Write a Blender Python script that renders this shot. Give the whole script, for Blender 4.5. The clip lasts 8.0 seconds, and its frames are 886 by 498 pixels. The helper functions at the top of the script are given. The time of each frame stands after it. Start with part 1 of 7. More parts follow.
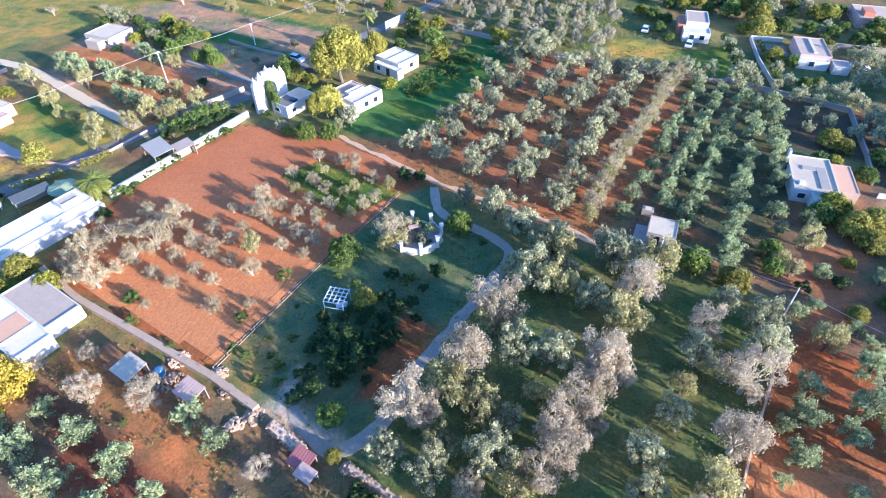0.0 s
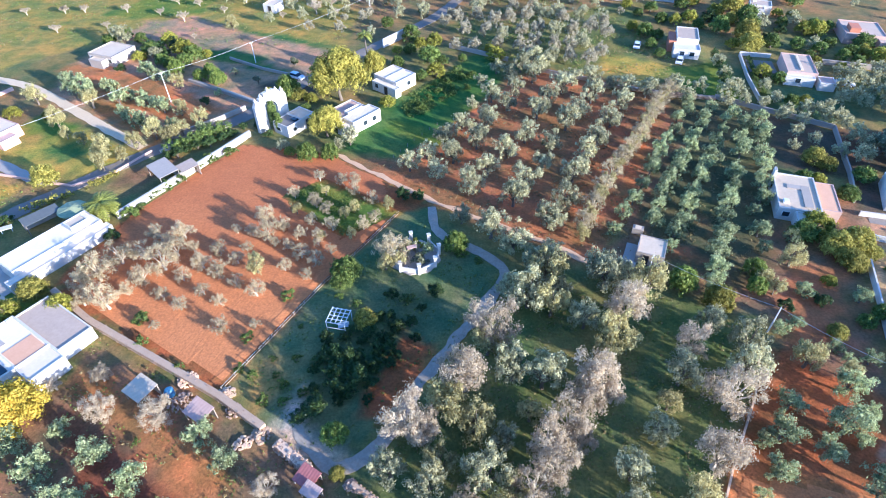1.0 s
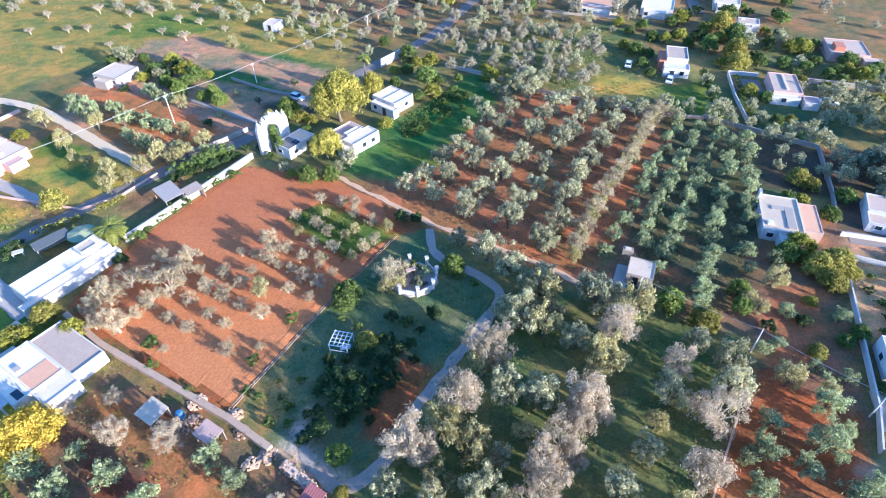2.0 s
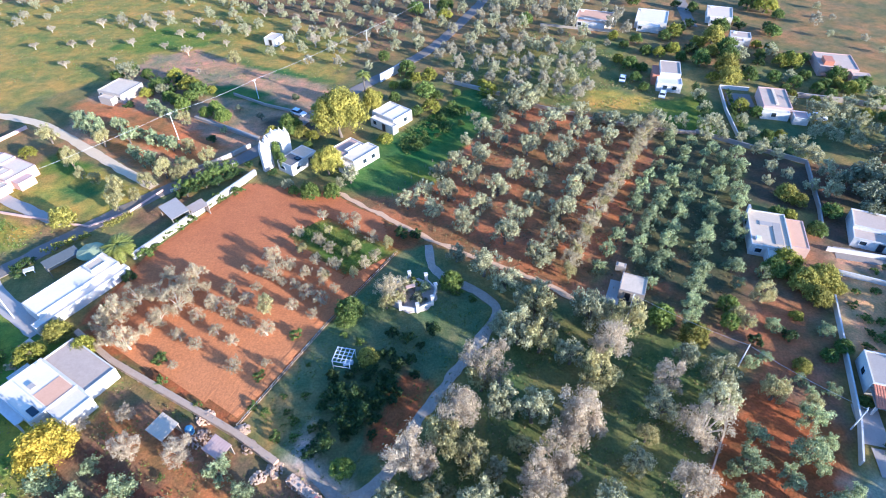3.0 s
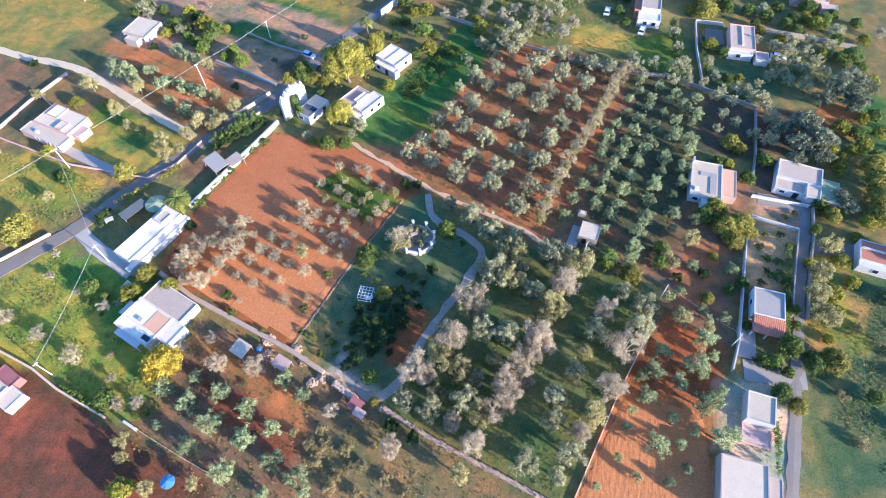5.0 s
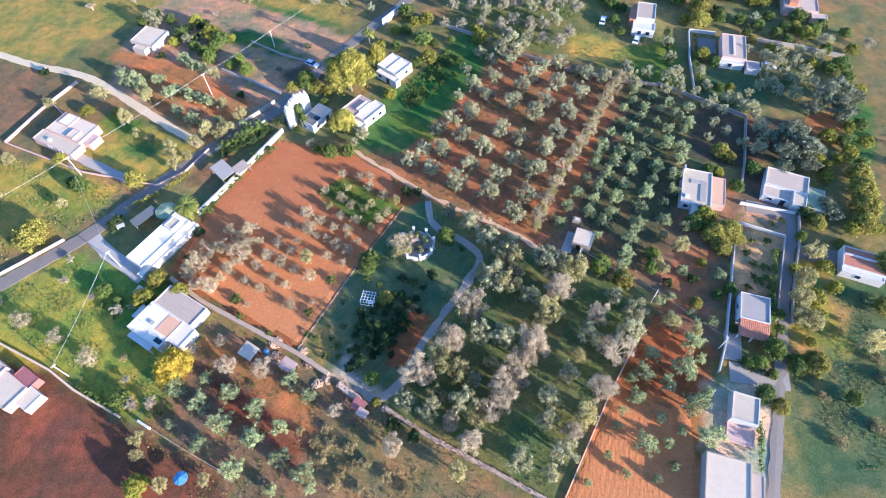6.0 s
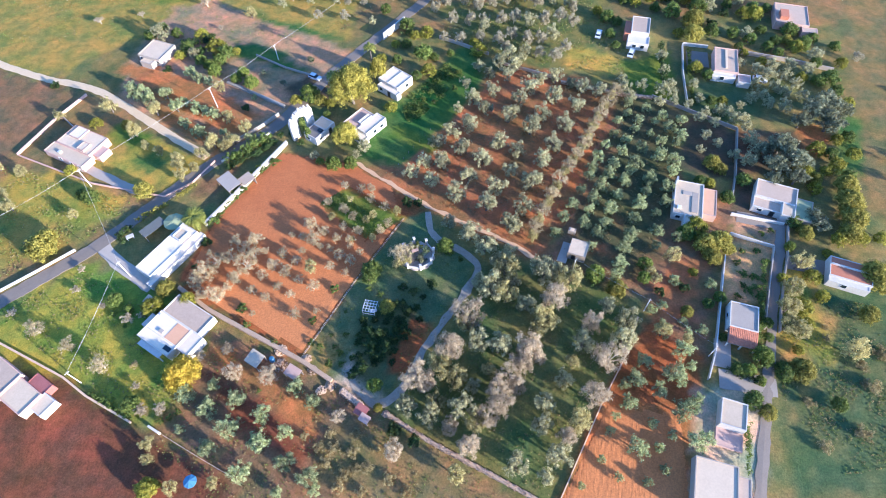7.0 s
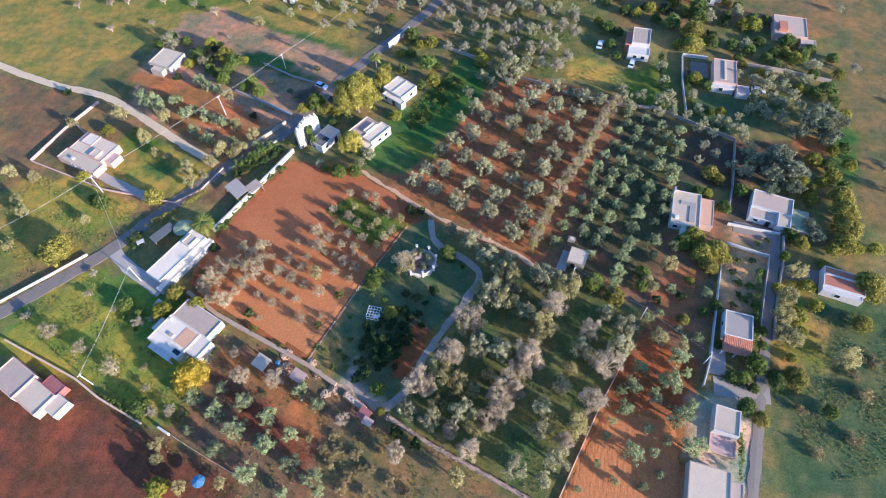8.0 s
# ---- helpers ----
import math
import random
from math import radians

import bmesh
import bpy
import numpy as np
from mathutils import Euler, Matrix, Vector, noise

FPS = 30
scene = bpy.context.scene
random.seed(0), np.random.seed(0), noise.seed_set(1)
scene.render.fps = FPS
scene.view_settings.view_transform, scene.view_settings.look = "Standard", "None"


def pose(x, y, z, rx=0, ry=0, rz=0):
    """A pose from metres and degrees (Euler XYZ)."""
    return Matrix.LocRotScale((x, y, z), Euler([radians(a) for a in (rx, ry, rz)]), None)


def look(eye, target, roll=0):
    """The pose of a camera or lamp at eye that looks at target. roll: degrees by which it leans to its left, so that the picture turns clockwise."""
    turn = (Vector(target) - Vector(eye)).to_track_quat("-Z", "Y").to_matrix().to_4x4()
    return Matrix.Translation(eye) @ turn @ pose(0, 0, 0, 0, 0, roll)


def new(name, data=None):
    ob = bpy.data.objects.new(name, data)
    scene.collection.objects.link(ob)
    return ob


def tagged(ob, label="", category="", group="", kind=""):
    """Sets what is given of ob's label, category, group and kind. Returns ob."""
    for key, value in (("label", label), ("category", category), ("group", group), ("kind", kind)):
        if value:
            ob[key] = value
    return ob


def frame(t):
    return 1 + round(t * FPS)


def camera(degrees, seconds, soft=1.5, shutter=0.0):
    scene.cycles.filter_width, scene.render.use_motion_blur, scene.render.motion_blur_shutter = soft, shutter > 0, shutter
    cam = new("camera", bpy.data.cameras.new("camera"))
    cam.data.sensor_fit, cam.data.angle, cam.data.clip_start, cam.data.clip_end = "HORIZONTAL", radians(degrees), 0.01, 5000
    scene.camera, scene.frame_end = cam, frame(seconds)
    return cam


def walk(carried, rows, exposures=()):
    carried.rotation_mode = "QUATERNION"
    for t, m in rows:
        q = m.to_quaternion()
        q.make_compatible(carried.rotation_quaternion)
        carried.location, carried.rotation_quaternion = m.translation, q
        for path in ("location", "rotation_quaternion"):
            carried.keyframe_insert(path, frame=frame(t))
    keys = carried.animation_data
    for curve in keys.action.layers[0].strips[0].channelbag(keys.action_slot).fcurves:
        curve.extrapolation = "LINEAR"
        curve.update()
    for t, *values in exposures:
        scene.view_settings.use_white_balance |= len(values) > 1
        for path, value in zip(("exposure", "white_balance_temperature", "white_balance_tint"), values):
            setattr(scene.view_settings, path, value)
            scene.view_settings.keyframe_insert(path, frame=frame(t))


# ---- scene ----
cam = camera(75.9, 8.0, 1.0)
PATH = [
    (0, (0.304, -0.715, 58.26), (0.274, 0.761, 56.911), -0.6),
    (0.5, (0.359, -0.897, 60.237), (0.333, 0.582, 58.891), -0.7),
    (1, (0.384, -1.103, 62.587), (0.362, 0.376, 61.24), -0.7),
    (1.5, (0.387, -1.27, 64.832), (0.37, 0.211, 63.488), -0.7),
    (3, (0.404, -2.051, 71.627), (0.397, -0.564, 70.29), -0.8),
    (3.3, (0.55, -2.45, 74.3), (0.543, -0.975, 72.95), -0.9),
    (3.5, (0.837, -3.285, 81.193), (0.832, -1.832, 79.819), -1.0),
    (3.7, (1.146, -3.978, 88.703), (1.133, -2.609, 87.245), -1.2),
    (4, (1.698, -5.328, 98.361), (1.68, -4.15, 96.745), -1.7),
    (4.5, (1.93, -5.632, 101.116), (1.909, -4.509, 99.461), -1.9),
    (6, (2.268, -6.896, 107.711), (2.245, -5.789, 106.046), -2.0),
    (6.5, (2.487, -7.145, 109.868), (2.461, -6.036, 108.203), -2.1),
    (7, (2.612, -7.733, 112.126), (2.587, -6.618, 110.465), -2.1),
    (7.5, (2.868, -8.148, 114.117), (2.838, -7.031, 112.458), -2.2),
    (8, (2.964, -8.301, 115.642), (2.927, -7.183, 113.984), -2.2),
]
walk(cam, [(t, look(eye, target, roll)) for t, eye, target, roll in PATH], [(0, 1.71, 4280, 15), (3.2, 1.68, 4290, 15.6), (3.5, 1.61, 4290, 16.2), (4.2, 1.64, 4390, 16.3), (7.5, 1.65, 4540, 16.3), (8, 1.24, 4580, 17.2)])

# Low afternoon sun from the south-east of the plan, clear sky.
SUN_AZ, SUN_EL = -34.5, 13.5
world = bpy.data.worlds.new("world")
scene.world = world
world.use_nodes = True
wn = world.node_tree.nodes
sky = wn.new("ShaderNodeTexSky")
sky.sky_type, sky.sun_disc = "NISHITA", False
sky.ozone_density, sky.dust_density = 2.4, 0.6
sky.sun_elevation, sky.sun_rotation = radians(SUN_EL), radians(90 - SUN_AZ)
world.node_tree.links.new(sky.outputs["Color"], wn["Background"].inputs["Color"])
wn["Background"].inputs["Strength"].default_value = 0.112
sun = new("sun", bpy.data.lights.new("sun", "SUN"))
sun.data.energy, sun.data.angle, sun.data.color = 5.0, radians(0.6), (1.0, 0.73, 0.41)
to_sun = Vector((math.cos(radians(SUN_EL)) * math.cos(radians(SUN_AZ)), math.cos(radians(SUN_EL)) * math.sin(radians(SUN_AZ)), math.sin(radians(SUN_EL))))
sun.matrix_world = look(to_sun * 100, (0, 0, 0))


# ---- materials ----
def nodes_of(name):
    m = bpy.data.materials.new(name)
    m.use_nodes = True
    nt = m.node_tree
    return m, nt, nt.nodes["Principled BSDF"]


def add(nt, kind, **inputs):
    n = nt.nodes.new(kind)
    for key, value in inputs.items():
        n.inputs[key.replace("_", " ")].default_value = value
    return n


def ramp(nt, fac, stops):
    n = nt.nodes.new("ShaderNodeValToRGB")
    while len(n.color_ramp.elements) < len(stops):
        n.color_ramp.elements.new(0.5)
    for e, (at, col) in zip(n.color_ramp.elements, stops):
        e.position, e.color = at, (*col, 1)
    nt.links.new(fac, n.inputs["Fac"])
    return n.outputs["Color"]


def mixed(nt, fac, a, b, how="MIX"):
    n = nt.nodes.new("ShaderNodeMix")
    n.data_type, n.blend_type = "RGBA", how
    for sock, value in ((n.inputs[0], fac), (n.inputs[6], a), (n.inputs[7], b)):
        if isinstance(value, bpy.types.NodeSocket):
            nt.links.new(value, sock)
        elif isinstance(value, (int, float)):
            sock.default_value = value
        else:
            sock.default_value = (*value, 1)
    return n.outputs[2]


def world_noise(nt, scale, detail=4.0, rough=0.6):
    geo = add(nt, "ShaderNodeNewGeometry")
    n = add(nt, "ShaderNodeTexNoise", Scale=scale, Detail=detail, Roughness=rough)
    nt.links.new(geo.outputs["Position"], n.inputs["Vector"])
    return n.outputs["Fac"]


def bumped(nt, bsdf, height, strength, distance):
    b = add(nt, "ShaderNodeBump", Strength=strength, Distance=distance)
    nt.links.new(height, b.inputs["Height"])
    nt.links.new(b.outputs["Normal"], bsdf.inputs["Normal"])


def surface(name, dark, light, rough=0.85, grain=6.0, patch=0.35, bump=0.3, depth=0.03, spread=0.12):
    """A matt surface with fine grain and larger stains, in world size; each piece differs a little."""
    m, nt, bsdf = nodes_of(name)
    fine, coarse = world_noise(nt, grain, 5.0), world_noise(nt, patch, 4.0, 0.65)
    base = mixed(nt, coarse, dark, light)
    base = mixed(nt, 0.35, base, ramp(nt, fine, [(0.3, dark), (0.7, light)]))
    info = add(nt, "ShaderNodeObjectInfo")
    hsv = add(nt, "ShaderNodeHueSaturation")
    vary = add(nt, "ShaderNodeMapRange")
    vary.inputs["To Min"].default_value, vary.inputs["To Max"].default_value = 1 - spread, 1 + spread
    nt.links.new(info.outputs["Random"], vary.inputs["Value"])
    nt.links.new(vary.outputs["Result"], hsv.inputs["Value"])
    nt.links.new(base, hsv.inputs["Color"])
    nt.links.new(hsv.outputs["Color"], bsdf.inputs["Base Color"])
    bsdf.inputs["Roughness"].default_value = rough
    bumped(nt, bsdf, fine, bump, depth)
    return m


def foliage(name, dark, light, shine=0.45, through_leaf=0.25):
    """Leaves: every clump has its own tone, every tree its own shade."""
    m, nt, bsdf = nodes_of(name)
    geo, info = add(nt, "ShaderNodeNewGeometry"), add(nt, "ShaderNodeObjectInfo")
    here = nt.nodes.new("ShaderNodeTexCoord")
    clump = add(nt, "ShaderNodeTexNoise", Scale=4.2, Detail=1.5, Roughness=0.5)
    nt.links.new(here.outputs["Object"], clump.inputs["Vector"])
    patch = ramp(nt, clump.outputs["Fac"], [(0.36, (0, 0, 0)), (0.62, (1, 1, 1))])
    mid = tuple(0.45 * a + 0.55 * b for a, b in zip(dark, light))
    single = ramp(nt, geo.outputs["Random Per Island"], [(0.0, (0, 0, 0)), (1.0, (1, 1, 1))])
    fac = mixed(nt, 0.28, patch, single)
    tone = ramp(nt, fac, [(0.0, dark), (0.5, mid), (1.0, tuple(min(1, v * 1.1) for v in light))])
    hsv = add(nt, "ShaderNodeHueSaturation")
    vary = add(nt, "ShaderNodeMapRange")
    vary.inputs["To Min"].default_value, vary.inputs["To Max"].default_value = 0.75, 1.2
    nt.links.new(info.outputs["Random"], vary.inputs["Value"])
    nt.links.new(vary.outputs["Result"], hsv.inputs["Value"])
    nt.links.new(tone, hsv.inputs["Color"])
    nt.links.new(hsv.outputs["Color"], bsdf.inputs["Base Color"])
    bsdf.inputs["Roughness"].default_value = shine
    bsdf.inputs["Specular IOR Level"].default_value = 0.25
    glow = add(nt, "ShaderNodeBsdfTranslucent")
    nt.links.new(hsv.outputs["Color"], glow.inputs["Color"])
    mix = add(nt, "ShaderNodeMixShader", Fac=through_leaf)
    nt.links.new(bsdf.outputs["BSDF"], mix.inputs[1])
    nt.links.new(glow.outputs["BSDF"], mix.inputs[2])
    nt.links.new(mix.outputs["Shader"], nt.nodes["Material Output"].inputs["Surface"])
    return m


def ground_material():
    m, nt, bsdf = nodes_of("ground_cover")
    att = nt.nodes.new("ShaderNodeAttribute")
    att.attribute_name = "cover"
    fine, mid, wide = world_noise(nt, 2.6, 6.0, 0.7), world_noise(nt, 0.45, 5.0, 0.65), world_noise(nt, 0.07, 4.0)
    tint = mixed(nt, 1.0, att.outputs["Color"], ramp(nt, fine, [(0.25, (0.55, 0.58, 0.6)), (0.75, (1.4, 1.35, 1.3))]), "MULTIPLY")
    tint = mixed(nt, 1.0, tint, ramp(nt, mid, [(0.3, (0.7, 0.78, 0.72)), (0.7, (1.3, 1.15, 1.15))]), "MULTIPLY")
    tint = mixed(nt, 1.0, tint, ramp(nt, wide, [(0.32, (0.72, 0.92, 0.75)), (0.68, (1.32, 1.1, 1.05))]), "MULTIPLY")
    # Teal against yellow noise: shadow patches and lit grass put into the colour.
    patch = world_noise(nt, 0.16, 3.0, 0.5)
    tint = mixed(nt, 1.0, tint, ramp(nt, patch, [(0.38, (0.75, 0.92, 0.88)), (0.62, (1.24, 1.09, 0.9))]), "MULTIPLY")
    nt.links.new(tint, bsdf.inputs["Base Color"])
    bsdf.inputs["Roughness"].default_value = 0.95
    bsdf.inputs["Specular IOR Level"].default_value = 0.15
    bumped(nt, bsdf, mixed(nt, 0.5, fine, mid), 0.7, 0.25)
    return m


def soil_material():
    """Red ploughed earth: colour drawn out in streaks along the furrows, paler towards low y, with broad blotches."""
    m, nt, bsdf = nodes_of("ploughed_soil")
    geo = add(nt, "ShaderNodeNewGeometry")
    turn = add(nt, "ShaderNodeMapping")
    turn.inputs["Rotation"].default_value = (0, 0, radians(-57.3))
    turn.inputs["Scale"].default_value = (0.3, 1.7, 1)
    nt.links.new(geo.outputs["Position"], turn.inputs["Vector"])
    streak = add(nt, "ShaderNodeTexNoise", Scale=1.0, Detail=5.0, Roughness=0.65)
    nt.links.new(turn.outputs["Vector"], streak.inputs["Vector"])
    wide, fine = world_noise(nt, 0.07, 3.0), world_noise(nt, 3.5, 5.0)
    split = nt.nodes.new("ShaderNodeSeparateXYZ")
    nt.links.new(geo.outputs["Position"], split.inputs["Vector"])
    paling = add(nt, "ShaderNodeMapRange")
    for key, value in (("From Min", 88), ("From Max", 50), ("To Min", 0.0), ("To Max", 0.7)):
        paling.inputs[key].default_value = value
    nt.links.new(split.outputs["Y"], paling.inputs["Value"])
    blotch = add(nt, "ShaderNodeMath")
    blotch.operation, blotch.inputs[2].default_value = "MULTIPLY_ADD", -0.1
    blotch.inputs[1].default_value = 0.8
    nt.links.new(wide, blotch.inputs[0])
    # Mix towards the paler soil tone: the ramp along y plus the blotches.
    dry = add(nt, "ShaderNodeMath")
    dry.operation, dry.use_clamp = "ADD", True
    nt.links.new(paling.outputs["Result"], dry.inputs[0])
    nt.links.new(blotch.outputs["Value"], dry.inputs[1])
    base = mixed(nt, dry.outputs["Value"], (0.39, 0.118, 0.034), (0.56, 0.215, 0.064))
    base = mixed(nt, 1.0, base, ramp(nt, streak.outputs["Fac"], [(0.3, (0.94, 0.93, 0.92)), (0.7, (1.05, 1.05, 1.04))]), "MULTIPLY")
    base = mixed(nt, 1.0, base, ramp(nt, fine, [(0.3, (0.74, 0.74, 0.76)), (0.7, (1.18, 1.17, 1.15))]), "MULTIPLY")
    nt.links.new(base, bsdf.inputs["Base Color"])
    bsdf.inputs["Roughness"].default_value = 0.95
    bumped(nt, bsdf, fine, 0.4, 0.05)
    return m


M_GROUND = ground_material()
M_SOIL = soil_material()
M_ASPHALT = surface("worn_asphalt", (0.19, 0.155, 0.122), (0.32, 0.266, 0.212), 0.9, 5.0, 0.25)
M_GRAVEL = surface("pale_gravel", (0.28, 0.225, 0.16), (0.58, 0.49, 0.375), 0.95, 3.0, 0.8, 0.5, 0.05)
M_DIRT = surface("beaten_earth", (0.55, 0.33, 0.17), (0.78, 0.52, 0.3), 0.95, 4.0, 0.3)
M_CONCRETE = surface("weathered_concrete", (0.33, 0.28, 0.23), (0.48, 0.41, 0.335), 0.85, 5.0, 0.4)
M_WHITE = surface("lime_wash", (0.5, 0.455, 0.4), (0.74, 0.69, 0.62), 0.8, 3.0, 0.5, 0.15, 0.01, 0.04)
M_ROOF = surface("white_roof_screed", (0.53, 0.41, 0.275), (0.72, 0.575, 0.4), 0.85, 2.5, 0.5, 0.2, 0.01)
M_ROOFDARK = surface("grey_roof_screed", (0.4, 0.3, 0.215), (0.56, 0.43, 0.32), 0.9, 2.5, 0.45)
M_SLATE = surface("dark_grey_felt_roof", (0.15, 0.135, 0.125), (0.25, 0.23, 0.215), 0.85, 2.5, 0.45)
M_TILE = surface("terracotta", (0.42, 0.15, 0.075), (0.6, 0.25, 0.14), 0.8, 4.0, 0.6)
M_PINK = surface("faded_pink_plaster", (0.5, 0.32, 0.25), (0.66, 0.46, 0.37), 0.85, 3.0, 0.5)
M_TERRACE = surface("warm_terracotta_paving", (0.6, 0.32, 0.17), (0.74, 0.44, 0.26), 0.85, 4.0, 0.6, 0.2, 0.01)
M_STONE = surface("limestone", (0.5, 0.335, 0.205), (0.72, 0.53, 0.355), 0.9, 6.0, 0.8, 0.4, 0.03, 0.25)
M_WOOD = surface("weathered_wood", (0.2, 0.16, 0.12), (0.36, 0.3, 0.24), 0.8, 8.0, 1.0)
M_BARK = surface("bark", (0.1, 0.08, 0.06), (0.22, 0.18, 0.14), 0.9, 9.0, 1.5)
M_PALEBARK = surface("pale_twigs", (0.38, 0.32, 0.235), (0.58, 0.5, 0.375), 0.85, 9.0, 1.0)
M_METAL = surface("painted_metal", (0.6, 0.6, 0.6), (0.75, 0.75, 0.74), 0.5, 4.0, 1.0, 0.05, 0.002)
M_DARK = surface("dark_opening", (0.02, 0.02, 0.022), (0.04, 0.04, 0.045), 0.4, 4.0, 1.0, 0.05, 0.002)
M_BLUE = surface("blue_plastic", (0.07, 0.17, 0.3), (0.11, 0.25, 0.42), 0.4, 3.0, 0.6, 0.05, 0.005)
M_TEAL = surface("grey_shade_net", (0.09, 0.1, 0.1), (0.16, 0.165, 0.155), 0.8, 6.0, 0.6)
M_SAGE = surface("sage_canvas", (0.22, 0.25, 0.13), (0.34, 0.37, 0.21), 0.8, 6.0, 0.6)
M_EARTHROAD = surface("pale_earth_road", (0.62, 0.46, 0.27), (0.82, 0.645, 0.41), 0.95, 3.0, 0.5, 0.5, 0.05)
M_RED = surface("dull_red_sheet", (0.26, 0.09, 0.075), (0.42, 0.16, 0.14), 0.7, 3.0, 0.6)
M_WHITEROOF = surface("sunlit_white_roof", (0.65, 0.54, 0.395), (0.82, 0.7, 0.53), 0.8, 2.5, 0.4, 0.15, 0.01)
M_GLASS, _gt, _gb = nodes_of("window_glass")
_gb.inputs["Base Color"].default_value, _gb.inputs["Roughness"].default_value = (0.03, 0.04, 0.05, 1), 0.08
M_CAR, _gt, _gb = nodes_of("white_car_paint")
_gb.inputs["Base Color"].default_value, _gb.inputs["Roughness"].default_value = (0.75, 0.76, 0.78, 1), 0.25
M_RUBBER = surface("rubber", (0.02, 0.02, 0.02), (0.035, 0.035, 0.035), 0.8, 9.0, 2.0)
L_OLIVE = foliage("olive_leaves", (0.19, 0.2, 0.11), (0.63, 0.59, 0.335), 0.75, 0.42)
L_GREEN = foliage("broad_leaves", (0.045, 0.085, 0.018), (0.22, 0.27, 0.055), 0.6, 0.3)
L_PINE = foliage("pine_needles", (0.155, 0.152, 0.02), (0.51, 0.45, 0.072), 0.7, 0.3)
L_LEAFY = foliage("bright_green_leaves", (0.055, 0.105, 0.018), (0.3, 0.35, 0.065), 0.6, 0.35)
L_YELLOW = foliage("yellowing_leaves", (0.14, 0.145, 0.025), (0.45, 0.395, 0.07), 0.7, 0.3)
L_DARK = foliage("citrus_leaves", (0.012, 0.03, 0.012), (0.085, 0.125, 0.03))
L_GREY = foliage("grey_green_leaves", (0.085, 0.1, 0.055), (0.3, 0.31, 0.18))
L_PALE = foliage("pale_sparse_leaves", (0.32, 0.26, 0.17), (0.53, 0.445, 0.31))
L_BEIGE = foliage("beige_leaves", (0.4, 0.33, 0.235), (0.6, 0.51, 0.36), 0.9, 0.5)
L_YGREEN = foliage("yellow_green_leaves", (0.13, 0.145, 0.018), (0.43, 0.4, 0.05), 0.6, 0.3)
L_GREENOLIVE = foliage("dark_olive_leaves", (0.115, 0.16, 0.075), (0.56, 0.59, 0.29), 0.7, 0.4)
L_GOLDEN = foliage("golden_olive_leaves", (0.26, 0.24, 0.1), (0.64, 0.57, 0.255), 0.75, 0.45)
L_DULL = foliage("dull_olive_leaves", (0.2, 0.185, 0.125), (0.46, 0.41, 0.28), 0.8, 0.4)
L_GOLD = foliage("golden_yellow_leaves", (0.31, 0.245, 0.02), (0.62, 0.47, 0.045), 0.7, 0.35)
L_SCRUB = foliage("dry_scrub", (0.22, 0.185, 0.085), (0.45, 0.37, 0.17), 0.8, 0.3)
L_CREAM = foliage("cream_leaves", (0.34, 0.285, 0.17), (0.6, 0.51, 0.315), 0.9, 0.5)


# ---- mesh helpers ----
def mesh_of(name, verts, faces, material):
    me = bpy.data.meshes.new(name)
    me.from_pydata([tuple(v) for v in verts], [], [tuple(f) for f in faces])
    me.materials.append(material)
    return me


def finish(name, bm, material, smooth=False):
    me = bpy.data.meshes.new(name)
    bmesh.ops.recalc_face_normals(bm, faces=bm.faces)
    bm.to_mesh(me)
    bm.free()
    me.materials.append(material)
    if smooth:
        me.shade_smooth()
    return me


def part(name, bm, material, parent, label=""):
    ob = new(name, finish(name, bm, material))
    ob.parent = parent
    return tagged(ob, label)


def thing(name, m, label, category, group="", kind=""):
    ob = new(name)
    ob.matrix_basis = m
    ob.empty_display_size = 0.2
    return tagged(ob, label, category, group, kind)


def box(bm, x0, x1, y0, y1, z0, z1, bevel=0.0):
    r = bmesh.ops.create_cube(bm, size=1.0)
    for v in r["verts"]:
        v.co = Vector(((x0 + x1) / 2 + v.co.x * (x1 - x0), (y0 + y1) / 2 + v.co.y * (y1 - y0), (z0 + z1) / 2 + v.co.z * (z1 - z0)))
    if bevel:
        edges = {e for v in r["verts"] for e in v.link_edges}
        bmesh.ops.bevel(bm, geom=list(edges), offset=bevel, segments=1, affect="EDGES")
    return bm


def boxed(*args, **kw):
    return box(bmesh.new(), *args, **kw)


def rod(bm, a, b, r0, r1, sides=6):
    """A tapered rod from a to b."""
    a, b = Vector(a), Vector(b)
    turn = (b - a).to_track_quat("Z", "Y").to_matrix()
    rings = []
    for p, r in ((a, r0), (b, r1)):
        rings.append([bm.verts.new(p + turn @ Vector((r * math.cos(k * math.tau / sides), r * math.sin(k * math.tau / sides), 0))) for k in range(sides)])
    for k in range(sides):
        bm.faces.new((rings[0][k], rings[0][(k + 1) % sides], rings[1][(k + 1) % sides], rings[1][k]))
    bm.faces.new(rings[1])
    bm.faces.new(rings[0][::-1])
    return bm


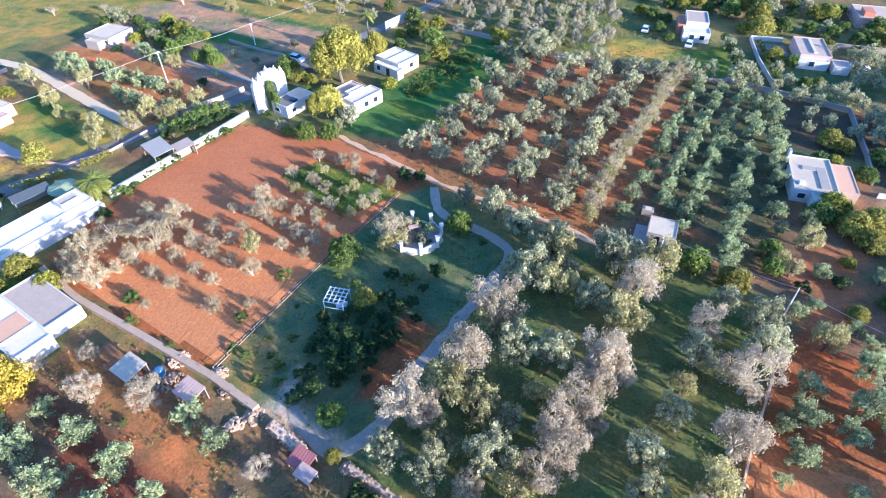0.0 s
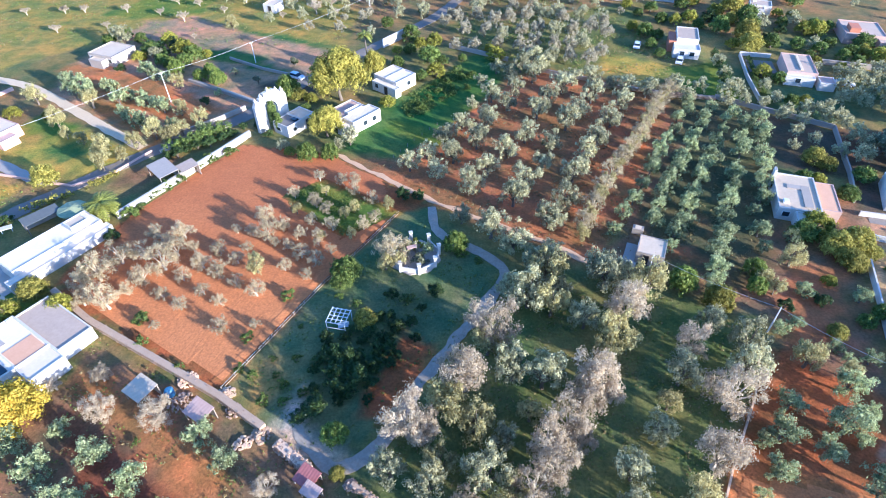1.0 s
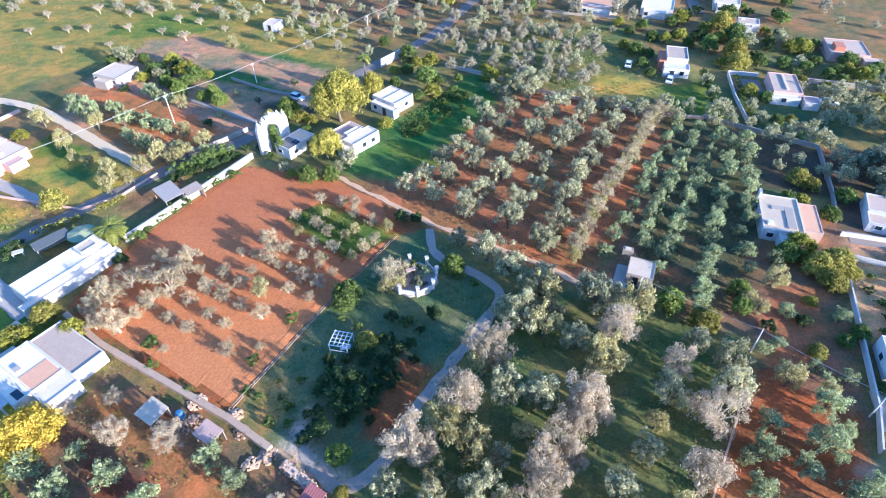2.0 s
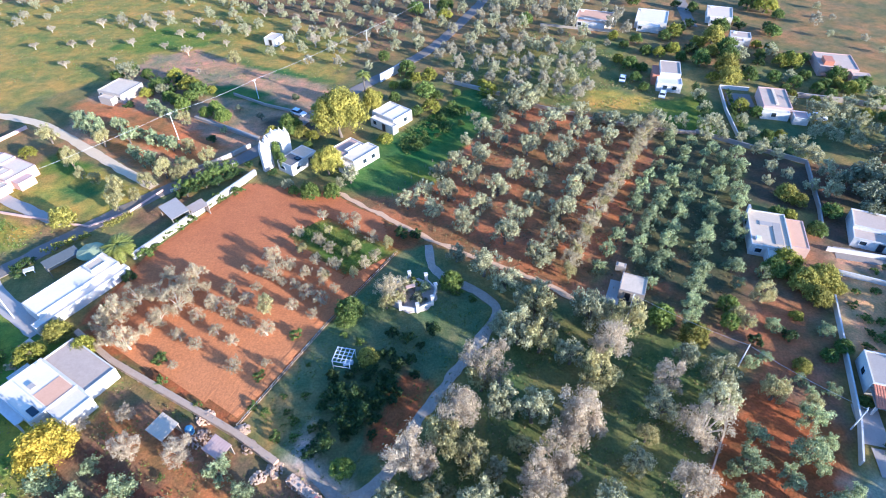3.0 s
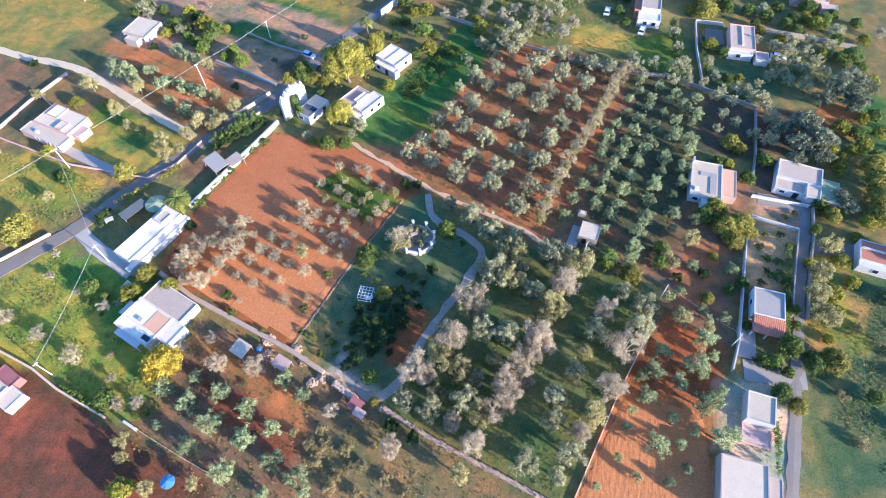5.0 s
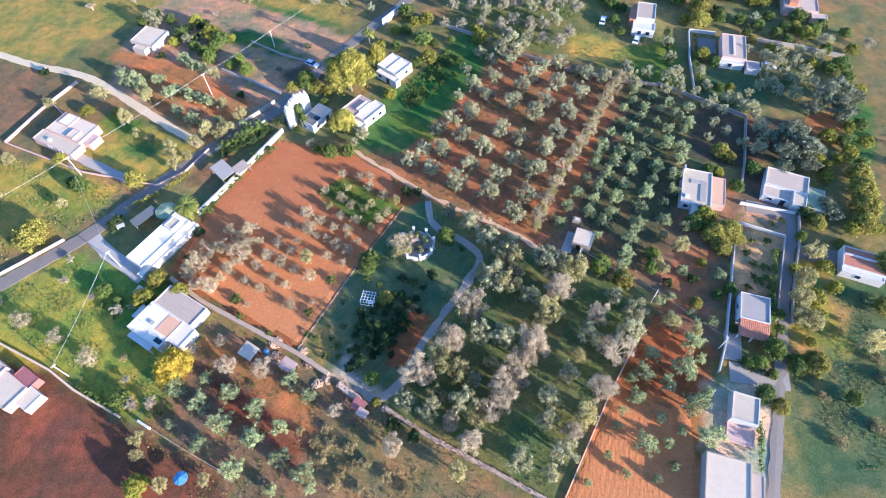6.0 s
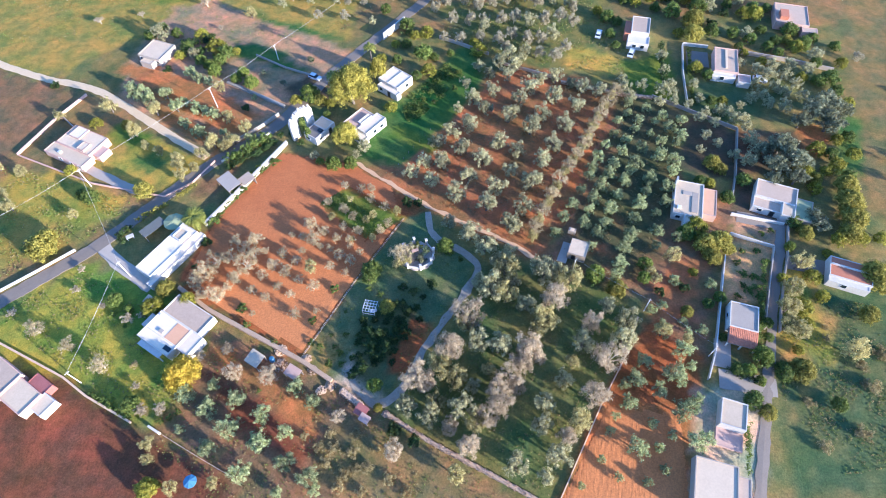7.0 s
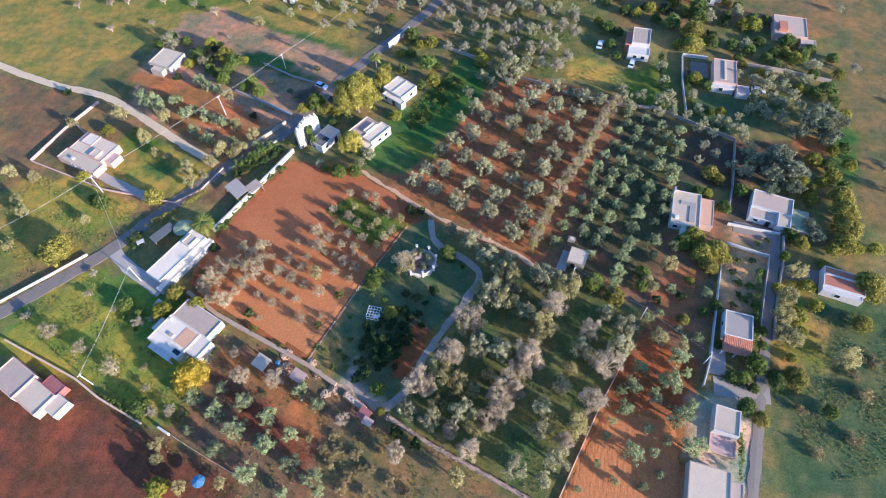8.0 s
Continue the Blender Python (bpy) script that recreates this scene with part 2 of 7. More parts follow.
def strip(name, line, width, z, material, label, category, edge=0.35, thick=0.12):
    """A road or path along a line, with a slightly uneven edge and real thickness."""
    pts = [Vector(p) for p in line]
    fine = []
    for i, (a, b) in enumerate(zip(pts, pts[1:])):
        n = max(1, int((b - a).length / 0.8))
        p0, p3 = pts[max(0, i - 1)], pts[min(len(pts) - 1, i + 2)]
        for k in range(n):
            s = k / n
            fine.append(0.5 * (2 * a + (b - p0) * s + (2 * p0 - 5 * a + 4 * b - p3) * s * s + (3 * a - p0 - 3 * b + p3) * s ** 3))
    fine.append(pts[-1])
    verts, faces = [], []
    for i, p in enumerate(fine):
        d = (fine[min(i + 1, len(fine) - 1)] - fine[max(i - 1, 0)]).normalized()
        side = Vector((-d.y, d.x))
        wl, wr = (width / 2 + edge * noise.noise((p.x * 0.35, p.y * 0.35, k)) + 0.4 * edge * noise.noise((p.x * 1.3, p.y * 1.3, k)) for k in (1.0, 7.0))
        l, r = p + side * wl, p - side * wr
        verts += [(l.x, l.y, z - thick), (l.x, l.y, z), (p.x, p.y, z + 0.03), (r.x, r.y, z), (r.x, r.y, z - thick)]
        if i:
            k = 5 * i
            faces += [(k + j - 5, k + j - 4, k + j + 1 - 0, k + j) for j in range(4)]
    ob = new(name, mesh_of(name, verts, faces, material))
    return tagged(ob, label, category, kind="structure")


def wall_run(name, line, height, thick, material, label, category="wall", cope=0.0):
    """A wall along a line: straight lengths of body, each with its coping, mitred at the bends."""
    pts = [Vector(p) for p in line]
    offs = []
    for i, p in enumerate(pts):
        d0 = (pts[i] - pts[i - 1]).normalized() if i else (pts[1] - pts[0]).normalized()
        d1 = (pts[i + 1] - pts[i]).normalized() if i < len(pts) - 1 else d0
        n0, n1 = Vector((-d0.y, d0.x)), Vector((-d1.y, d1.x))
        m = (n0 + n1).normalized()
        offs.append(m / max(0.4, m.dot(n1)))
    root = thing(name, Matrix.Identity(4), label, category, kind="structure")
    for nm, w, z0, z1 in (("wall_body", thick, -0.3, height), ("coping", thick + cope, height, height + 0.08)):
        if nm == "coping" and not cope:
            continue
        bm = bmesh.new()
        rows = []
        for p, o in zip(pts, offs):
            rows.append([bm.verts.new((*(p + o * s * w / 2), z)) for s, z in ((1, z0), (1, z1), (-1, z1), (-1, z0))])
        for a, b in zip(rows, rows[1:]):
            for k in range(4):
                bm.faces.new((a[k], b[k], b[(k + 1) % 4], a[(k + 1) % 4]))
        bm.faces.new(rows[0][::-1])
        bm.faces.new(rows[-1])
        part(nm, bm, material, root)
    return root


def inside(poly, X, Y):
    """Signed distance to a polygon on arrays, negative inside."""
    d2, odd = np.full(X.shape, 1e12), np.zeros(X.shape, bool)
    for (x0, y0), (x1, y1) in zip(poly, poly[1:] + poly[:1]):
        dx, dy = x1 - x0, y1 - y0
        s = np.clip(((X - x0) * dx + (Y - y0) * dy) / (dx * dx + dy * dy), 0, 1)
        d2 = np.minimum(d2, (X - x0 - s * dx) ** 2 + (Y - y0 - s * dy) ** 2)
        cross = ((y0 > Y) != (y1 > Y)) & (X < x0 + (Y - y0) * dx / (dy if dy else 1e-9))
        odd ^= cross
    return np.where(odd, -1, 1) * np.sqrt(d2)


# ---- ground ----
# Ground cover by plot: polygon and the cover's name.
COVER = []
COVER.append(("DRY", [(-346, 265), (320, 234), (231, 147), (119, 150), (89, 158), (-13, 151), (-239, 158)]))
COVER.append(("YGRASS", [(-227, 210), (-79, 226), (-26, 174), (-30, 148), (-82, 157), (-105, 144), (-147, 107)]))
COVER.append(("BROWN", [(-88, 227), (0, 223), (-15, 174), (-35, 188), (-61, 203)]))
COVER.append(("DRY", [(-203, 122), (-141, 139), (-95, 124), (-61, 99), (-78, 76), (-104, 55), (-152, 46)]))
COVER.append(("YGRASS", [(-129, 91), (-111, 93), (-80, 83), (-89, 71), (-112, 58)]))
COVER.append(("YGRASS", [(-67, 178), (-52, 175), (-30, 162), (-24, 155), (-38, 157), (-55, 165), (-67, 171)]))
COVER.append(("GRASSB", [(-63, 164), (-44, 156), (-30, 149), (-39, 149), (-58, 157)]))
COVER.append(("GREENY", [(-106, 173), (-94, 190), (-73, 187), (-75, 174), (-94, 170)]))
COVER.append(("PINK", [(-97, 138), (-89, 169), (-42, 152), (-26, 141), (-38, 127), (-46, 110), (-60, 99), (-92, 119)]))
COVER.append(("ORANGE", [(-95, 137), (-85, 133), (-64, 120), (-51, 109), (-58, 107), (-90, 127)]))
COVER.append(("ORANGE", [(-84, 122), (-68, 112), (-58, 104), (-60, 100), (-80, 113)]))
COVER.append(("GRASSB", [(-66, 145), (-54, 149), (-44, 142), (-50, 138), (-64, 141)]))
COVER.append(("GREENY", [(-94, 106), (-90, 113), (-62, 96), (-71, 87), (-94, 96)]))
COVER.append(("MEADOW", [(-102, 52), (-84, 65), (-70, 61), (-57, 52), (-49, 47), (-50, 39), (-55, 25), (-79, 37), (-99, 45)]))
# Sunlit bands between long tree shadows, painted as yellower meadow stripes.
COVER.append(("LITMEADOW", [(-97, 52), (-88, 59), (-64, 39), (-53, 28), (-62, 27), (-80, 41)]))
COVER.append(("LITMEADOW", [(-92, 59), (-87, 61), (-70, 49), (-59, 39), (-54, 32), (-58, 34), (-77, 47)]))
COVER.append(("LITMEADOW", [(-100, 46), (-92, 47), (-70, 34), (-61, 28), (-74, 34), (-98, 42)]))
COVER.append(("DARKRED", [(-122, 40), (-79, 37), (-62, 27), (-38, 16), (-36, 8), (-104, 8)]))
COVER.append(("BROWNRED", [(-49, 47), (-29, 39), (-10, 27), (13, 14), (13, 8), (-37, 8), (-38, 16), (-55, 25), (-54, 34)]))
COVER.append(("DRY", [(-22, 26), (-10, 27), (12, 14), (7, 8), (-19, 8), (-24, 16)]))
COVER.append(("ORANGE", [(-40, 38), (-29, 33), (-23, 26), (-25, 22), (-35, 30)]))
COVER.append(("RED", [(-42, 100), (-22, 95), (-2, 79), (-8, 77), (-19, 59), (-29, 40), (-57, 56), (-60, 60), (-58, 72)]))
COVER.append(("GREENY", [(-30, 82), (-24, 87), (-8, 77), (-17, 71)]))
COVER.append(("LAWN", [(-29, 40), (-19, 59), (-9, 76), (-3, 79), (1, 70), (9, 63), (6, 57), (-9, 34), (-15, 31), (-21, 35)]))
COVER.append(("DRYGRASS", [(-29, 40), (-23, 51), (-22, 49), (-23, 38), (-22, 35)]))
COVER.append(("RED", [(-11, 37), (-6, 50), (-1, 46), (-7, 36)]))
COVER.append(("REDSHADE", [(-22, 95), (-10, 94), (11, 126), (25, 135), (51, 126), (49, 116), (23, 63), (13, 69), (-2, 79)]))
COVER.append(("BROWNRED", [(50, 124), (70, 111), (61, 89), (57, 76), (65, 64), (54, 34), (43, 8), (21, 8), (32, 30), (43, 47), (46, 51), (34, 58), (23, 63), (48, 116)]))
# The shade beneath the dense orchard rows is put into this ground tone.
COVER.append(("ORCHARDSHADE", [(50, 124), (70, 111), (61, 89), (57, 76), (49, 60), (37, 60), (29, 63), (34, 76), (49, 107)]))
COVER.append(("REDSHADE", [(23, 64), (29, 76), (46, 113), (50, 119), (47, 110), (31, 76)]))
COVER.append(("ORANGE", [(31, 81), (41, 103), (44, 107), (45, 106), (37, 93), (32, 81)]))
COVER.append(("REDSHADE", [(37, 69), (40, 67), (42, 64), (39, 65), (36, 66)]))
COVER.append(("REDSHADE", [(43, 77), (45, 76), (45, 72), (43, 72)]))
COVER.append(("GROVE", [(9, 62), (24, 63), (34, 58), (45, 50), (31, 30), (22, 13), (19, 8), (13, 14), (-10, 28), (6, 55)]))
COVER.append(("RED", [(39, 40), (46, 47), (55, 40), (51, 27), (32, 30)]))
COVER.append(("ORANGE", [(33, 31), (41, 30), (51, 27), (45, 8), (19, 8), (24, 16)]))
COVER.append(("REDSHADE", [(55, 66), (62, 62), (57, 51), (47, 45), (47, 51)]))
COVER.append(("GRASSB", [(-20, 103), (-16, 118), (-7, 121), (6, 143), (12, 144), (13, 124), (-10, 94), (-21, 97)]))
COVER.append(("GREENY", [(-15, 105), (-10, 110), (1, 101), (-2, 98)]))
COVER.append(("GREENB", [(-7, 122), (6, 138), (13, 130), (1, 106), (-9, 108)]))
COVER.append(("NGRASS", [(-3, 164), (63, 182), (49, 142), (50, 125), (25, 135), (12, 146)]))
COVER.append(("YELLOW", [(40, 142), (49, 141), (56, 135), (55, 129), (47, 128), (38, 134)]))
COVER.append(("GREENY", [(55, 134), (71, 139), (68, 117), (60, 119), (54, 127)]))
COVER.append(("EASTGRASS", [(73, 128), (87, 123), (104, 119), (81, 106), (70, 113)]))
# Dark brown ground beneath and around the grey tree clump.
COVER.append(("DARKBROWN", [(70, 111), (81, 105), (104, 104), (91, 90), (75, 88), (64, 89), (63, 94)]))
COVER.append(("SANDY", [(66, 64), (71, 70), (79, 67), (72, 51), (63, 53)]))
COVER.append(("BROWNRED", [(62, 89), (74, 79), (71, 70), (66, 64), (58, 72)]))
COVER.append(("DARKBROWN", [(75, 88), (82, 87), (78, 79), (86, 75), (83, 73), (72, 76)]))
COVER.append(("PINK", [(72, 77), (84, 73), (80, 67), (70, 71)]))
COVER.append(("EASTGRASS", [(81, 64), (100, 53), (112, 45), (96, 11), (65, 11), (69, 34)]))
COVER.append(("DRYBEIGE", [(138, 183), (180, 182), (124, 68), (103, 75), (114, 106)]))
COVER.append(("PALE", [(52, 32), (62, 34), (65, 30), (57, 8), (44, 8)]))
COVER.append(("GRASSB", [(-55, 150), (-52, 152), (-42, 146), (-42, 143), (-53, 147)]))
COVER.append(("GRASSB", [(-65, 149), (-55, 143), (-39, 133), (-43, 133), (-62, 142)]))
COVER.append(("DARKBROWN", [(-45, 127), (-39, 131), (-31, 125), (-32, 118), (-41, 118)]))
COVER.append(("ORANGE", [(-97, 137), (-80, 132), (-61, 121), (-55, 115), (-58, 113), (-78, 127), (-94, 133)]))
COVER.append(("DRYGRASS", [(80, 59), (87, 61), (84, 46), (76, 35), (71, 34), (73, 45)]))
COVER.append(("ORANGE", [(-49, 44), (-45, 43), (-38, 37), (-22, 27), (-24, 25), (-35, 31), (-45, 38), (-49, 40)]))
COVER.append(("DARKRED", [(-49, 38), (-38, 33), (-25, 21), (-27, 18), (-41, 27)]))
COVER.append(("PALE", [(-19, 40), (-18, 39), (-17, 34), (-13, 32), (-15, 31), (-20, 34), (-21, 35)]))
COVER.append(("BROWN", [(-138, 138), (-108, 128), (-110, 116), (-116, 106), (-118, 91)]))
COVER.append(("PINK", [(-86, 167), (-66, 152), (-38, 137), (-32, 146), (-56, 158), (-76, 172)]))
COVER.append(("ORANGE", [(-99, 135), (-82, 128), (-53, 112), (-50, 114), (-78, 133), (-96, 139)]))
COVER.append(("YGRASS", [(-92, 107), (-72, 94), (-61, 96), (-71, 86), (-79, 87), (-95, 97)]))
COVER.append(("ORANGE", [(98, 105), (104, 107), (105, 101), (99, 95), (96, 98)]))
COVER.append(("GRASSB", [(112, 110), (116, 108), (109, 88), (101, 88), (106, 100)]))
COVER.append(("PALE", [(-20, 39), (-22, 36), (-21, 36), (-16, 32), (-12, 30), (-11, 31), (-15, 34), (-18, 36), (-18, 38)]))
COVER.append(("BROWN", [(-64, 92), (-54, 95), (-57, 84), (-62, 84)]))
COVER.append(("GOLDGRASS", [(78, 60), (83, 60), (82, 50), (82, 43), (83, 39), (79, 37), (77, 41), (72, 41), (75, 50)]))
COVER.append(("GOLDGRASS", [(-91, 95), (-79, 106), (-64, 97), (-67, 90), (-79, 89)]))
COVER.append(("GOLDGRASS", [(-114, 94), (-102, 95), (-81, 85), (-81, 78), (-95, 77), (-108, 81)]))
COVER.append(("GRASSB", [(-83, 98), (-77, 102), (-73, 97), (-77, 93)]))
TONES = {
    "GOLDGRASS": (0.35, 0.285, 0.06), "DRY": (0.23, 0.165, 0.083), "YGRASS": (0.29, 0.235, 0.065), "BROWN": (0.2, 0.13, 0.08), 
    "PINK": (0.4, 0.25, 0.17), "ORANGE": (0.4, 0.17, 0.07), "GRASSB": (0.085, 0.155, 0.045), "GREENY": (0.14, 0.19, 0.035),
    "DARKRED": (0.17, 0.07, 0.045), "BROWNRED": (0.24, 0.14, 0.09), "RED": (0.32, 0.115, 0.05), "LAWN": (0.135, 0.165, 0.085),
    "DRYGRASS": (0.34, 0.235, 0.085), "REDSHADE": (0.34, 0.15, 0.075), "GROVE": (0.145, 0.158, 0.063), "GREENB": (0.08, 0.15, 0.035),
    "NGRASS": (0.175, 0.172, 0.065), "YELLOW": (0.4, 0.3, 0.07), "DARKBROWN": (0.12, 0.09, 0.065), "DRYBEIGE": (0.22, 0.17, 0.08),
    "EASTGRASS": (0.1, 0.135, 0.065), "SANDY": (0.54, 0.34, 0.19), "PALE": (0.5, 0.42, 0.35), "ORCHARDSHADE": (0.1, 0.098, 0.055), "MEADOW": (0.175, 0.245, 0.045), "LITMEADOW": (0.33, 0.3, 0.05),
}


def build_ground():
    xs = np.concatenate([[-3000, -1500, -700, -400, -280], np.arange(-215, 190, 1.05), [260, 400, 700, 1500, 3000]])
    ys = np.concatenate([[-3000, -1500, -600, -200, -60], np.arange(-8, 262, 1.05), [330, 450, 700, 1500, 3000]])
    X, Y = np.meshgrid(xs, ys)
    rng = np.random.default_rng(5)

    def waves(size, n=7):
        out = np.zeros(X.shape)
        for _ in range(n):
            a, w, p = rng.uniform(0, math.tau), rng.uniform(0.6, 1.7) * math.tau / size, rng.uniform(0, math.tau)
            out += np.sin((X * math.cos(a) + Y * math.sin(a)) * w + p)
        return out / math.sqrt(n)

    wob, wob2, big = waves(7), waves(2.2), waves(60)
    col = np.zeros(X.shape + (3,))
    col[:] = (0.2, 0.175, 0.075)
    col *= (1 + 0.12 * big)[..., None]
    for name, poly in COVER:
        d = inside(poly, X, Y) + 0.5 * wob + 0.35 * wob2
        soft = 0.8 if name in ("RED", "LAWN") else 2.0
        if name in ("YGRASS", "DRY", "GRASS", "MEADOW", "LITMEADOW", "EASTGRASS", "GROVE", "NGRASS", "BROWN", "DRYGRASS", "BROWNRED", "ORCHARDSHADE"):
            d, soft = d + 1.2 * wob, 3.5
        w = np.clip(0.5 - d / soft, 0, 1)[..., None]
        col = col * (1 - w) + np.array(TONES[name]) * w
    Z = 0.035 * waves(9) + 0.02 * waves(3)
    verts = np.stack([X, Y, Z], -1).reshape(-1, 3)
    h, w = X.shape
    idx = np.arange(h * w).reshape(h, w)
    faces = np.stack([idx[:-1, :-1], idx[:-1, 1:], idx[1:, 1:], idx[1:, :-1]], -1).reshape(-1, 4)
    me = bpy.data.meshes.new("ground")
    me.from_pydata(verts.tolist(), [], faces.tolist())
    me.materials.append(M_GROUND)
    layer = me.color_attributes.new("cover", "FLOAT_COLOR", "POINT")
    layer.data.foreach_set("color", np.concatenate([col, np.ones(X.shape + (1,))], -1).astype(np.float32).ravel())
    me.shade_smooth()
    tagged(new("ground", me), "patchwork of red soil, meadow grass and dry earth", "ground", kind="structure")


build_ground()

# Roads, tracks and paths.
strip("road", [(-150, 20), (-125, 37), (-102.6, 53.2), (-93.6, 60.7), (-86.2, 66.9), (-82, 71), (-76.7, 77.4), (-71.3, 84.1), (-60.6, 96.3), (-52.6, 103.3), (-45.5, 110), (-40.5, 118), (-32.5, 130.8), (-22.2, 144.9), (-11.8, 158.5), (-2.5, 172), (8.7, 197), (16, 217), (24, 262)], 3.6, 0.12, M_ASPHALT, "narrow grey asphalt country road", "road")
strip("dirt_road", [(-170, 158), (-142.4, 142.9), (-128.6, 136.3), (-118, 132), (-102, 126.8), (-88.9, 117.9), (-74.3, 107), (-62.2, 98.6)], 2.4, 0.09, M_EARTHROAD, "pale unpaved road meeting the asphalt", "road")
strip("driveway", [(-81, 69.5), (-75.8, 65), (-66, 58.2)], 3.2, 0.11, M_CONCRETE, "grey concrete driveway beside the villas", "driveway")
strip("side_lane", [(-97.4, 97.4), (-87.8, 92.2), (-79.3, 88.0), (-74.1, 86.7)], 2.6, 0.1, M_CONCRETE, "grey paved lane into the walled garden", "lane")
strip("farm_track", [(-23, 96.4), (-12.2, 87.9), (-1.6, 79.8), (9.7, 73.1), (16.4, 69.2), (24.1, 63.0)], 1.15, 0.1, M_DIRT, "beaten earth farm track along the orchard", "track", 0.6)
strip("garden_path", [(-2.7, 78.7), (-2.3, 74.8), (-1.4, 72.1), (0.6, 69.3), (3.4, 67.9), (6.2, 66.1), (8.3, 63.9), (9.0, 61.8), (8.0, 59.1), (5.6, 55.1), (3.4, 51.9), (0.9, 48.3), (-1.8, 44.5), (-4.3, 40.1), (-6.2, 35.7), (-8.4, 32.7), (-10.6, 30.7), (-13.2, 30.2), (-15.9, 32.1), (-18.1, 34.9), (-19.2, 37.6)], 1.6, 0.08, M_GRAVEL, "pale gravel path curving round the lawn", "path", 0.6)
strip("east_lane", [(83.0, 73.0), (81.8, 71.2), (79.1, 63.9), (76.3, 57.8), (73.2, 50.5), (71.1, 45.0), (68.7, 38.5), (66.2, 32.4), (58.3, 12), (50, -10)], 2.1, 0.1, M_ASPHALT, "narrow paved lane between the villas", "lane")
strip("yard_lane", [(72.6, 75.6), (83.0, 72.2)], 3.4, 0.09, M_ASPHALT, "paved lane end between white walls", "lane")
strip("north_lane", [(92, 240), (88.3, 219.4), (84.7, 200.3), (82.5, 186)], 4.0, 0.1, M_ASPHALT, "grey lane among the northern villas", "lane")
# Trees by kind and plot: x, y, crown radius.
PLOTS = []
PLOTS.append(("olive", "red_orchard", [(10, 117.2, 2.5), (13.2, 113.2, 2.3), (8.6, 106.7, 2.4), (15.8, 120.4, 2.4), (20.3, 127.1, 2.3), (18.1, 132.4, 2.3), (21.2, 136.5, 2.4), (19.5, 109.7, 2.3), (16, 99.8, 2.7), (5.9, 97.5, 2.5), (0.3, 101.5, 2.2), (3.1, 105.1, 1.9), (11.5, 94.2, 2.6), (-3.9, 94.1, 2.1), (22.9, 117.1, 2.4), (26.4, 121.2, 2.8), (29.6, 125.1, 2.3), (34.3, 125.5, 2.3), (38.5, 123.5, 1.9), (32.4, 116.4, 2.7), (28.9, 110.8, 2.7), (38.7, 113.5, 2.5), (34.6, 106.1, 2.8), (25, 104.8, 2.8), (20.8, 97, 2.3), (30.6, 98.9, 2.7), (27, 93.5, 2.6), (41.3, 120.9, 2.3), (45.3, 118.9, 2.3)]))
PLOTS.append(("olive", "red_orchard", [(21, 112.4, 2), (-7.1, 90, 2.2), (-1.7, 87.6, 2.2), (1.1, 92.6, 2.3), (7.6, 88.3, 2.4), (4.6, 82.6, 2.8), (11.7, 78.8, 2.7), (14.4, 84.8, 2.7), (18.2, 90.6, 2.1), (16.8, 73.5, 2.4), (20.7, 78.6, 2.6), (2.5, 74.1, 2.1), (7.2, 70.2, 2.9), (10.7, 66.6, 2.9), (23.4, 86, 2.8), (17.8, 72.2, 2.1), (23.9, 60.7, 2.3), (16.4, 65.2, 2), (14.2, 61.7, 2.6), (12.8, 56, 3.1)]))
PLOTS.append(("green_olive", "east_plot", [(42.1, 37.9, 1.8), (50.4, 40.2, 2.2), (47.1, 34.5, 2.8), (39.4, 33.9, 2.1), (44, 31.6, 1.8), (47.6, 27.3, 2.4), (50.4, 29.3, 1.7), (37.3, 20.4, 2.2), (32.8, 24, 1.1), (37.4, 29.3, 1.8), (41.3, 25.3, 1.2), (30.4, 18.7, 1), (26, 14.1, 0.9), (41.7, 16.6, 1.1), (49.1, 21.3, 2.5), (47.9, 46.5, 1.2)]))
PLOTS.append(("shrub", "redfield", [(-23.9, 56.8, 1.2), (-44.1, 52.2, 1.5), (-42.3, 48, 1.2), (-27.9, 48.9, 1.1), (-35.6, 43.7, 1), (-27.5, 43.7, 0.9), (-52.3, 50.5, 1)]))
PLOTS.append(("bright", "villa", [(-28.7, 121.4, 1.7)]))
PLOTS.append(("broad", "villa", [(-31.5, 113.4, 1.4), (-9.9, 151.7, 3.1), (-3.5, 149, 2.7)]))
PLOTS.append(("pine", "villa", [(-17.8, 128.9, 2.8)]))
PLOTS.append(("broad", "lawn_side", [(-15.5, 60.9, 2.7), (-16.1, 59.3, 1.9)]))
PLOTS.append(("dark", "edge", [(-8, 80.9, 1.7), (-5.2, 81, 1.4), (-9, 24.6, 1.7), (-5, 22.4, 1.6), (-55.9, 70.2, 1.5)]))
PLOTS.append(("bright", "south", [(-61.9, 57.1, 2.6), (-94.6, 70.5, 3.7), (-94.3, 68.5, 4.3)]))
PLOTS.append(("broad", "south", [(-63.8, 52.5, 2.9), (-56.6, 54.2, 2.3), (-73.1, 54.4, 2.1), (-69.6, 52.5, 1.3), (-88.5, 84.3, 2.6), (-91.7, 85.8, 1.7), (-62.3, 30.4, 2.4)]))
PLOTS.append(("bright", "east", [(70.6, 92.1, 2.6), (72.3, 89.9, 2.1), (65.5, 67.2, 3.3), (62.9, 63.4, 2.6), (67.4, 65.5, 1.8)]))
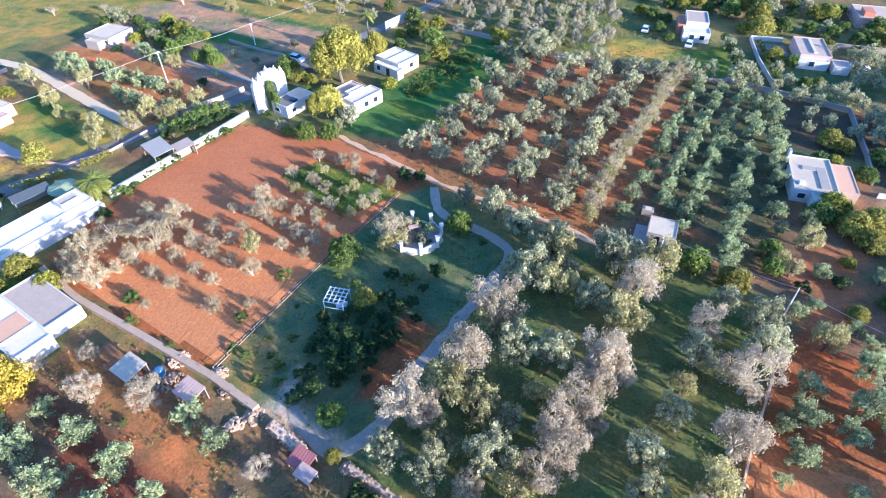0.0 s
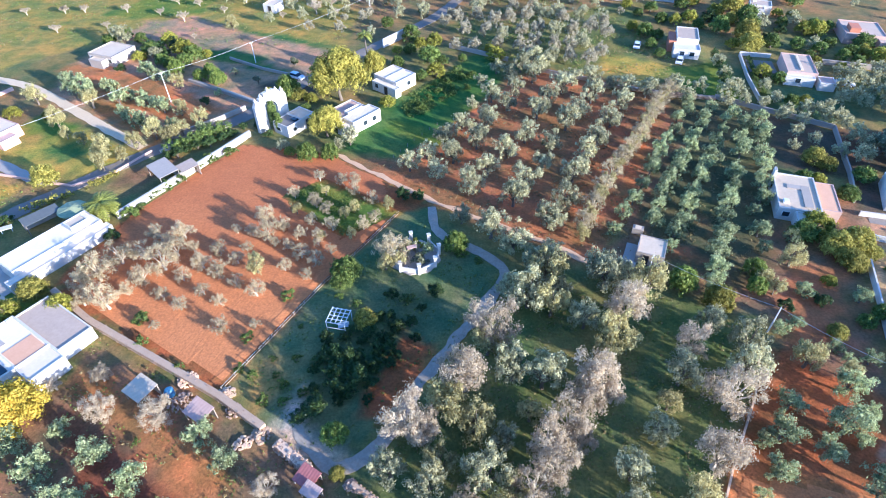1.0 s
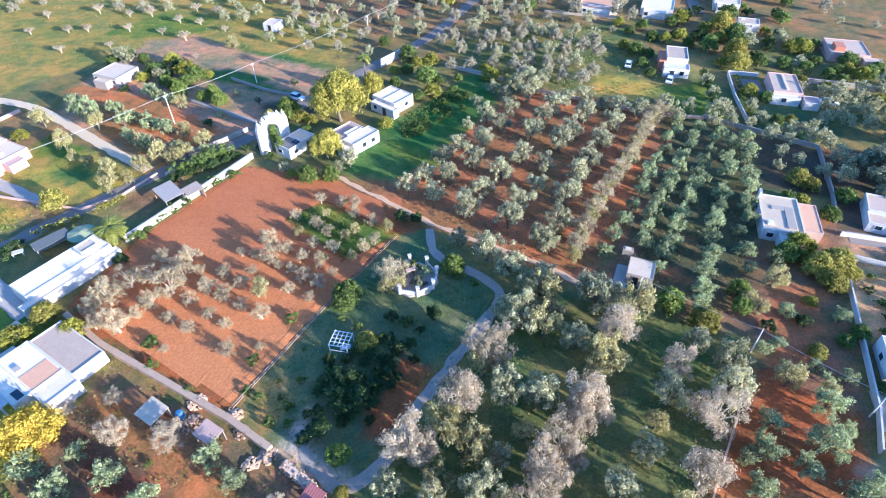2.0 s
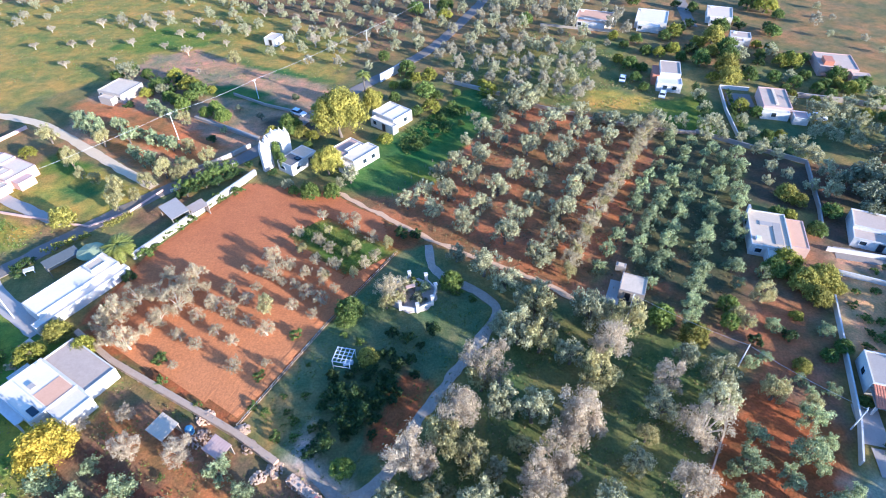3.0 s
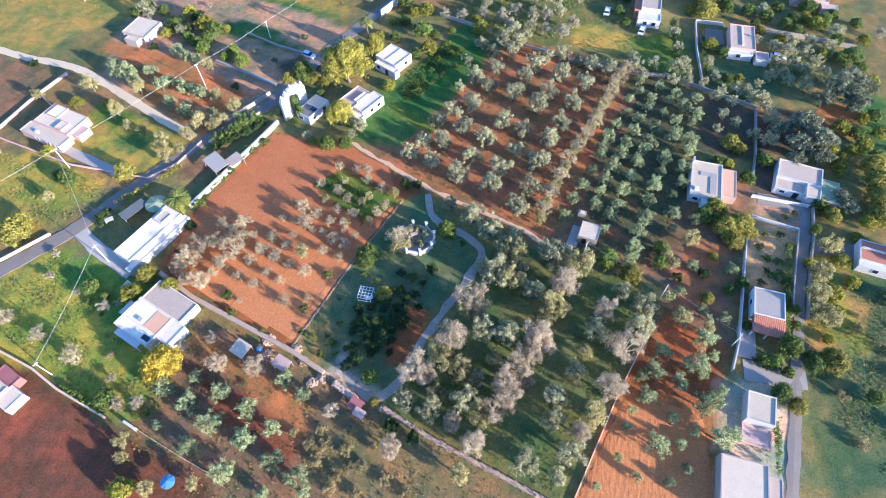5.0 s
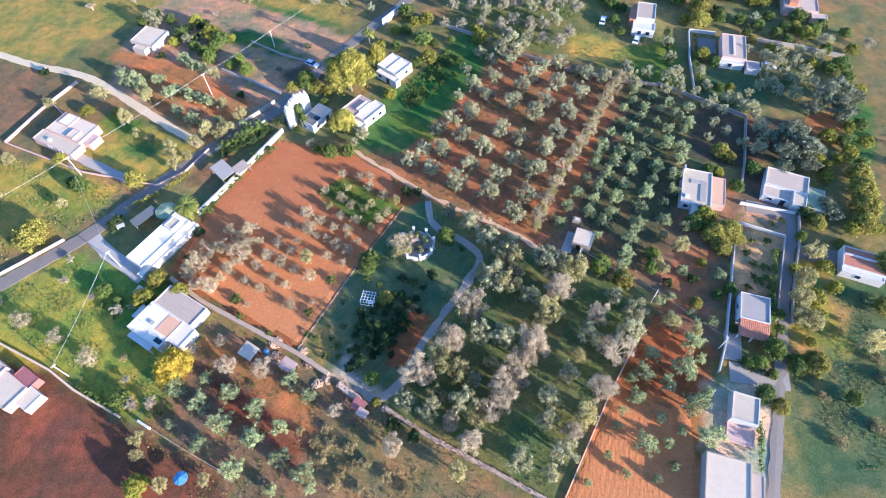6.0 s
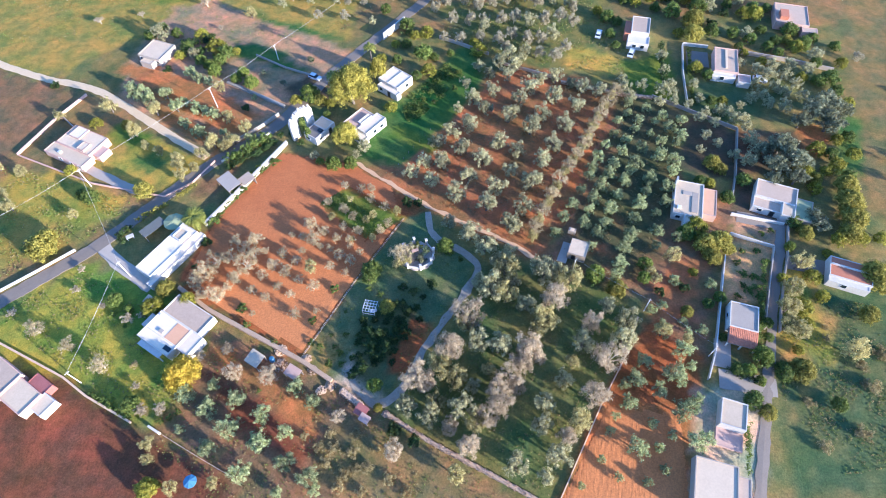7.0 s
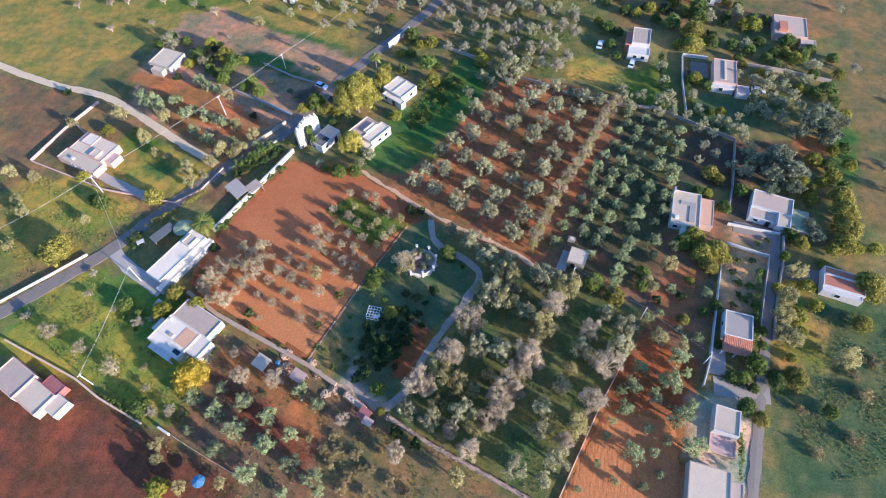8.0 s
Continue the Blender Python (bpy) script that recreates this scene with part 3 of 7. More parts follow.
PLOTS.append(("broad", "east", [(58.7, 70, 2.7), (66.4, 86.3, 1.8), (68.3, 85.4, 1.8), (71.2, 80.5, 2.1), (76.8, 85.8, 2.3), (61, 36.1, 1.6), (61.9, 52.8, 1.6), (60.1, 43.3, 1.2), (61.3, 71.4, 3)]))
PLOTS.append(("bright", "far_east", [(101.2, 83, 3.5), (99.9, 77.9, 3.9), (98.4, 72.7, 4), (96.2, 68.8, 3.3), (92.2, 88.9, 2.3), (95.2, 86.2, 2.1), (97.2, 54.9, 2.9), (86.9, 69, 1.9), (97, 57.2, 4.1)]))
PLOTS.append(("broad", "far_east", [(93.5, 67.4, 2.1), (96.8, 69.1, 2), (84.2, 52.5, 1.8), (101.8, 90.1, 2.5), (102.1, 94.2, 2.2), (93.7, 83, 2), (93.3, 88.3, 2.4), (98.9, 96, 2.5)]))
PLOTS.append(("grey", "far_east", [(89.1, 96.1, 3.8), (89.4, 90.3, 3.8), (85.5, 88.8, 3.4), (85.4, 94.9, 3.1), (92.8, 90.9, 3.1), (83.4, 85.1, 2.3), (89.5, 85.3, 3), (100.9, 107.1, 4.1), (104.2, 103.8, 4.1), (105.4, 110.7, 3.8), (97.8, 105.3, 3), (109.8, 108.6, 2.7), (89.7, 73.3, 2.6), (90.6, 71.3, 2)]))
PLOTS.append(("bright", "northeast", [(78.6, 144.6, 3.7)]))
PLOTS.append(("broad", "northeast", [(83.9, 159.1, 3.5), (75.1, 156.4, 3.4), (85.3, 146.4, 2.9), (53.8, 146.8, 2), (54.7, 141.4, 1.7), (76, 129.5, 2.5), (78.7, 126.2, 1.9), (95.7, 142.3, 2.5), (100.9, 154.5, 3.1), (97.6, 155.1, 2.6), (108, 137.8, 2.5), (108.7, 145.6, 3), (110.8, 138.2, 2.1), (112.3, 122.9, 3.3), (91.4, 145.4, 2.3), (99.8, 138.5, 2.1), (74.9, 146.2, 2), (76.8, 115.4, 1.8), (79.9, 115.4, 1.8)]))
PLOTS.append(("olive", "northeast", [(67, 134.6, 1.7), (66.2, 128.2, 1.7), (66.8, 122, 1.6), (66.4, 118.5, 1.6), (63.8, 119.9, 2), (58.6, 122, 1.8), (53.5, 120.9, 1.8), (54.6, 117.6, 1.6), (66.2, 115.2, 1.4), (62.1, 115.1, 1.6), (53.5, 125.1, 1.5), (87.7, 159.3, 2), (97.6, 162, 2), (77.7, 111, 1.8), (80.6, 107.7, 1.8), (82.9, 107.6, 1.8), (71.6, 108.1, 1.6), (74.8, 105.9, 1.6), (96, 119.7, 1.9), (95.1, 124.6, 2), (103.1, 129.3, 2), (107.2, 126.7, 2), (111.8, 132.9, 2.1), (92.8, 127.4, 1.8), (97.8, 117.6, 1.7), (95.2, 144.5, 1.9)]))
PLOTS.append(("pale", "north_grove", [(2.9, 163.9, 1.8), (8.6, 165.3, 1.8), (17.9, 163.1, 1.9), (32.9, 162.6, 1.9), (4.7, 154.4, 1.9), (10.2, 154.2, 1.9), (24.8, 155, 2), (33.8, 153.3, 2), (39.3, 154.3, 2.2), (42.7, 151.8, 1.9), (13.5, 145.7, 1.6), (18.7, 143.7, 1.9), (27.6, 143.5, 1.9), (30.5, 136.8, 1.7), (35.4, 134.9, 2), (-0.9, 160.9, 1.7), (1, 165.8, 1.6), (43.8, 159.8, 1.6)]))
PLOTS.append(("olive", "north_grove", [(13.2, 161.7, 1.9), (22.7, 164.5, 1.9), (28.5, 165.9, 2), (37.7, 164, 2), (43.1, 162.3, 1.9), (14.6, 151.2, 1.8), (20.2, 153.9, 1.9), (29.1, 151.9, 2), (23.3, 146.4, 1.9), (31.9, 143.3, 1.9), (35.7, 145.7, 2.1), (38.5, 139.1, 1.9), (26.3, 138.3, 1.7), (21.2, 139.8, 1.7), (24.2, 133.1, 1.7)]))
PLOTS.append(("olive", "far_north", [(3.9, 180.5, 1.8), (9.2, 171.4, 1.9), (12.3, 179.7, 2), (17.3, 186.1, 2.1), (22.8, 183.6, 2.1), (24.1, 198.3, 2), (30.3, 199.9, 2.2), (36.2, 199.6, 2.2), (12.9, 192, 1.8), (7.3, 199.5, 1.8), (0.2, 187.8, 1.7), (-3.7, 192.6, 1.8), (-18, 203, 1.9), (-12, 205.4, 1.9), (-8.2, 181.4, 1.7), (-7, 170, 1.9), (-14.1, 169.1, 1.6), (-24.6, 166, 1.4), (-18.5, 180.1, 1.5), (-21, 154.8, 1.3), (2.2, 195.4, 1.6), (32.1, 168.6, 1.9), (26, 168.8, 1.9), (23.1, 209.2, 1.9), (14.8, 209.6, 1.9), (29.5, 211.7, 1.9), (37.8, 211.3, 2), (42.8, 203.1, 1.9)]))
PLOTS.append(("olive", "nw_rows", [(-53.5, 208, 1.6), (-47.6, 203.7, 1.6), (-43, 206.6, 1.6), (-36.2, 202.2, 1.6), (-56.7, 203, 1.6), (-64, 208.4, 1.6), (-69, 203.4, 1.6), (-71.8, 198.4, 1.6), (-42.9, 192.6, 1.5), (-36.3, 187.8, 1.5), (-31.3, 194.6, 1.5), (-26.7, 187.4, 1.5), (-22.6, 185, 1.4), (-47.8, 187.5, 1.7), (-41.2, 176.4, 1.6), (-36.9, 178.3, 1.6), (-42.6, 168.3, 1.5), (-33.7, 168, 1.5), (-47.7, 176.6, 1.6), (-63.4, 180.7, 1.9), (-69.3, 181.4, 1.7), (-33.8, 207.3, 1.6), (-28.1, 212.5, 1.6), (-25.8, 199.4, 1.5), (-42.2, 215.8, 1.6), (-50.7, 216.1, 1.7), (-61.5, 216.5, 1.7), (-70.3, 217.7, 1.5), (-79.3, 211.6, 1.7), (-79.9, 198.7, 1.6)]))
PLOTS.append(("olive", "nw_rows", [(-31.7, 180.9, 1.4), (-17, 186.5, 1.6), (-21.5, 196, 1.7)]))
PLOTS.append(("broad", "far_north", [(-8.7, 199.2, 3.5), (-7.1, 172.1, 1.9), (1.3, 203.9, 3.5), (1.2, 194.8, 3), (-17.2, 162.1, 2.2), (11.3, 143.8, 2), (28.1, 189, 2.9), (68, 207.1, 3.3), (111, 197.7, 4.3), (104.6, 176.6, 3.1), (106.6, 201.4, 3.9), (89.5, 180.9, 3.5), (85.3, 163.9, 3.6), (97.4, 188.4, 1.8), (112.9, 191.6, 2.4), (78.6, 169.5, 2.9), (74, 178, 2.9), (54.3, 176.1, 2), (101.2, 157.7, 2.5), (105.8, 158.1, 2.1), (111.7, 140.2, 2.4), (96.3, 168.5, 1.9)]))
PLOTS.append(("dark", "garden", [(-48.4, 99, 1.8), (-50.7, 98.1, 1.6), (-46.5, 101.2, 1.6), (-52.8, 97.1, 1.6), (-53.9, 95.1, 1.6), (-45.3, 103, 1.5), (-43.4, 105.7, 1.3), (-55.4, 94.4, 1.3), (-40.3, 106.6, 1.5), (-37.4, 103, 1.3)]))
PLOTS.append(("shrub", "along_wall", [(-46.6, 93.8, 1), (-48.9, 91.4, 1), (-50.7, 86.9, 1.1), (-52.1, 84.5, 0.9), (-53.8, 81.9, 0.9), (-43.5, 95.8, 1), (-55.5, 76.8, 1.1)]))
PLOTS.append(("scrub", "east_wild", [(86.9, 31.8, 2), (91.6, 39, 2.1), (72.9, 20.7, 1.6), (81.1, 22.8, 2)]))
PLOTS.append(("broad", "ne_wild", [(112.3, 117.7, 2.4), (113.7, 113, 2.4), (108.7, 100.1, 2.3), (107.9, 94.1, 2.2), (103.5, 86.5, 2.1), (105.7, 99.5, 1.9), (98.8, 88.7, 1.8), (109.3, 122.5, 2.4), (105.2, 124.2, 2), (102.5, 136, 1.9), (91.6, 139.2, 1.6), (100.6, 146.8, 2.1), (103.2, 141.1, 2.1), (114.8, 142.2, 2.2), (111.4, 130.3, 2.1), (118.8, 130.1, 2.1), (120.1, 137.9, 2.2), (93.8, 160.3, 2.2), (70.6, 159.6, 2.1), (69.8, 165.3, 2.6), (64.8, 162.9, 2.1), (61.3, 164.5, 2.1), (92.5, 136.5, 1.6), (96.3, 132.2, 1.8), (97, 69.3, 1.7), (89.8, 63.8, 1.4), (98.8, 67.4, 2), (103.4, 67.4, 2)]))
PLOTS.append(("olive", "ne_wild", [(91, 121.4, 1.7), (91.1, 116.6, 1.7), (91.7, 113.2, 1.7), (95.8, 111.7, 1.9), (87.8, 115.8, 1.5), (102.1, 121.1, 1.8), (102.1, 116.3, 1.7), (100.1, 124.7, 1.8), (88.8, 130.4, 1.6), (98.4, 129.8, 1.8), (79.8, 110.1, 1.6), (82.9, 104.6, 1.6), (73.8, 110.5, 1.4), (69.9, 114, 1.4), (73.6, 116.2, 1.5), (73.4, 122.1, 1.5), (83.9, 112.8, 1.3), (71.5, 101.7, 1.5), (69, 97, 1.2), (73.8, 98.7, 1.4), (82.7, 99.7, 2.1), (83, 95.7, 2.1), (79.7, 91.8, 2), (76.9, 94.2, 1.7)]))
PLOTS.append(("green_olive", "se_plot", [(38.4, 44.5, 1.2), (46.2, 49.9, 1.2), (53, 44.5, 1.1), (37.1, 33.1, 1.1), (34.4, 26.8, 1), (44.7, 22.9, 1.1), (41.5, 20.7, 1.1), (48.7, 33.1, 1), (33.1, 15.6, 1), (38.2, 14.6, 1), (51.7, 36.7, 1.2)]))
PLOTS.append(("shrub", "yards", [(68.6, 62.1, 1), (69, 59, 1.2), (71.3, 58.2, 1.3), (68.9, 54.5, 1.3), (71, 53, 1.3), (66.1, 53.2, 1), (75.1, 62, 1.1), (68.4, 66.1, 1.1), (70.8, 65.3, 0.9), (74.1, 65.2, 1.1), (71, 55.2, 1.3), (68.2, 56.1, 0.9), (76.9, 70.1, 0.9), (79.2, 70.9, 0.9), (83.6, 78.2, 1), (84.3, 76.6, 1.5), (82.3, 78.8, 1.3), (-72.8, 51.4, 0.9), (-69.3, 48.5, 0.7), (-37, 33.3, 0.6), (-55.7, 27.3, 0.9), (-54.1, 27.9, 0.8), (-52.6, 29.1, 0.8), (-57.4, 63.4, 0.9), (-54.5, 78.6, 1.1)]))
PLOTS.append(("shrub", "lawn", [(-20.2, 45.4, 0.8), (-21.1, 41.4, 0.9), (-22.5, 42.8, 0.6), (-23.2, 38.8, 1), (-20.6, 38.8, 0.8), (-23.4, 45.5, 0.6), (-13.3, 55.3, 0.9), (-16, 56.9, 0.8), (5.1, 64.4, 0.8), (2.4, 66, 1.1), (-20.8, 51.1, 0.5), (-18.5, 40.1, 0.8), (-17.7, 45.4, 0.6), (-25.6, 42.8, 0.8)]))
PLOTS.append(("cream", "lawn_side", [(-8.9, 65, 2.2)]))
PLOTS.append(("golden", "lawn_side", [(-9.6, 62.8, 1.5), (-7.6, 63.4, 1.5)]))
PLOTS.append(("olive", "northwest", [(-87.1, 149.4, 2.8)]))
PLOTS.append(("golden", "garden_west", [(-110, 93.3, 1.7), (-111.3, 85.5, 1.7), (-117.1, 95.3, 1.7), (-107.4, 71.1, 1.6), (-91.1, 78.9, 1.5), (-108, 81.6, 1.8), (-107, 113.9, 1.6), (-61.2, 160.8, 1.9)]))
PLOTS.append(("broad", "north", [(-65.5, 140.8, 3), (-92, 150.9, 2.4), (-72.8, 137.9, 2.2), (-31.1, 117.8, 1.7), (-74.8, 149.5, 2.7), (-66.8, 137.6, 2.4), (-78.2, 144.1, 2.5)]))
PLOTS.append(("dark", "north", [(-38.7, 137.5, 1.1), (-77.5, 145.7, 2.7), (-72.7, 148.1, 2.5), (-74, 142.9, 2), (-114.4, 128.2, 1.7)]))
PLOTS.append(("cream", "redfield", [(-48.6, 70.2, 1.2), (-46.4, 68.3, 1.3), (-43.8, 70.4, 1.5), (-51.8, 64.2, 1.9), (-48.5, 65.1, 1.4), (-44.3, 62.8, 1.9), (-43.5, 65.9, 1.5), (-53.6, 60.5, 2), (-55.8, 60.2, 1.2), (-55.2, 58.3, 1.5), (-53.8, 55.4, 1.3), (-49.7, 54.6, 1.8), (-46.5, 59.8, 1.6), (-48.3, 57.5, 1.1), (-38.4, 63.1, 1.4), (-35.2, 61, 1.3), (-36.7, 66.4, 1.1), (-33.3, 64.2, 1), (-29.8, 69.9, 1.5), (-31.1, 74.4, 1.4), (-32.6, 71.1, 0.9), (-27.9, 72.8, 1), (-24.6, 70.6, 1), (-23.3, 65.5, 1.1), (-20.8, 64, 1), (-28.4, 57.1, 1.2), (-32.1, 59.2, 0.9), (-42.3, 56.5, 1), (-36.6, 57.4, 0.9), (-25.3, 62.5, 0.9)]))
PLOTS.append(("cream", "redfield", [(-21.3, 70.3, 1), (-18.7, 66.4, 0.8), (-21.7, 60.9, 0.8)]))
PLOTS.append(("golden", "redfield", [(-29.6, 62, 1.8)]))
PLOTS.append(("cream", "redfield", [(-33.4, 55.4, 0.9), (-39.1, 54.6, 1), (-40.6, 60.4, 1), (-25.9, 67.6, 0.8), (-21.1, 68.4, 0.7), (-31.9, 50.3, 1.1), (-27.2, 51.2, 0.7), (-35.3, 71.6, 0.7), (-32.5, 67.1, 0.8), (-41.3, 50.7, 0.6), (-28.2, 68.3, 0.8), (-41.2, 67, 0.9)]))
PLOTS.append(("golden", "green_plot", [(-26.3, 76.8, 1.2), (-17.7, 75.7, 1.2), (-15.9, 70.5, 1), (-22.1, 82.2, 1), (-16.2, 77.2, 1.1), (-10.3, 78.3, 1.2), (-20.9, 70.2, 0.8)]))
PLOTS.append(("cream", "green_plot", [(-23.7, 79.4, 1), (-19.4, 72.3, 1.1), (-27.6, 81.4, 1), (-19.7, 85.7, 1), (-12.4, 74.8, 1), (-17, 82.6, 1), (-27.7, 72.9, 0.8), (-21.1, 76.9, 1), (-23.2, 74, 0.9), (-23.2, 78.7, 1), (-17.1, 85.7, 1), (-14.1, 72.5, 1), (-13.4, 79.9, 1), (-23.9, 86.8, 0.9)]))
PLOTS.append(("bare", "nw_meadow", [(-95.5, 187.9, 1.9), (-84.3, 182.2, 1.7), (-82.1, 192.4, 1.8), (-77, 180.1, 1.5), (-74.1, 189.7, 1.9), (-86.6, 172.8, 1.4), (-77.7, 167.9, 1.8), (-97.7, 175.3, 1.5), (-102.8, 188, 1.3), (-111.2, 159.6, 1.5), (-116.4, 174.6, 1.6), (-70.5, 155, 1), (-72.1, 200.4, 1.6), (-61.5, 199.6, 1.8), (-47.4, 183.9, 1.5), (-39.4, 172.9, 2.3), (-41.4, 182.8, 1.9), (-35.8, 179.4, 1.7), (-33.3, 170, 1.6), (-49.2, 195.4, 1.6), (-34.9, 188.9, 1.7), (-56.3, 201, 1.6), (-93.6, 198, 1.8), (-43, 200.6, 1.6), (-21.1, 184.6, 1.7), (-63.3, 183.1, 2.1), (-114.2, 191.4, 1.8), (-110.7, 175.3, 1.5), (-127.7, 173.6, 1.5), (-98.3, 162.7, 1.2)]))
PLOTS.append(("bare", "nw_meadow", [(-129.4, 187.4, 1.5), (-67.7, 174.4, 1.3), (-49, 169.9, 1.1)]))
PLOTS.append(("dark", "lawn", [(-17.9, 36.3, 1.1), (-8.2, 56.9, 1), (-11.5, 48.2, 0.8), (-15.2, 45.7, 1.4), (-13, 44.6, 1.6), (-8.9, 46.6, 1.4), (-14.2, 42.8, 1.5), (-11.6, 42.3, 1.5), (-9.6, 44, 1.2), (-14.3, 40.7, 1.3), (-16.6, 48.4, 1), (-7, 50.7, 1.2), (-16.4, 45, 1)]))
PLOTS.append(("pale", "grove", [(6.2, 48.5, 3), (2.2, 40.7, 2.9), (-4.6, 34.2, 2.8), (-2.7, 33.3, 1.9), (2, 24.7, 1.6), (25.1, 51.5, 2.8), (18.7, 40.1, 2.9), (16.8, 37.1, 2.4), (14.2, 34.1, 2.3), (11.8, 31.8, 2.3), (12.2, 28.9, 2.3), (9.2, 26.7, 2.3), (5.4, 20.7, 2.2), (15.7, 32.6, 1.5), (32.5, 46.4, 2.2), (34.4, 38, 2.8), (30.4, 30.3, 2.7), (24.2, 22.7, 1.8), (-8.7, 20.4, 1.8), (20.5, 38.8, 1.4)]))
PLOTS.append(("golden", "grove", [(5.5, 46.3, 2), (-0.6, 38.1, 2.1), (0.9, 36.2, 2.1), (3.5, 34.5, 2.3), (-0.8, 29.8, 1.8), (15.1, 60.1, 2.6), (14.9, 53.3, 2.3), (10.1, 36.3, 1.6), (28.8, 56.2, 2.6), (22.6, 47.1, 2.5), (21.1, 45, 2), (7, 25.1, 1.9), (27.3, 37.9, 1.5), (27, 25.4, 2.2), (2.9, 16.1, 1.7)]))
PLOTS.append(("olive", "grove", [(-6.3, 28.9, 1.9), (-2, 26.9, 2), (4.2, 27.9, 2.3), (6.9, 32.7, 1.5), (11.8, 55, 2.6), (8.4, 42.2, 2.2), (12.3, 41, 2.4), (19.2, 50.9, 1.9), (23.7, 58.8, 2.9), (36.3, 50.2, 1.8), (29.8, 41.5, 2.2), (37.9, 41.9, 2.4), (25, 34.2, 1.7), (20.7, 28.9, 1.9), (19.7, 25, 1.8), (22.4, 18.9, 2.2), (14.1, 17.3, 2.1), (19.4, 15.5, 1.5), (40.2, 46.6, 2.2), (9.3, 57.4, 1.7), (16.4, 57.4, 1.6), (26.9, 59.3, 1.8)]))
PLOTS.append(("bare", "meadow", [(-83.6, 63, 1), (-82.9, 57.6, 1.2), (-95.3, 52, 1.2), (-62.3, 34.4, 1), (-75.5, 53.3, 1), (-68.5, 49.7, 1.5), (-65.8, 50.7, 1)]))
PLOTS.append(("cream", "meadow", [(-87.7, 47.3, 1.7), (-79.6, 43.6, 1.5), (-70.7, 38.8, 1.6)]))
PLOTS.append(("scrub", "meadow", [(-64.4, 39.4, 1.1), (-59.5, 29.1, 1.2), (-56.1, 29.2, 1.2)]))
PLOTS.append(("pale", "southwest", [(-44.9, 42.1, 1.4), (-42.4, 36.8, 2), (-35, 36.1, 2.2)]))
PLOTS.append(("green_olive", "southwest", [(-29.2, 33.4, 1.9), (-25.4, 30.4, 1.7), (-46.2, 34.3, 1.5), (-40.7, 31.1, 2.1), (-51.3, 32.2, 2.1), (-46.2, 29, 2.1), (-35.1, 28, 2), (-41, 25.4, 2.4), (-34.8, 22.4, 2.3), (-30.2, 24.4, 1.7), (-29, 18.7, 2.1), (-24.6, 16.2, 2.1), (-37.2, 17, 2.2), (-44.5, 21.3, 2), (-51.1, 25.3, 1.1), (-30.2, 13.4, 1.3), (-23.1, 13.7, 1.3)]))
PLOTS.append(("golden", "southwest", [(-56.3, 22.5, 1.5), (-55.8, 19.7, 1.3), (-49.8, 14.4, 1.5), (-42.3, 15.3, 1.4)]))
PLOTS.append(("scrub", "southwest", [(-23.4, 21.8, 1.4), (-26.4, 23.9, 1.1), (-16, 17.6, 1.3), (-18.9, 14.6, 1.4), (-14.6, 13.6, 1.3)]))
PLOTS.append(("bare", "southwest", [(-50.4, 40.7, 1.2), (-55.9, 29.5, 1.4), (-59.6, 29.3, 1.4)]))
PLOTS.append(("broad", "southwest", [(-54.2, 14.2, 2.6)]))
PLOTS.append(("green_olive", "green_orchard", [(49.3, 108, 1.4), (52.4, 110.9, 1.3), (54.8, 108, 1.4), (53.4, 114.8, 1.4), (53.4, 104.7, 1.2), (57.9, 113, 1.3), (56.9, 102.7, 1.2), (61.6, 109.8, 1.4), (59.1, 107.4, 1.2), (62.3, 105.1, 1.7), (66.4, 107.4, 1.7), (64.6, 101.5, 1.7), (59.4, 99.8, 1.4), (50.3, 100.6, 1.4), (47.4, 103, 1.2), (44.3, 98.6, 1.5), (48.2, 96.4, 1.5), (53.5, 97.2, 1.6), (57.3, 94, 1.8), (61, 92.9, 1.8), (50.9, 92.1, 1.8), (41.7, 94.5, 1.6), (45.5, 91.9, 1.5), (39.7, 91.1, 1.5), (43.7, 88.6, 1.6), (49.3, 90, 1.3), (53.7, 87.1, 1.7), (59.8, 89.1, 1.5), (47.3, 87.2, 1.3), (38.3, 88.2, 1.5)]))
PLOTS.append(("green_olive", "green_orchard", [(63.1, 99.2, 1.2), (35.5, 83.6, 1.4), (40.9, 84.8, 1.7), (38.3, 80.7, 1.6), (33, 79.1, 1.4), (30.2, 75.4, 1.4), (42, 77.5, 1.7), (44.5, 82, 1.4), (47.1, 86.1, 1.4), (53, 86.7, 1.3), (51.7, 82.9, 1.4), (49.4, 78.5, 1.8), (47.3, 74.4, 1.5), (57.2, 83.9, 1.6), (55.6, 79.5, 1.5), (53, 76.3, 1.1), (40.2, 73.3, 1.6), (35, 73.3, 1.5), (37.7, 70.5, 1.4), (45.4, 69.7, 1.8), (51.6, 70.5, 1.6), (43.3, 66, 1.9), (35.6, 66.8, 1.2), (41.3, 61.8, 1.7), (50.8, 66.5, 1.2), (40, 58.7, 1.5), (56.1, 68.9, 1.3), (27.7, 71.2, 1.2), (36.7, 77.4, 1.3), (52.7, 56.9, 1.1)]))
PLOTS.append(("green_olive", "green_orchard", [(60.5, 55.7, 1.3), (55.9, 44.7, 1.1), (48.8, 51, 1), (52.3, 46.8, 1), (52.8, 57.7, 1)]))
PLOTS.append(("golden", "green_orchard", [(53.6, 63.4, 1.8), (47.1, 44.3, 1.9), (52, 42.3, 1.3)]))
PLOTS.append(("broad", "orchard_edge", [(57.8, 59.5, 1.3), (59, 51.3, 1.5)]))
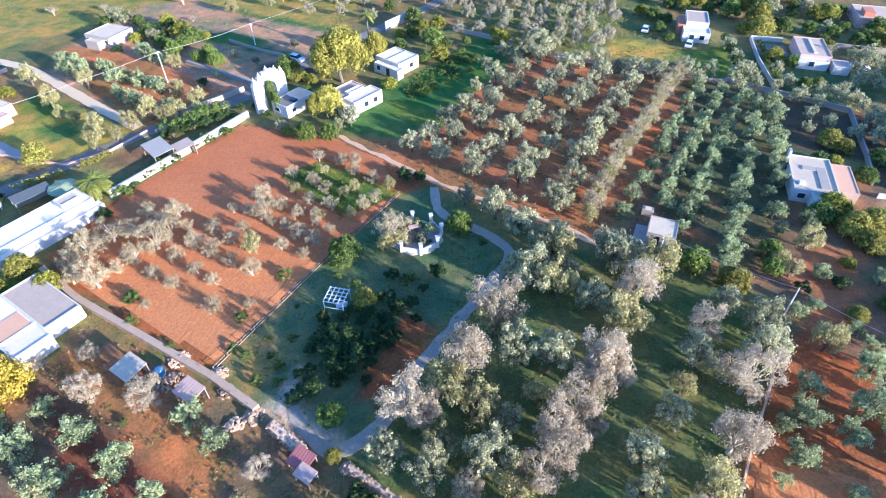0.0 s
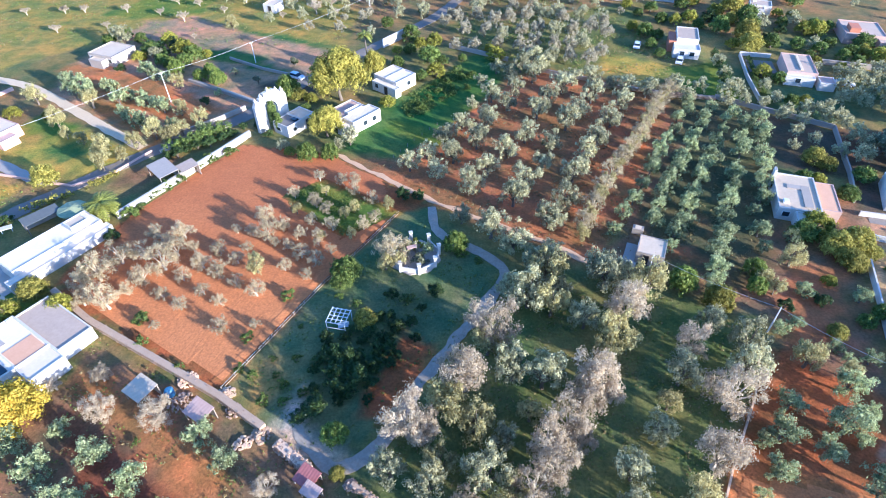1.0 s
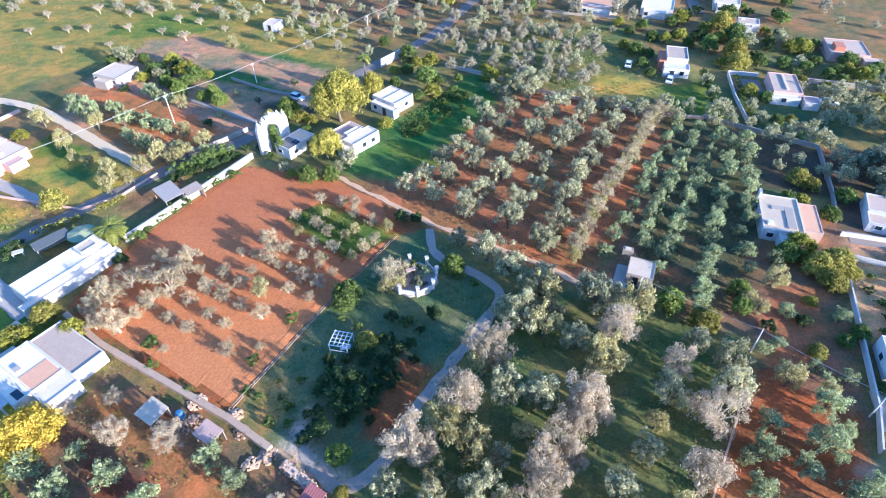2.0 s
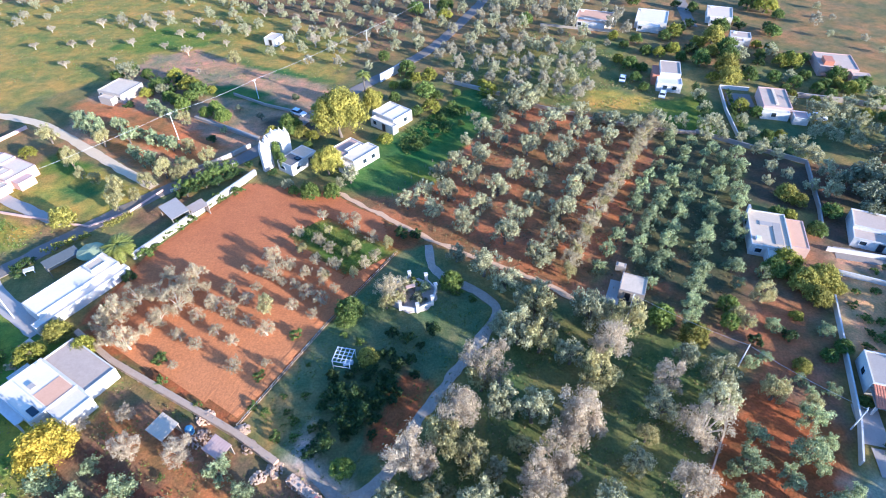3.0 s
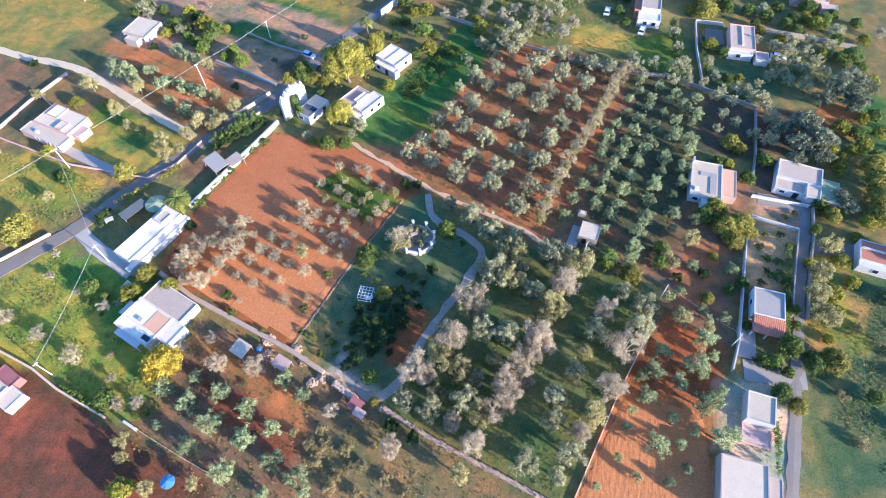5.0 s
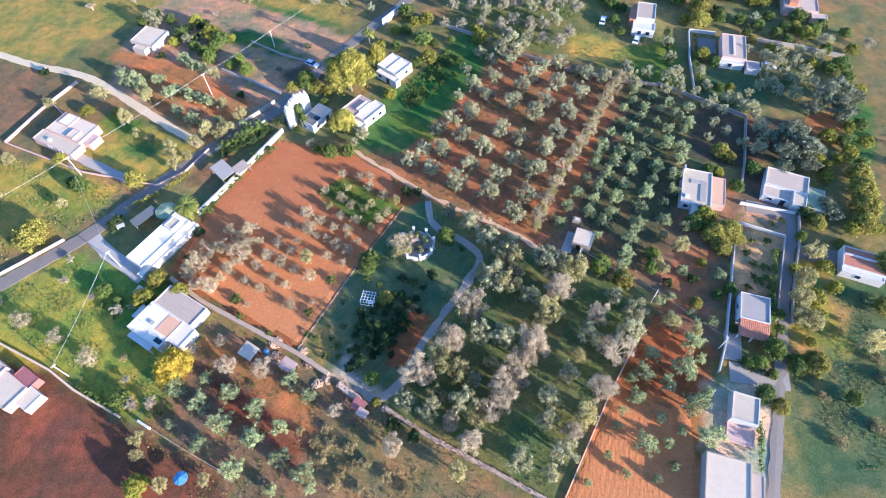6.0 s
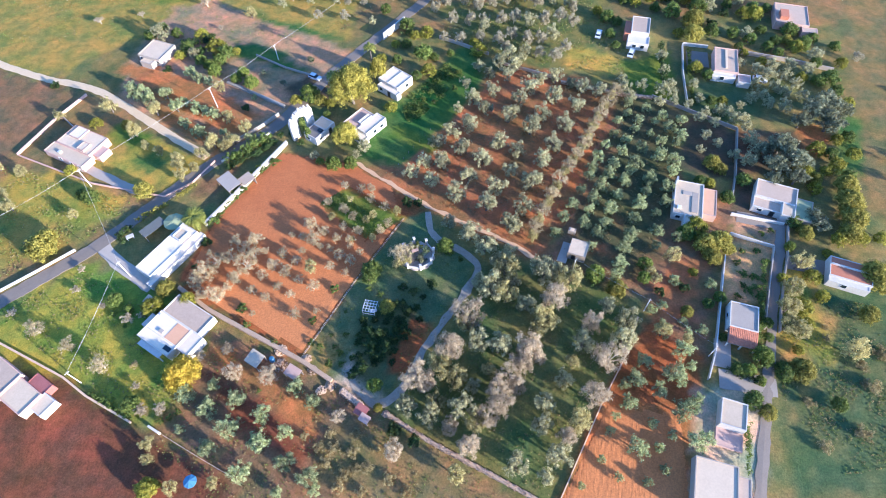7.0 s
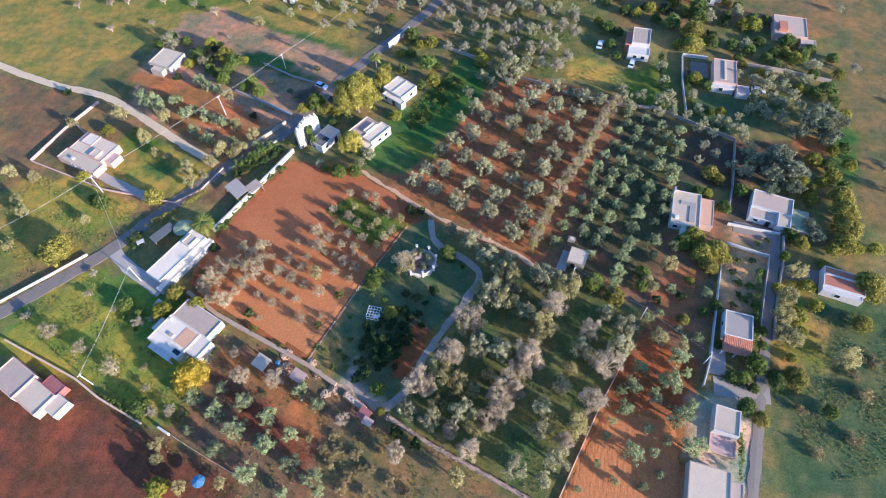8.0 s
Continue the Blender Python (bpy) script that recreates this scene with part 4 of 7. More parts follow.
PLOTS.append(("bright", "orchard_edge", [(53.9, 49.4, 1.7)]))
PLOTS.append(("dark", "orchard_edge", [(49.2, 54.7, 1.4), (54.7, 55.5, 1.5)]))
PLOTS.append(("bright", "northeast", [(84.2, 172.3, 4), (80.1, 150.8, 4.2), (80.7, 163.4, 2.4), (106.6, 141.6, 2.2)]))
PLOTS.append(("dark", "northeast", [(75, 164.9, 2.8), (86.6, 151.1, 2), (91.9, 156.2, 2), (82, 203, 2), (96.5, 182.3, 2.3), (105.3, 181.1, 2.6)]))
PLOTS.append(("broad", "northeast", [(54.3, 155.1, 2.7), (57.2, 152.7, 2), (51.8, 158.7, 2.1), (86.8, 199.3, 2.4), (99, 165.4, 2.1)]))
PLOTS.append(("cream", "hedgerow", [(50.4, 119.2, 1.6), (47.5, 115.4, 1.8), (45.1, 111.1, 1.7), (42.9, 107.2, 1.7), (40.8, 103.5, 1.5), (38.9, 99.5, 1.5), (36.3, 95.4, 1.6), (33.6, 91.5, 1.6), (30.8, 86.8, 1.6), (28, 81.7, 1.6), (25.2, 76.7, 1.7), (23, 71.9, 1.6)]))
PLOTS.append(("golden", "hedgerow", [(49.1, 117.8, 1.5), (46.3, 113.5, 1.6), (44, 109.3, 1.6), (41.9, 105.4, 1.5), (39.9, 101.3, 1.7), (37.7, 97.4, 1.7), (34.9, 93.4, 1.6), (32.3, 89.3, 1.5), (29.5, 84.4, 1.6), (26.5, 79.1, 1.7), (24.1, 74.3, 1.7), (22.3, 69.9, 1.5)]))
PLOTS.append(("broad", "garden", [(-6.3, 128.9, 2), (-4.5, 138.2, 3.4), (-12.5, 136.4, 1.9), (-2.8, 130.7, 2.7), (3.9, 139.4, 1.4), (-9.7, 143.9, 2.1), (-7.2, 148, 2.1), (-1.1, 137.3, 1.7)]))
PLOTS.append(("yellow", "garden", [(-17.3, 137.2, 2.2), (-13.4, 115.8, 2.2), (12.4, 140, 3.1), (-13.2, 144.5, 1.8)]))
PLOTS.append(("shrub", "garden", [(0.1, 127.8, 1.2), (3.7, 129.5, 1.2), (6.1, 131.2, 1.2), (-2.2, 122.5, 1.1), (1.2, 120.8, 1.1), (-5.6, 114.5, 1.1), (4.8, 124, 1.1), (-1.1, 118.2, 1), (2.3, 133.9, 1.2), (-4.3, 119.4, 1)]))
PLOTS.append(("olive", "red_orchard", [(8.3, 109.1, 2), (0.6, 96, 1.8), (5.7, 114.3, 1.6), (-1.6, 101.3, 1.5), (12.1, 131.8, 2), (15.3, 128.2, 2), (22.6, 131.1, 2.3), (8, 124.2, 1.8), (5, 104.1, 1.5)]))
PLOTS.append(("broad", "north", [(-83.5, 151.5, 2.1), (-62.7, 142.3, 1.6), (-89.1, 155.5, 1.9)]))
PLOTS.append(("yellow", "north", [(-96.5, 111.7, 2.2), (-97.5, 94.2, 1.9), (-68.8, 143.4, 3.7), (-80, 141, 2.2)]))
PLOTS.append(("golden", "garden_west", [(-93.7, 117, 2.2)]))
PLOTS.append(("pale", "southwest", [(-20, 27.4, 1.5)]))
PLOTS.append(("olive", "northwest", [(-75.1, 140.2, 1.8)]))
PLOTS.append(("scrub", "southwest", [(-20.3, 21.6, 1.5), (-16.7, 20.7, 1.6), (-21.8, 19, 1.4), (-13.8, 18.1, 1.5), (-18.1, 16.6, 1.4), (-12.4, 21.6, 1.1), (-16.1, 24.2, 1.4), (-21.5, 24.3, 1.3), (-9.6, 15.7, 1.5), (-6.3, 13.7, 1.4)]))
PLOTS.append(("pale", "far_north", [(42.5, 184.7, 2.1), (54.5, 183.3, 2.1), (58.7, 179.2, 1.9), (40.7, 191.7, 2.2), (32, 192.1, 2.2), (18.5, 195, 2.2), (19.3, 179.3, 1.9)]))
PLOTS.append(("olive", "far_north", [(44.9, 177.1, 1.9), (58.8, 191.5, 2), (46.4, 198.9, 2.2), (37.5, 204.4, 2.3), (26.1, 202.2, 2.3), (26.2, 183.1, 2.1)]))
PLOTS.append(("broad", "far_north", [(60.7, 172.9, 2.4), (70, 175, 2.4), (56.1, 169.6, 1.8), (62.2, 165.4, 1.8)]))
PLOTS.append(("dark", "far_north", [(77.3, 182.1, 2.3), (81.4, 185.1, 2.3), (68.8, 167.2, 1.8)]))
PLOTS.append(("pine", "villa", [(-24.2, 118.6, 7.2), (-25, 102.7, 4)]))
PLOTS.append(("leafy", "villa", [(-27.6, 93.9, 2.5), (-23, 94, 2.2), (-31.4, 95.6, 1.3)]))
PLOTS.append(("olive", "villa", [(-19.8, 99.4, 1.9), (-33, 97.4, 1.4), (-22, 97.2, 1.4)]))
PLOTS.append(("leafy", "lawn_side", [(1.4, 67.4, 2.3)]))
PLOTS.append(("leafy", "orchard_edge", [(35.1, 58.5, 2.7), (47.1, 61.6, 2), (46.2, 57.9, 1.8)]))
PLOTS.append(("golden", "orchard_edge", [(47.8, 59.6, 1.5), (48.6, 57.4, 1.4)]))
PLOTS.append(("bright", "orchard_edge", [(39.6, 55, 2.8)]))
PLOTS.append(("dark", "orchard_garden", [(-16.2, 37.5, 1.9), (-14.0, 48.7, 1.1), (-10.7, 49.8, 1.2), (-11.8, 45.9, 1.2), (-17.3, 43.4, 1.1), (-7.5, 44.6, 1.1), (-12.3, 40.3, 1.6), (-9.9, 41.3, 1.3), (-7.7, 47.3, 1.3), (-5.8, 55.5, 1.4), (-1.7, 57.3, 1.6)]))
PLOTS.append(("leafy", "orchard_garden", [(-13.3, 33.7, 1.9)]))
PLOTS.append(("bright", "orchard_garden", [(-12.3, 29.2, 1.2), (-11.6, 51.8, 2.0)]))
PLOTS.append(("golden", "lane_side", [(81.2, 60.4, 2.1), (83.9, 60.9, 1.6), (77.6, 54.2, 2.4), (75.0, 49.4, 2.6), (73.6, 45.1, 2.5), (75.8, 43.9, 2.2), (85.2, 39.2, 2.6)]))
PLOTS.append(("yellow", "lane_side", [(84.1, 57.7, 2.3), (79.0, 50.0, 2.6), (79.1, 46.4, 1.6), (74.9, 40.2, 1.4), (77.4, 57.6, 1.5)]))
PLOTS.append(("bright", "lane_side", [(84.1, 52.7, 1.1), (73.4, 35.3, 3.1), (92.2, 47.7, 2.6), (64.2, 27.1, 2.0), (86.6, 70.1, 2.1)]))
PLOTS.append(("leafy", "lane_side", [(66.3, 38.3, 2.7), (62.9, 35.7, 1.7), (64.8, 33.5, 1.3), (81.7, 65.8, 1.5)]))
PLOTS.append(("broad", "lane_side", [(69.8, 35.3, 2.5), (61.9, 29.5, 2.4), (78.4, 28.3, 1.9), (70.2, 46.4, 1.5), (69.5, 43.1, 1.3), (84.9, 72.8, 2.2)]))
PLOTS.append(("scrub", "lane_side", [(86.4, 36.3, 1.7), (81.7, 42.8, 1.0), (73.0, 29.0, 1.5), (85.5, 32.7, 1.1), (82.6, 45.4, 0.8)]))
PLOTS.append(("green_olive", "villa_fields", [(-88.9, 123.3, 2.5), (-85.7, 122.1, 2.7), (-83.2, 120.2, 2.1), (-79.2, 122.4, 2.2), (-74.7, 116.7, 2.3), (-73.3, 118.8, 1.8), (-68.6, 116.2, 2.1), (-66.1, 115.1, 1.6), (-63.2, 113.2, 2.1), (-70.8, 110.2, 1.9), (-65.5, 105.9, 2.2), (-51.8, 104.6, 1.5), (-59.3, 106.6, 1.4), (-74.4, 131.5, 2.1), (-71.2, 128.9, 1.9), (-68.4, 128.0, 1.7), (-53.2, 120.9, 1.0)]))
PLOTS.append(("golden", "villa_fields", [(-80.3, 115.5, 2.3), (-58.9, 112.0, 1.7), (-60.8, 102.0, 2.3), (-57.4, 101.2, 2.0), (-55.4, 103.1, 1.8), (-53.2, 107.8, 1.9), (-63.9, 124.9, 1.7), (-83.9, 107.2, 2.0), (-79.6, 102.1, 1.4), (-75.2, 100.0, 1.4), (-68.4, 94.9, 2.4), (-66.6, 90.7, 1.8), (-63.2, 98.3, 2.0), (-64.2, 93.6, 1.5)]))
PLOTS.append(("leafy", "villa_fields", [(-69.4, 135.2, 2.1), (-66.9, 132.2, 2.4), (-58.6, 131.8, 2.0), (-55.1, 126.6, 2.5), (-60.2, 129.0, 1.9), (-36.8, 120.4, 3.3)]))
PLOTS.append(("bright", "villa_fields", [(-87.4, 110.7, 1.9), (-75.3, 85.8, 3.1), (-40.9, 119.4, 2.1), (-34.1, 119.0, 2.3)]))
PLOTS.append(("dark", "villa_fields", [(-82.2, 134.7, 1.6), (-55.0, 116.6, 1.6)]))
PLOTS.append(("grey", "villa_fields", [(-52.5, 132.0, 1.2), (-45.5, 126.8, 1.2), (-38.8, 137.3, 1.2)]))
PLOTS.append(("bright", "east", [(62.2, 66.6, 3.1), (63.4, 62.8, 2.2)]))
PLOTS.append(("dark", "orchard_garden", [(-5.0, 51.4, 1.2), (-9.6, 52.9, 1.0), (-8.6, 48.5, 1.4), (-10.0, 38.9, 0.9), (-13.5, 38.9, 1.2), (-6.7, 45.9, 1.0), (-4.3, 48.8, 1.0), (-16.9, 40.5, 1.0), (-16.3, 47.1, 0.9), (-13.2, 50.0, 1.0), (-3.6, 54.3, 0.9), (-8.1, 52.9, 1.1)]))
PLOTS.append(("gold", "south", [(-53, 36.3, 4.4)]))


# ---- buildings ----
def storey(parent, x0, x1, y0, y1, h, wall, roof, lip=0.22, thick=0.2, z0=0.0):
    """One flat-roofed volume: walls with a parapet that stands above the roof deck."""
    bm = bmesh.new()
    ring = lambda a, z: [bm.verts.new(p) for p in ((x0 + a, y0 + a, z), (x1 - a, y0 + a, z), (x1 - a, y1 - a, z), (x0 + a, y1 - a, z))]  # noqa: E731
    rings = [ring(0, z0 - 0.2 * (z0 == 0)), ring(0, h + lip), ring(thick, h + lip), ring(thick, h - 0.05)]
    for a, b in zip(rings, rings[1:]):
        for k in range(4):
            bm.faces.new((a[k], a[(k + 1) % 4], b[(k + 1) % 4], b[k]))
    walls = part("wall", bm, wall, parent)
    deck = part("roof", boxed(x0 + thick, x1 - thick, y0 + thick, y1 - thick, h - 0.2, h), roof, parent)
    return walls, deck


def opening(parent, x, y, face, kind="window", w=1.1, h=1.3, z=1.0):
    """A window or door on a wall that faces +x, -x, +y or -y, at (x, y) on that wall."""
    turn = {"-y": 0, "+x": 90, "+y": 180, "-x": 270}[face]
    m = Matrix.Translation((x, y, z)) @ Matrix.Rotation(radians(turn), 4, "Z")
    bm = bmesh.new()
    t = 0.09
    for a, b, c, d in ((-w / 2 - t, -w / 2, 0, h), (w / 2, w / 2 + t, 0, h), (-w / 2 - t, w / 2 + t, h, h + t), (-w / 2 - t, w / 2 + t, -t if kind == "window" else 0, 0.0 if kind == "window" else 0.04)):
        box(bm, a, b, -0.07, 0.06, c, d)
    root = part(kind, bm, M_WOOD if kind == "door" else M_METAL, parent)
    root.matrix_basis = m
    part("pane" if kind == "window" else "panel", boxed(-w / 2, w / 2, -0.02, 0.03, 0.04, h), M_GLASS if kind == "window" else M_DARK, root)
    return root


def house(name, rot, cu, cv, label, category="house"):
    return thing(name, Matrix.Rotation(radians(rot), 4, "Z") @ Matrix.Translation((cu, cv, 0)) @ Matrix.Diagonal((1, 1, 0.82, 1)), label, category, "villas of the countryside")


h = house("villa", -32.7, -74, 8, "white flat-roofed villa beside the meadow")
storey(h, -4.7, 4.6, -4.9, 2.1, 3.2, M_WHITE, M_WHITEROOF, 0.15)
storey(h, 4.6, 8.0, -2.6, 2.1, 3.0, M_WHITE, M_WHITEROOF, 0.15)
storey(h, -4.7, 6.2, 2.1, 7.0, 2.7, M_WHITE, M_ROOFDARK, 0.2)
storey(h, -6.4, -4.7, -2.6, 0.6, 2.3, M_WHITE, M_WHITEROOF, 0.1)
part("terracotta_terrace", boxed(0.8, 4.3, -2.2, 1.7, 3.2, 3.28), M_TERRACE, h, "warm terracotta roof terrace")
part("porch", boxed(-3.4, 3.0, -6.2, -4.9, 2.5, 2.7), M_WHITE, h)
for x in (-3.2, 0.0, 2.8):
    part("pillar", boxed(x - 0.15, x + 0.15, -6.1, -5.8, -0.1, 2.5), M_WHITE, h)
part("roof_hatch", boxed(-1.3, -0.1, -1.9, -1.1, 3.2, 3.6, bevel=0.04), M_CONCRETE, h)
part("chimney", boxed(-3.9, -3.4, 0.9, 1.4, 3.2, 4.1, bevel=0.03), M_WHITE, h)
part("roof_kerb", boxed(-4.5, 4.4, -2.5, -2.35, 3.2, 3.34), M_WHITE, h)
panel = part("solar_panel", boxed(2.4, 4.2, -4.2, -3.2, 3.2, 3.32), M_GLASS, h, "small dark solar panel")
for x in (-2.5, 1.5):
    opening(h, x, -4.9, "-y")
opening(h, -0.6, -4.9, "-y", "door", 1.0, 2.4, 0.05)
for y in (-3.6, 1.2):
    opening(h, -4.7, y, "-x")

h = house("long_villa", -32.7, -89.6, 22, "long white flat-roofed house along the boundary wall")
storey(h, -2.9, 2.0, -7.4, 7.4, 3.2, M_WHITE, M_WHITEROOF, 0.15)
storey(h, 2.0, 3.5, -9.0, 8.0, 2.2, M_WHITE, M_WHITEROOF, 0.12)
storey(h, -1.5, 1.0, 3.0, 6.0, 4.2, M_WHITE, M_ROOF, 0.2, z0=3.2)
for y in (-5, -1, 3):
    opening(h, -2.9, y, "-x")

h = house("walled_villa", -27, -133, 46.5, "pale villa with a pinkish flat roof in a walled garden")
storey(h, -6.5, 5.5, -1.5, 5.5, 2.9, M_PINK, M_ROOF, 0.15)
storey(h, -7.5, 6.5, -5.2, -1.5, 2.4, M_PINK, M_ROOF, 0.15)
storey(h, -5.0, -1.2, 1.6, 5.5, 3.3, M_PINK, M_WHITEROOF, 0.1, z0=2.9)
storey(h, 5.5, 8.2, -0.6, 3.0, 2.3, M_PINK, M_PINK, 0.1)
storey(h, 1.0, 3.4, -1.2, 1.6, 3.5, M_PINK, M_ROOF, 0.1, z0=2.9)
part("roof_tank", boxed(-3.2, -2.2, -4.2, -3.4, 2.4, 3.1, bevel=0.08), M_METAL, h)
for x in (-1.5, 2.5, 5.5):
    opening(h, x, -5.2, "-y")

h = house("field_house", -22, -134, 98.5, "small grey house with a pale flat roof in the fields")
storey(h, -3.9, 4.2, -3.4, 4.4, 3.0, M_CONCRETE, M_ROOF)
storey(h, -1.8, 2.4, -5.4, -3.4, 2.4, M_CONCRETE, M_ROOF, 0.1)
opening(h, -2.8, -3.4, "-y")
opening(h, 3.2, -3.4, "-y")

h = house("small_villa", -40, -90.2, 88, "small white villa with stepped flat roofs")
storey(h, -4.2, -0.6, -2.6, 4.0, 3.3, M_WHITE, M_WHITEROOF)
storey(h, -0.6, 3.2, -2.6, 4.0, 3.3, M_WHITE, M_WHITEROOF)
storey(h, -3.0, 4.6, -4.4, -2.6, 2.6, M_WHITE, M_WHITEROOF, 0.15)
opening(h, -1.5, -4.4, "-y")
opening(h, 1.5, -4.4, "-y", "door", 1.0, 2.35, 0.05)
opening(h, 3.2, 1.5, "+x")

h = house("garden_villa", -40, -86, 70, "white villa with pinkish roof terraces below the pine")
storey(h, -3.6, 1.2, -4.0, 3.6, 3.1, M_WHITE, M_PINK)
storey(h, 1.2, 4.6, -3.2, 4.6, 3.2, M_WHITE, M_WHITEROOF)
storey(h, -0.2, 1.2, -1.5, 2.6, 3.7, M_WHITE, M_WHITEROOF, 0.15, z0=3.1)
storey(h, 1.6, 5.4, -5.2, -3.2, 2.5, M_WHITE, M_WHITEROOF, 0.15)
opening(h, 4.6, 0.0, "+x")
opening(h, 4.6, 2.6, "+x")
opening(h, 3.5, -5.2, "-y")

h = house("gate_house", -35, -87.8, 68.6, "grey-roofed white outbuilding behind the arched gate")
storey(h, -2.2, 2.2, -3.8, 0.2, 3.0, M_WHITE, M_SLATE, 0.15)
storey(h, -2.2, 2.2, 0.2, 3.8, 3.1, M_WHITE, M_ROOF, 0.15)
opening(h, -0.8, -3.8, "-y", "window", 1.4, 1.0)
opening(h, 2.2, -2.0, "+x", "window", 1.0, 1.0)
opening(h, 2.2, 1.8, "+x", "door", 1.0, 2.35, 0.05)
part("skylight", boxed(0.4, 1.7, -1.2, -0.2, 3.0, 3.4), M_GLASS, h)

h = house("orchard_villa", -17, 36.5, 93.5, "white villa with a terracotta side roof beside the orchard")
storey(h, -4.6, 2.2, -5.0, 5.8, 2.9, M_WHITE, M_ROOF)
part("roof_channel", boxed(-0.4, 1.0, -3.8, 2.6, 2.9, 3.1), M_CONCRETE, h, "grey raised roof strip")
part("roof_step", boxed(-2.6, -0.4, 1.4, 2.6, 2.9, 3.08), M_CONCRETE, h, "grey raised roof strip")
storey(h, 2.2, 5.4, -3.4, 5.0, 2.7, M_PINK, M_TERRACE, 0.1)
storey(h, -1.9, 1.1, -7.6, -5.0, 2.5, M_WHITE, M_WHITEROOF, 0.2)
storey(h, -4.6, -4.2, 4.6, 5.8, 4.4, M_WHITE, M_WHITE, 0.1, 0.1, z0=3.1)
part("roof_tank", boxed(-3.8, -2.9, -3.6, -2.6, 2.9, 3.5, bevel=0.06), M_METAL, h)
opening(h, -3.2, -5.0, "-y", "window", 1.1, 1.2, 1.0)
opening(h, -0.4, -7.6, "-y", "door", 1.0, 2.3, 0.05)
opening(h, -4.6, 0.0, "-x")
opening(h, -4.6, 3.0, "-x")

h = house("courtyard_villa", -24, 42.5, 106.5, "villa with a brown-grey flat roof and a pale annex")
storey(h, -4.3, 5.2, -1.6, 4.0, 2.9, M_WHITE, M_ROOFDARK, 0.3)
storey(h, -4.3, 2.2, -4.9, -1.6, 2.3, M_WHITE, M_ROOFDARK, 0.3)
storey(h, 2.2, 5.2, -5.6, -1.6, 3.0, M_WHITE, M_ROOF, 0.15)
storey(h, 5.2, 9.0, -5.2, 1.5, 2.6, M_CONCRETE, M_SAGE, 0.1)
opening(h, -2.5, -4.9, "-y", "window", 1.1, 1.0, 1.0)
opening(h, 0.4, -4.9, "-y", "door", 1.0, 2.15, 0.05)

h = house("tiled_villa", -18, 47, 63, "white flat-roofed villa with a terracotta tiled porch")
storey(h, -2.8, 3.0, -1.3, 4.9, 3.3, M_WHITE, M_CONCRETE)
opening(h, -2.8, 2.0, "-x")

h = house("red_roof_villa", -23, 62, 88.7, "white villa with two red roof slopes")
storey(h, -4.4, 4.4, -2.0, 3.4, 2.9, M_WHITE, M_TILE, 0.12)
part("ridge_wall", boxed(-4.2, 4.2, 1.0, 1.3, 2.9, 3.4), M_WHITE, h)
storey(h, -4.4, 4.0, -3.4, -2.0, 2.5, M_WHITE, M_WHITE, 0.1)
opening(h, -1.0, -3.4, "-y")

h = house("south_villa", -20, 44.3, 42.5, "white villa with a pale terrace beside the lane")
storey(h, -2.4, 2.4, -1.0, 4.4, 3.0, M_WHITE, M_ROOF)
storey(h, -2.4, 2.6, -4.6, -1.0, 0.6, M_PINK, M_PINK, 0.1)

h = house("lane_villa", -17, 44.3, 27.5, "white flat-roofed house at the end of the lane")
storey(h, -4.4, 3.2, -6.0, 4.4, 3.0, M_CONCRETE, M_ROOF, 0.2)
storey(h, 3.2, 5.6, -6.0, 3.0, 2.4, M_CONCRETE, M_ROOFDARK, 0.1)

h = house("northeast_villa", -15, 48.2, 148.5, "pinkish flat-roofed villa inside a white yard wall")
storey(h, -3.4, 3.2, -5.4, 5.4, 3.2, M_PINK, M_ROOFDARK)
part("roof_seam", boxed(-0.4, 0.2, -4.0, 4.6, 3.2, 3.55), M_ROOF, h)
storey(h, -3.8, 2.6, -7.0, -5.4, 2.5, M_WHITE, M_WHITE, 0.1)
storey(h, 3.4, 6.8, -8.2, -4.6, 2.3, M_WHITE, M_PINK, 0.1)
opening(h, -1.0, -7.0, "-y")

h = house("north_villa", -15, 22.6, 157, "white two-level villa with a red side wall")
storey(h, -2.6, 2.8, -2.4, 5.6, 4.4, M_WHITE, M_ROOFDARK)
storey(h, -4.4, -2.6, -2.4, 4.0, 3.4, M_TILE, M_TILE, 0.1)
storey(h, -3.2, 3.2, -6.2, -2.4, 2.9, M_WHITE, M_WHITE)
opening(h, -1.0, -6.2, "-y")
opening(h, 1.4, -6.2, "-y")

h = house("far_villa", -16, 65, 177, "grey flat-roofed villa at the edge of the fields")
storey(h, -4.8, 5.0, -5.0, 5.4, 3.2, M_PINK, M_ROOFDARK)
storey(h, 3.0, 7.5, -7.5, -5.0, 2.6, M_PINK, M_ROOFDARK, 0.1)
part("roof_box", boxed(-3.6, -1.2, -3.4, 0.6, 3.2, 4.6), M_TILE, h)

h = house("west_farmhouse", -33, -91, -18.5, "pale farmhouse with stepped flat roofs and a red lean-to")
storey(h, -9.0, -1.0, -3.5, 2.5, 3.1, M_PINK, M_ROOFDARK)
storey(h, -1.0, 6.0, -3.2, 2.0, 2.9, M_PINK, M_ROOF)
storey(h, 6.0, 9.4, -1.2, 2.6, 2.5, M_WHITE, M_ROOF, 0.1)
storey(h, 1.0, 6.0, 2.0, 4.4, 2.4, M_RED, M_RED, 0.1)

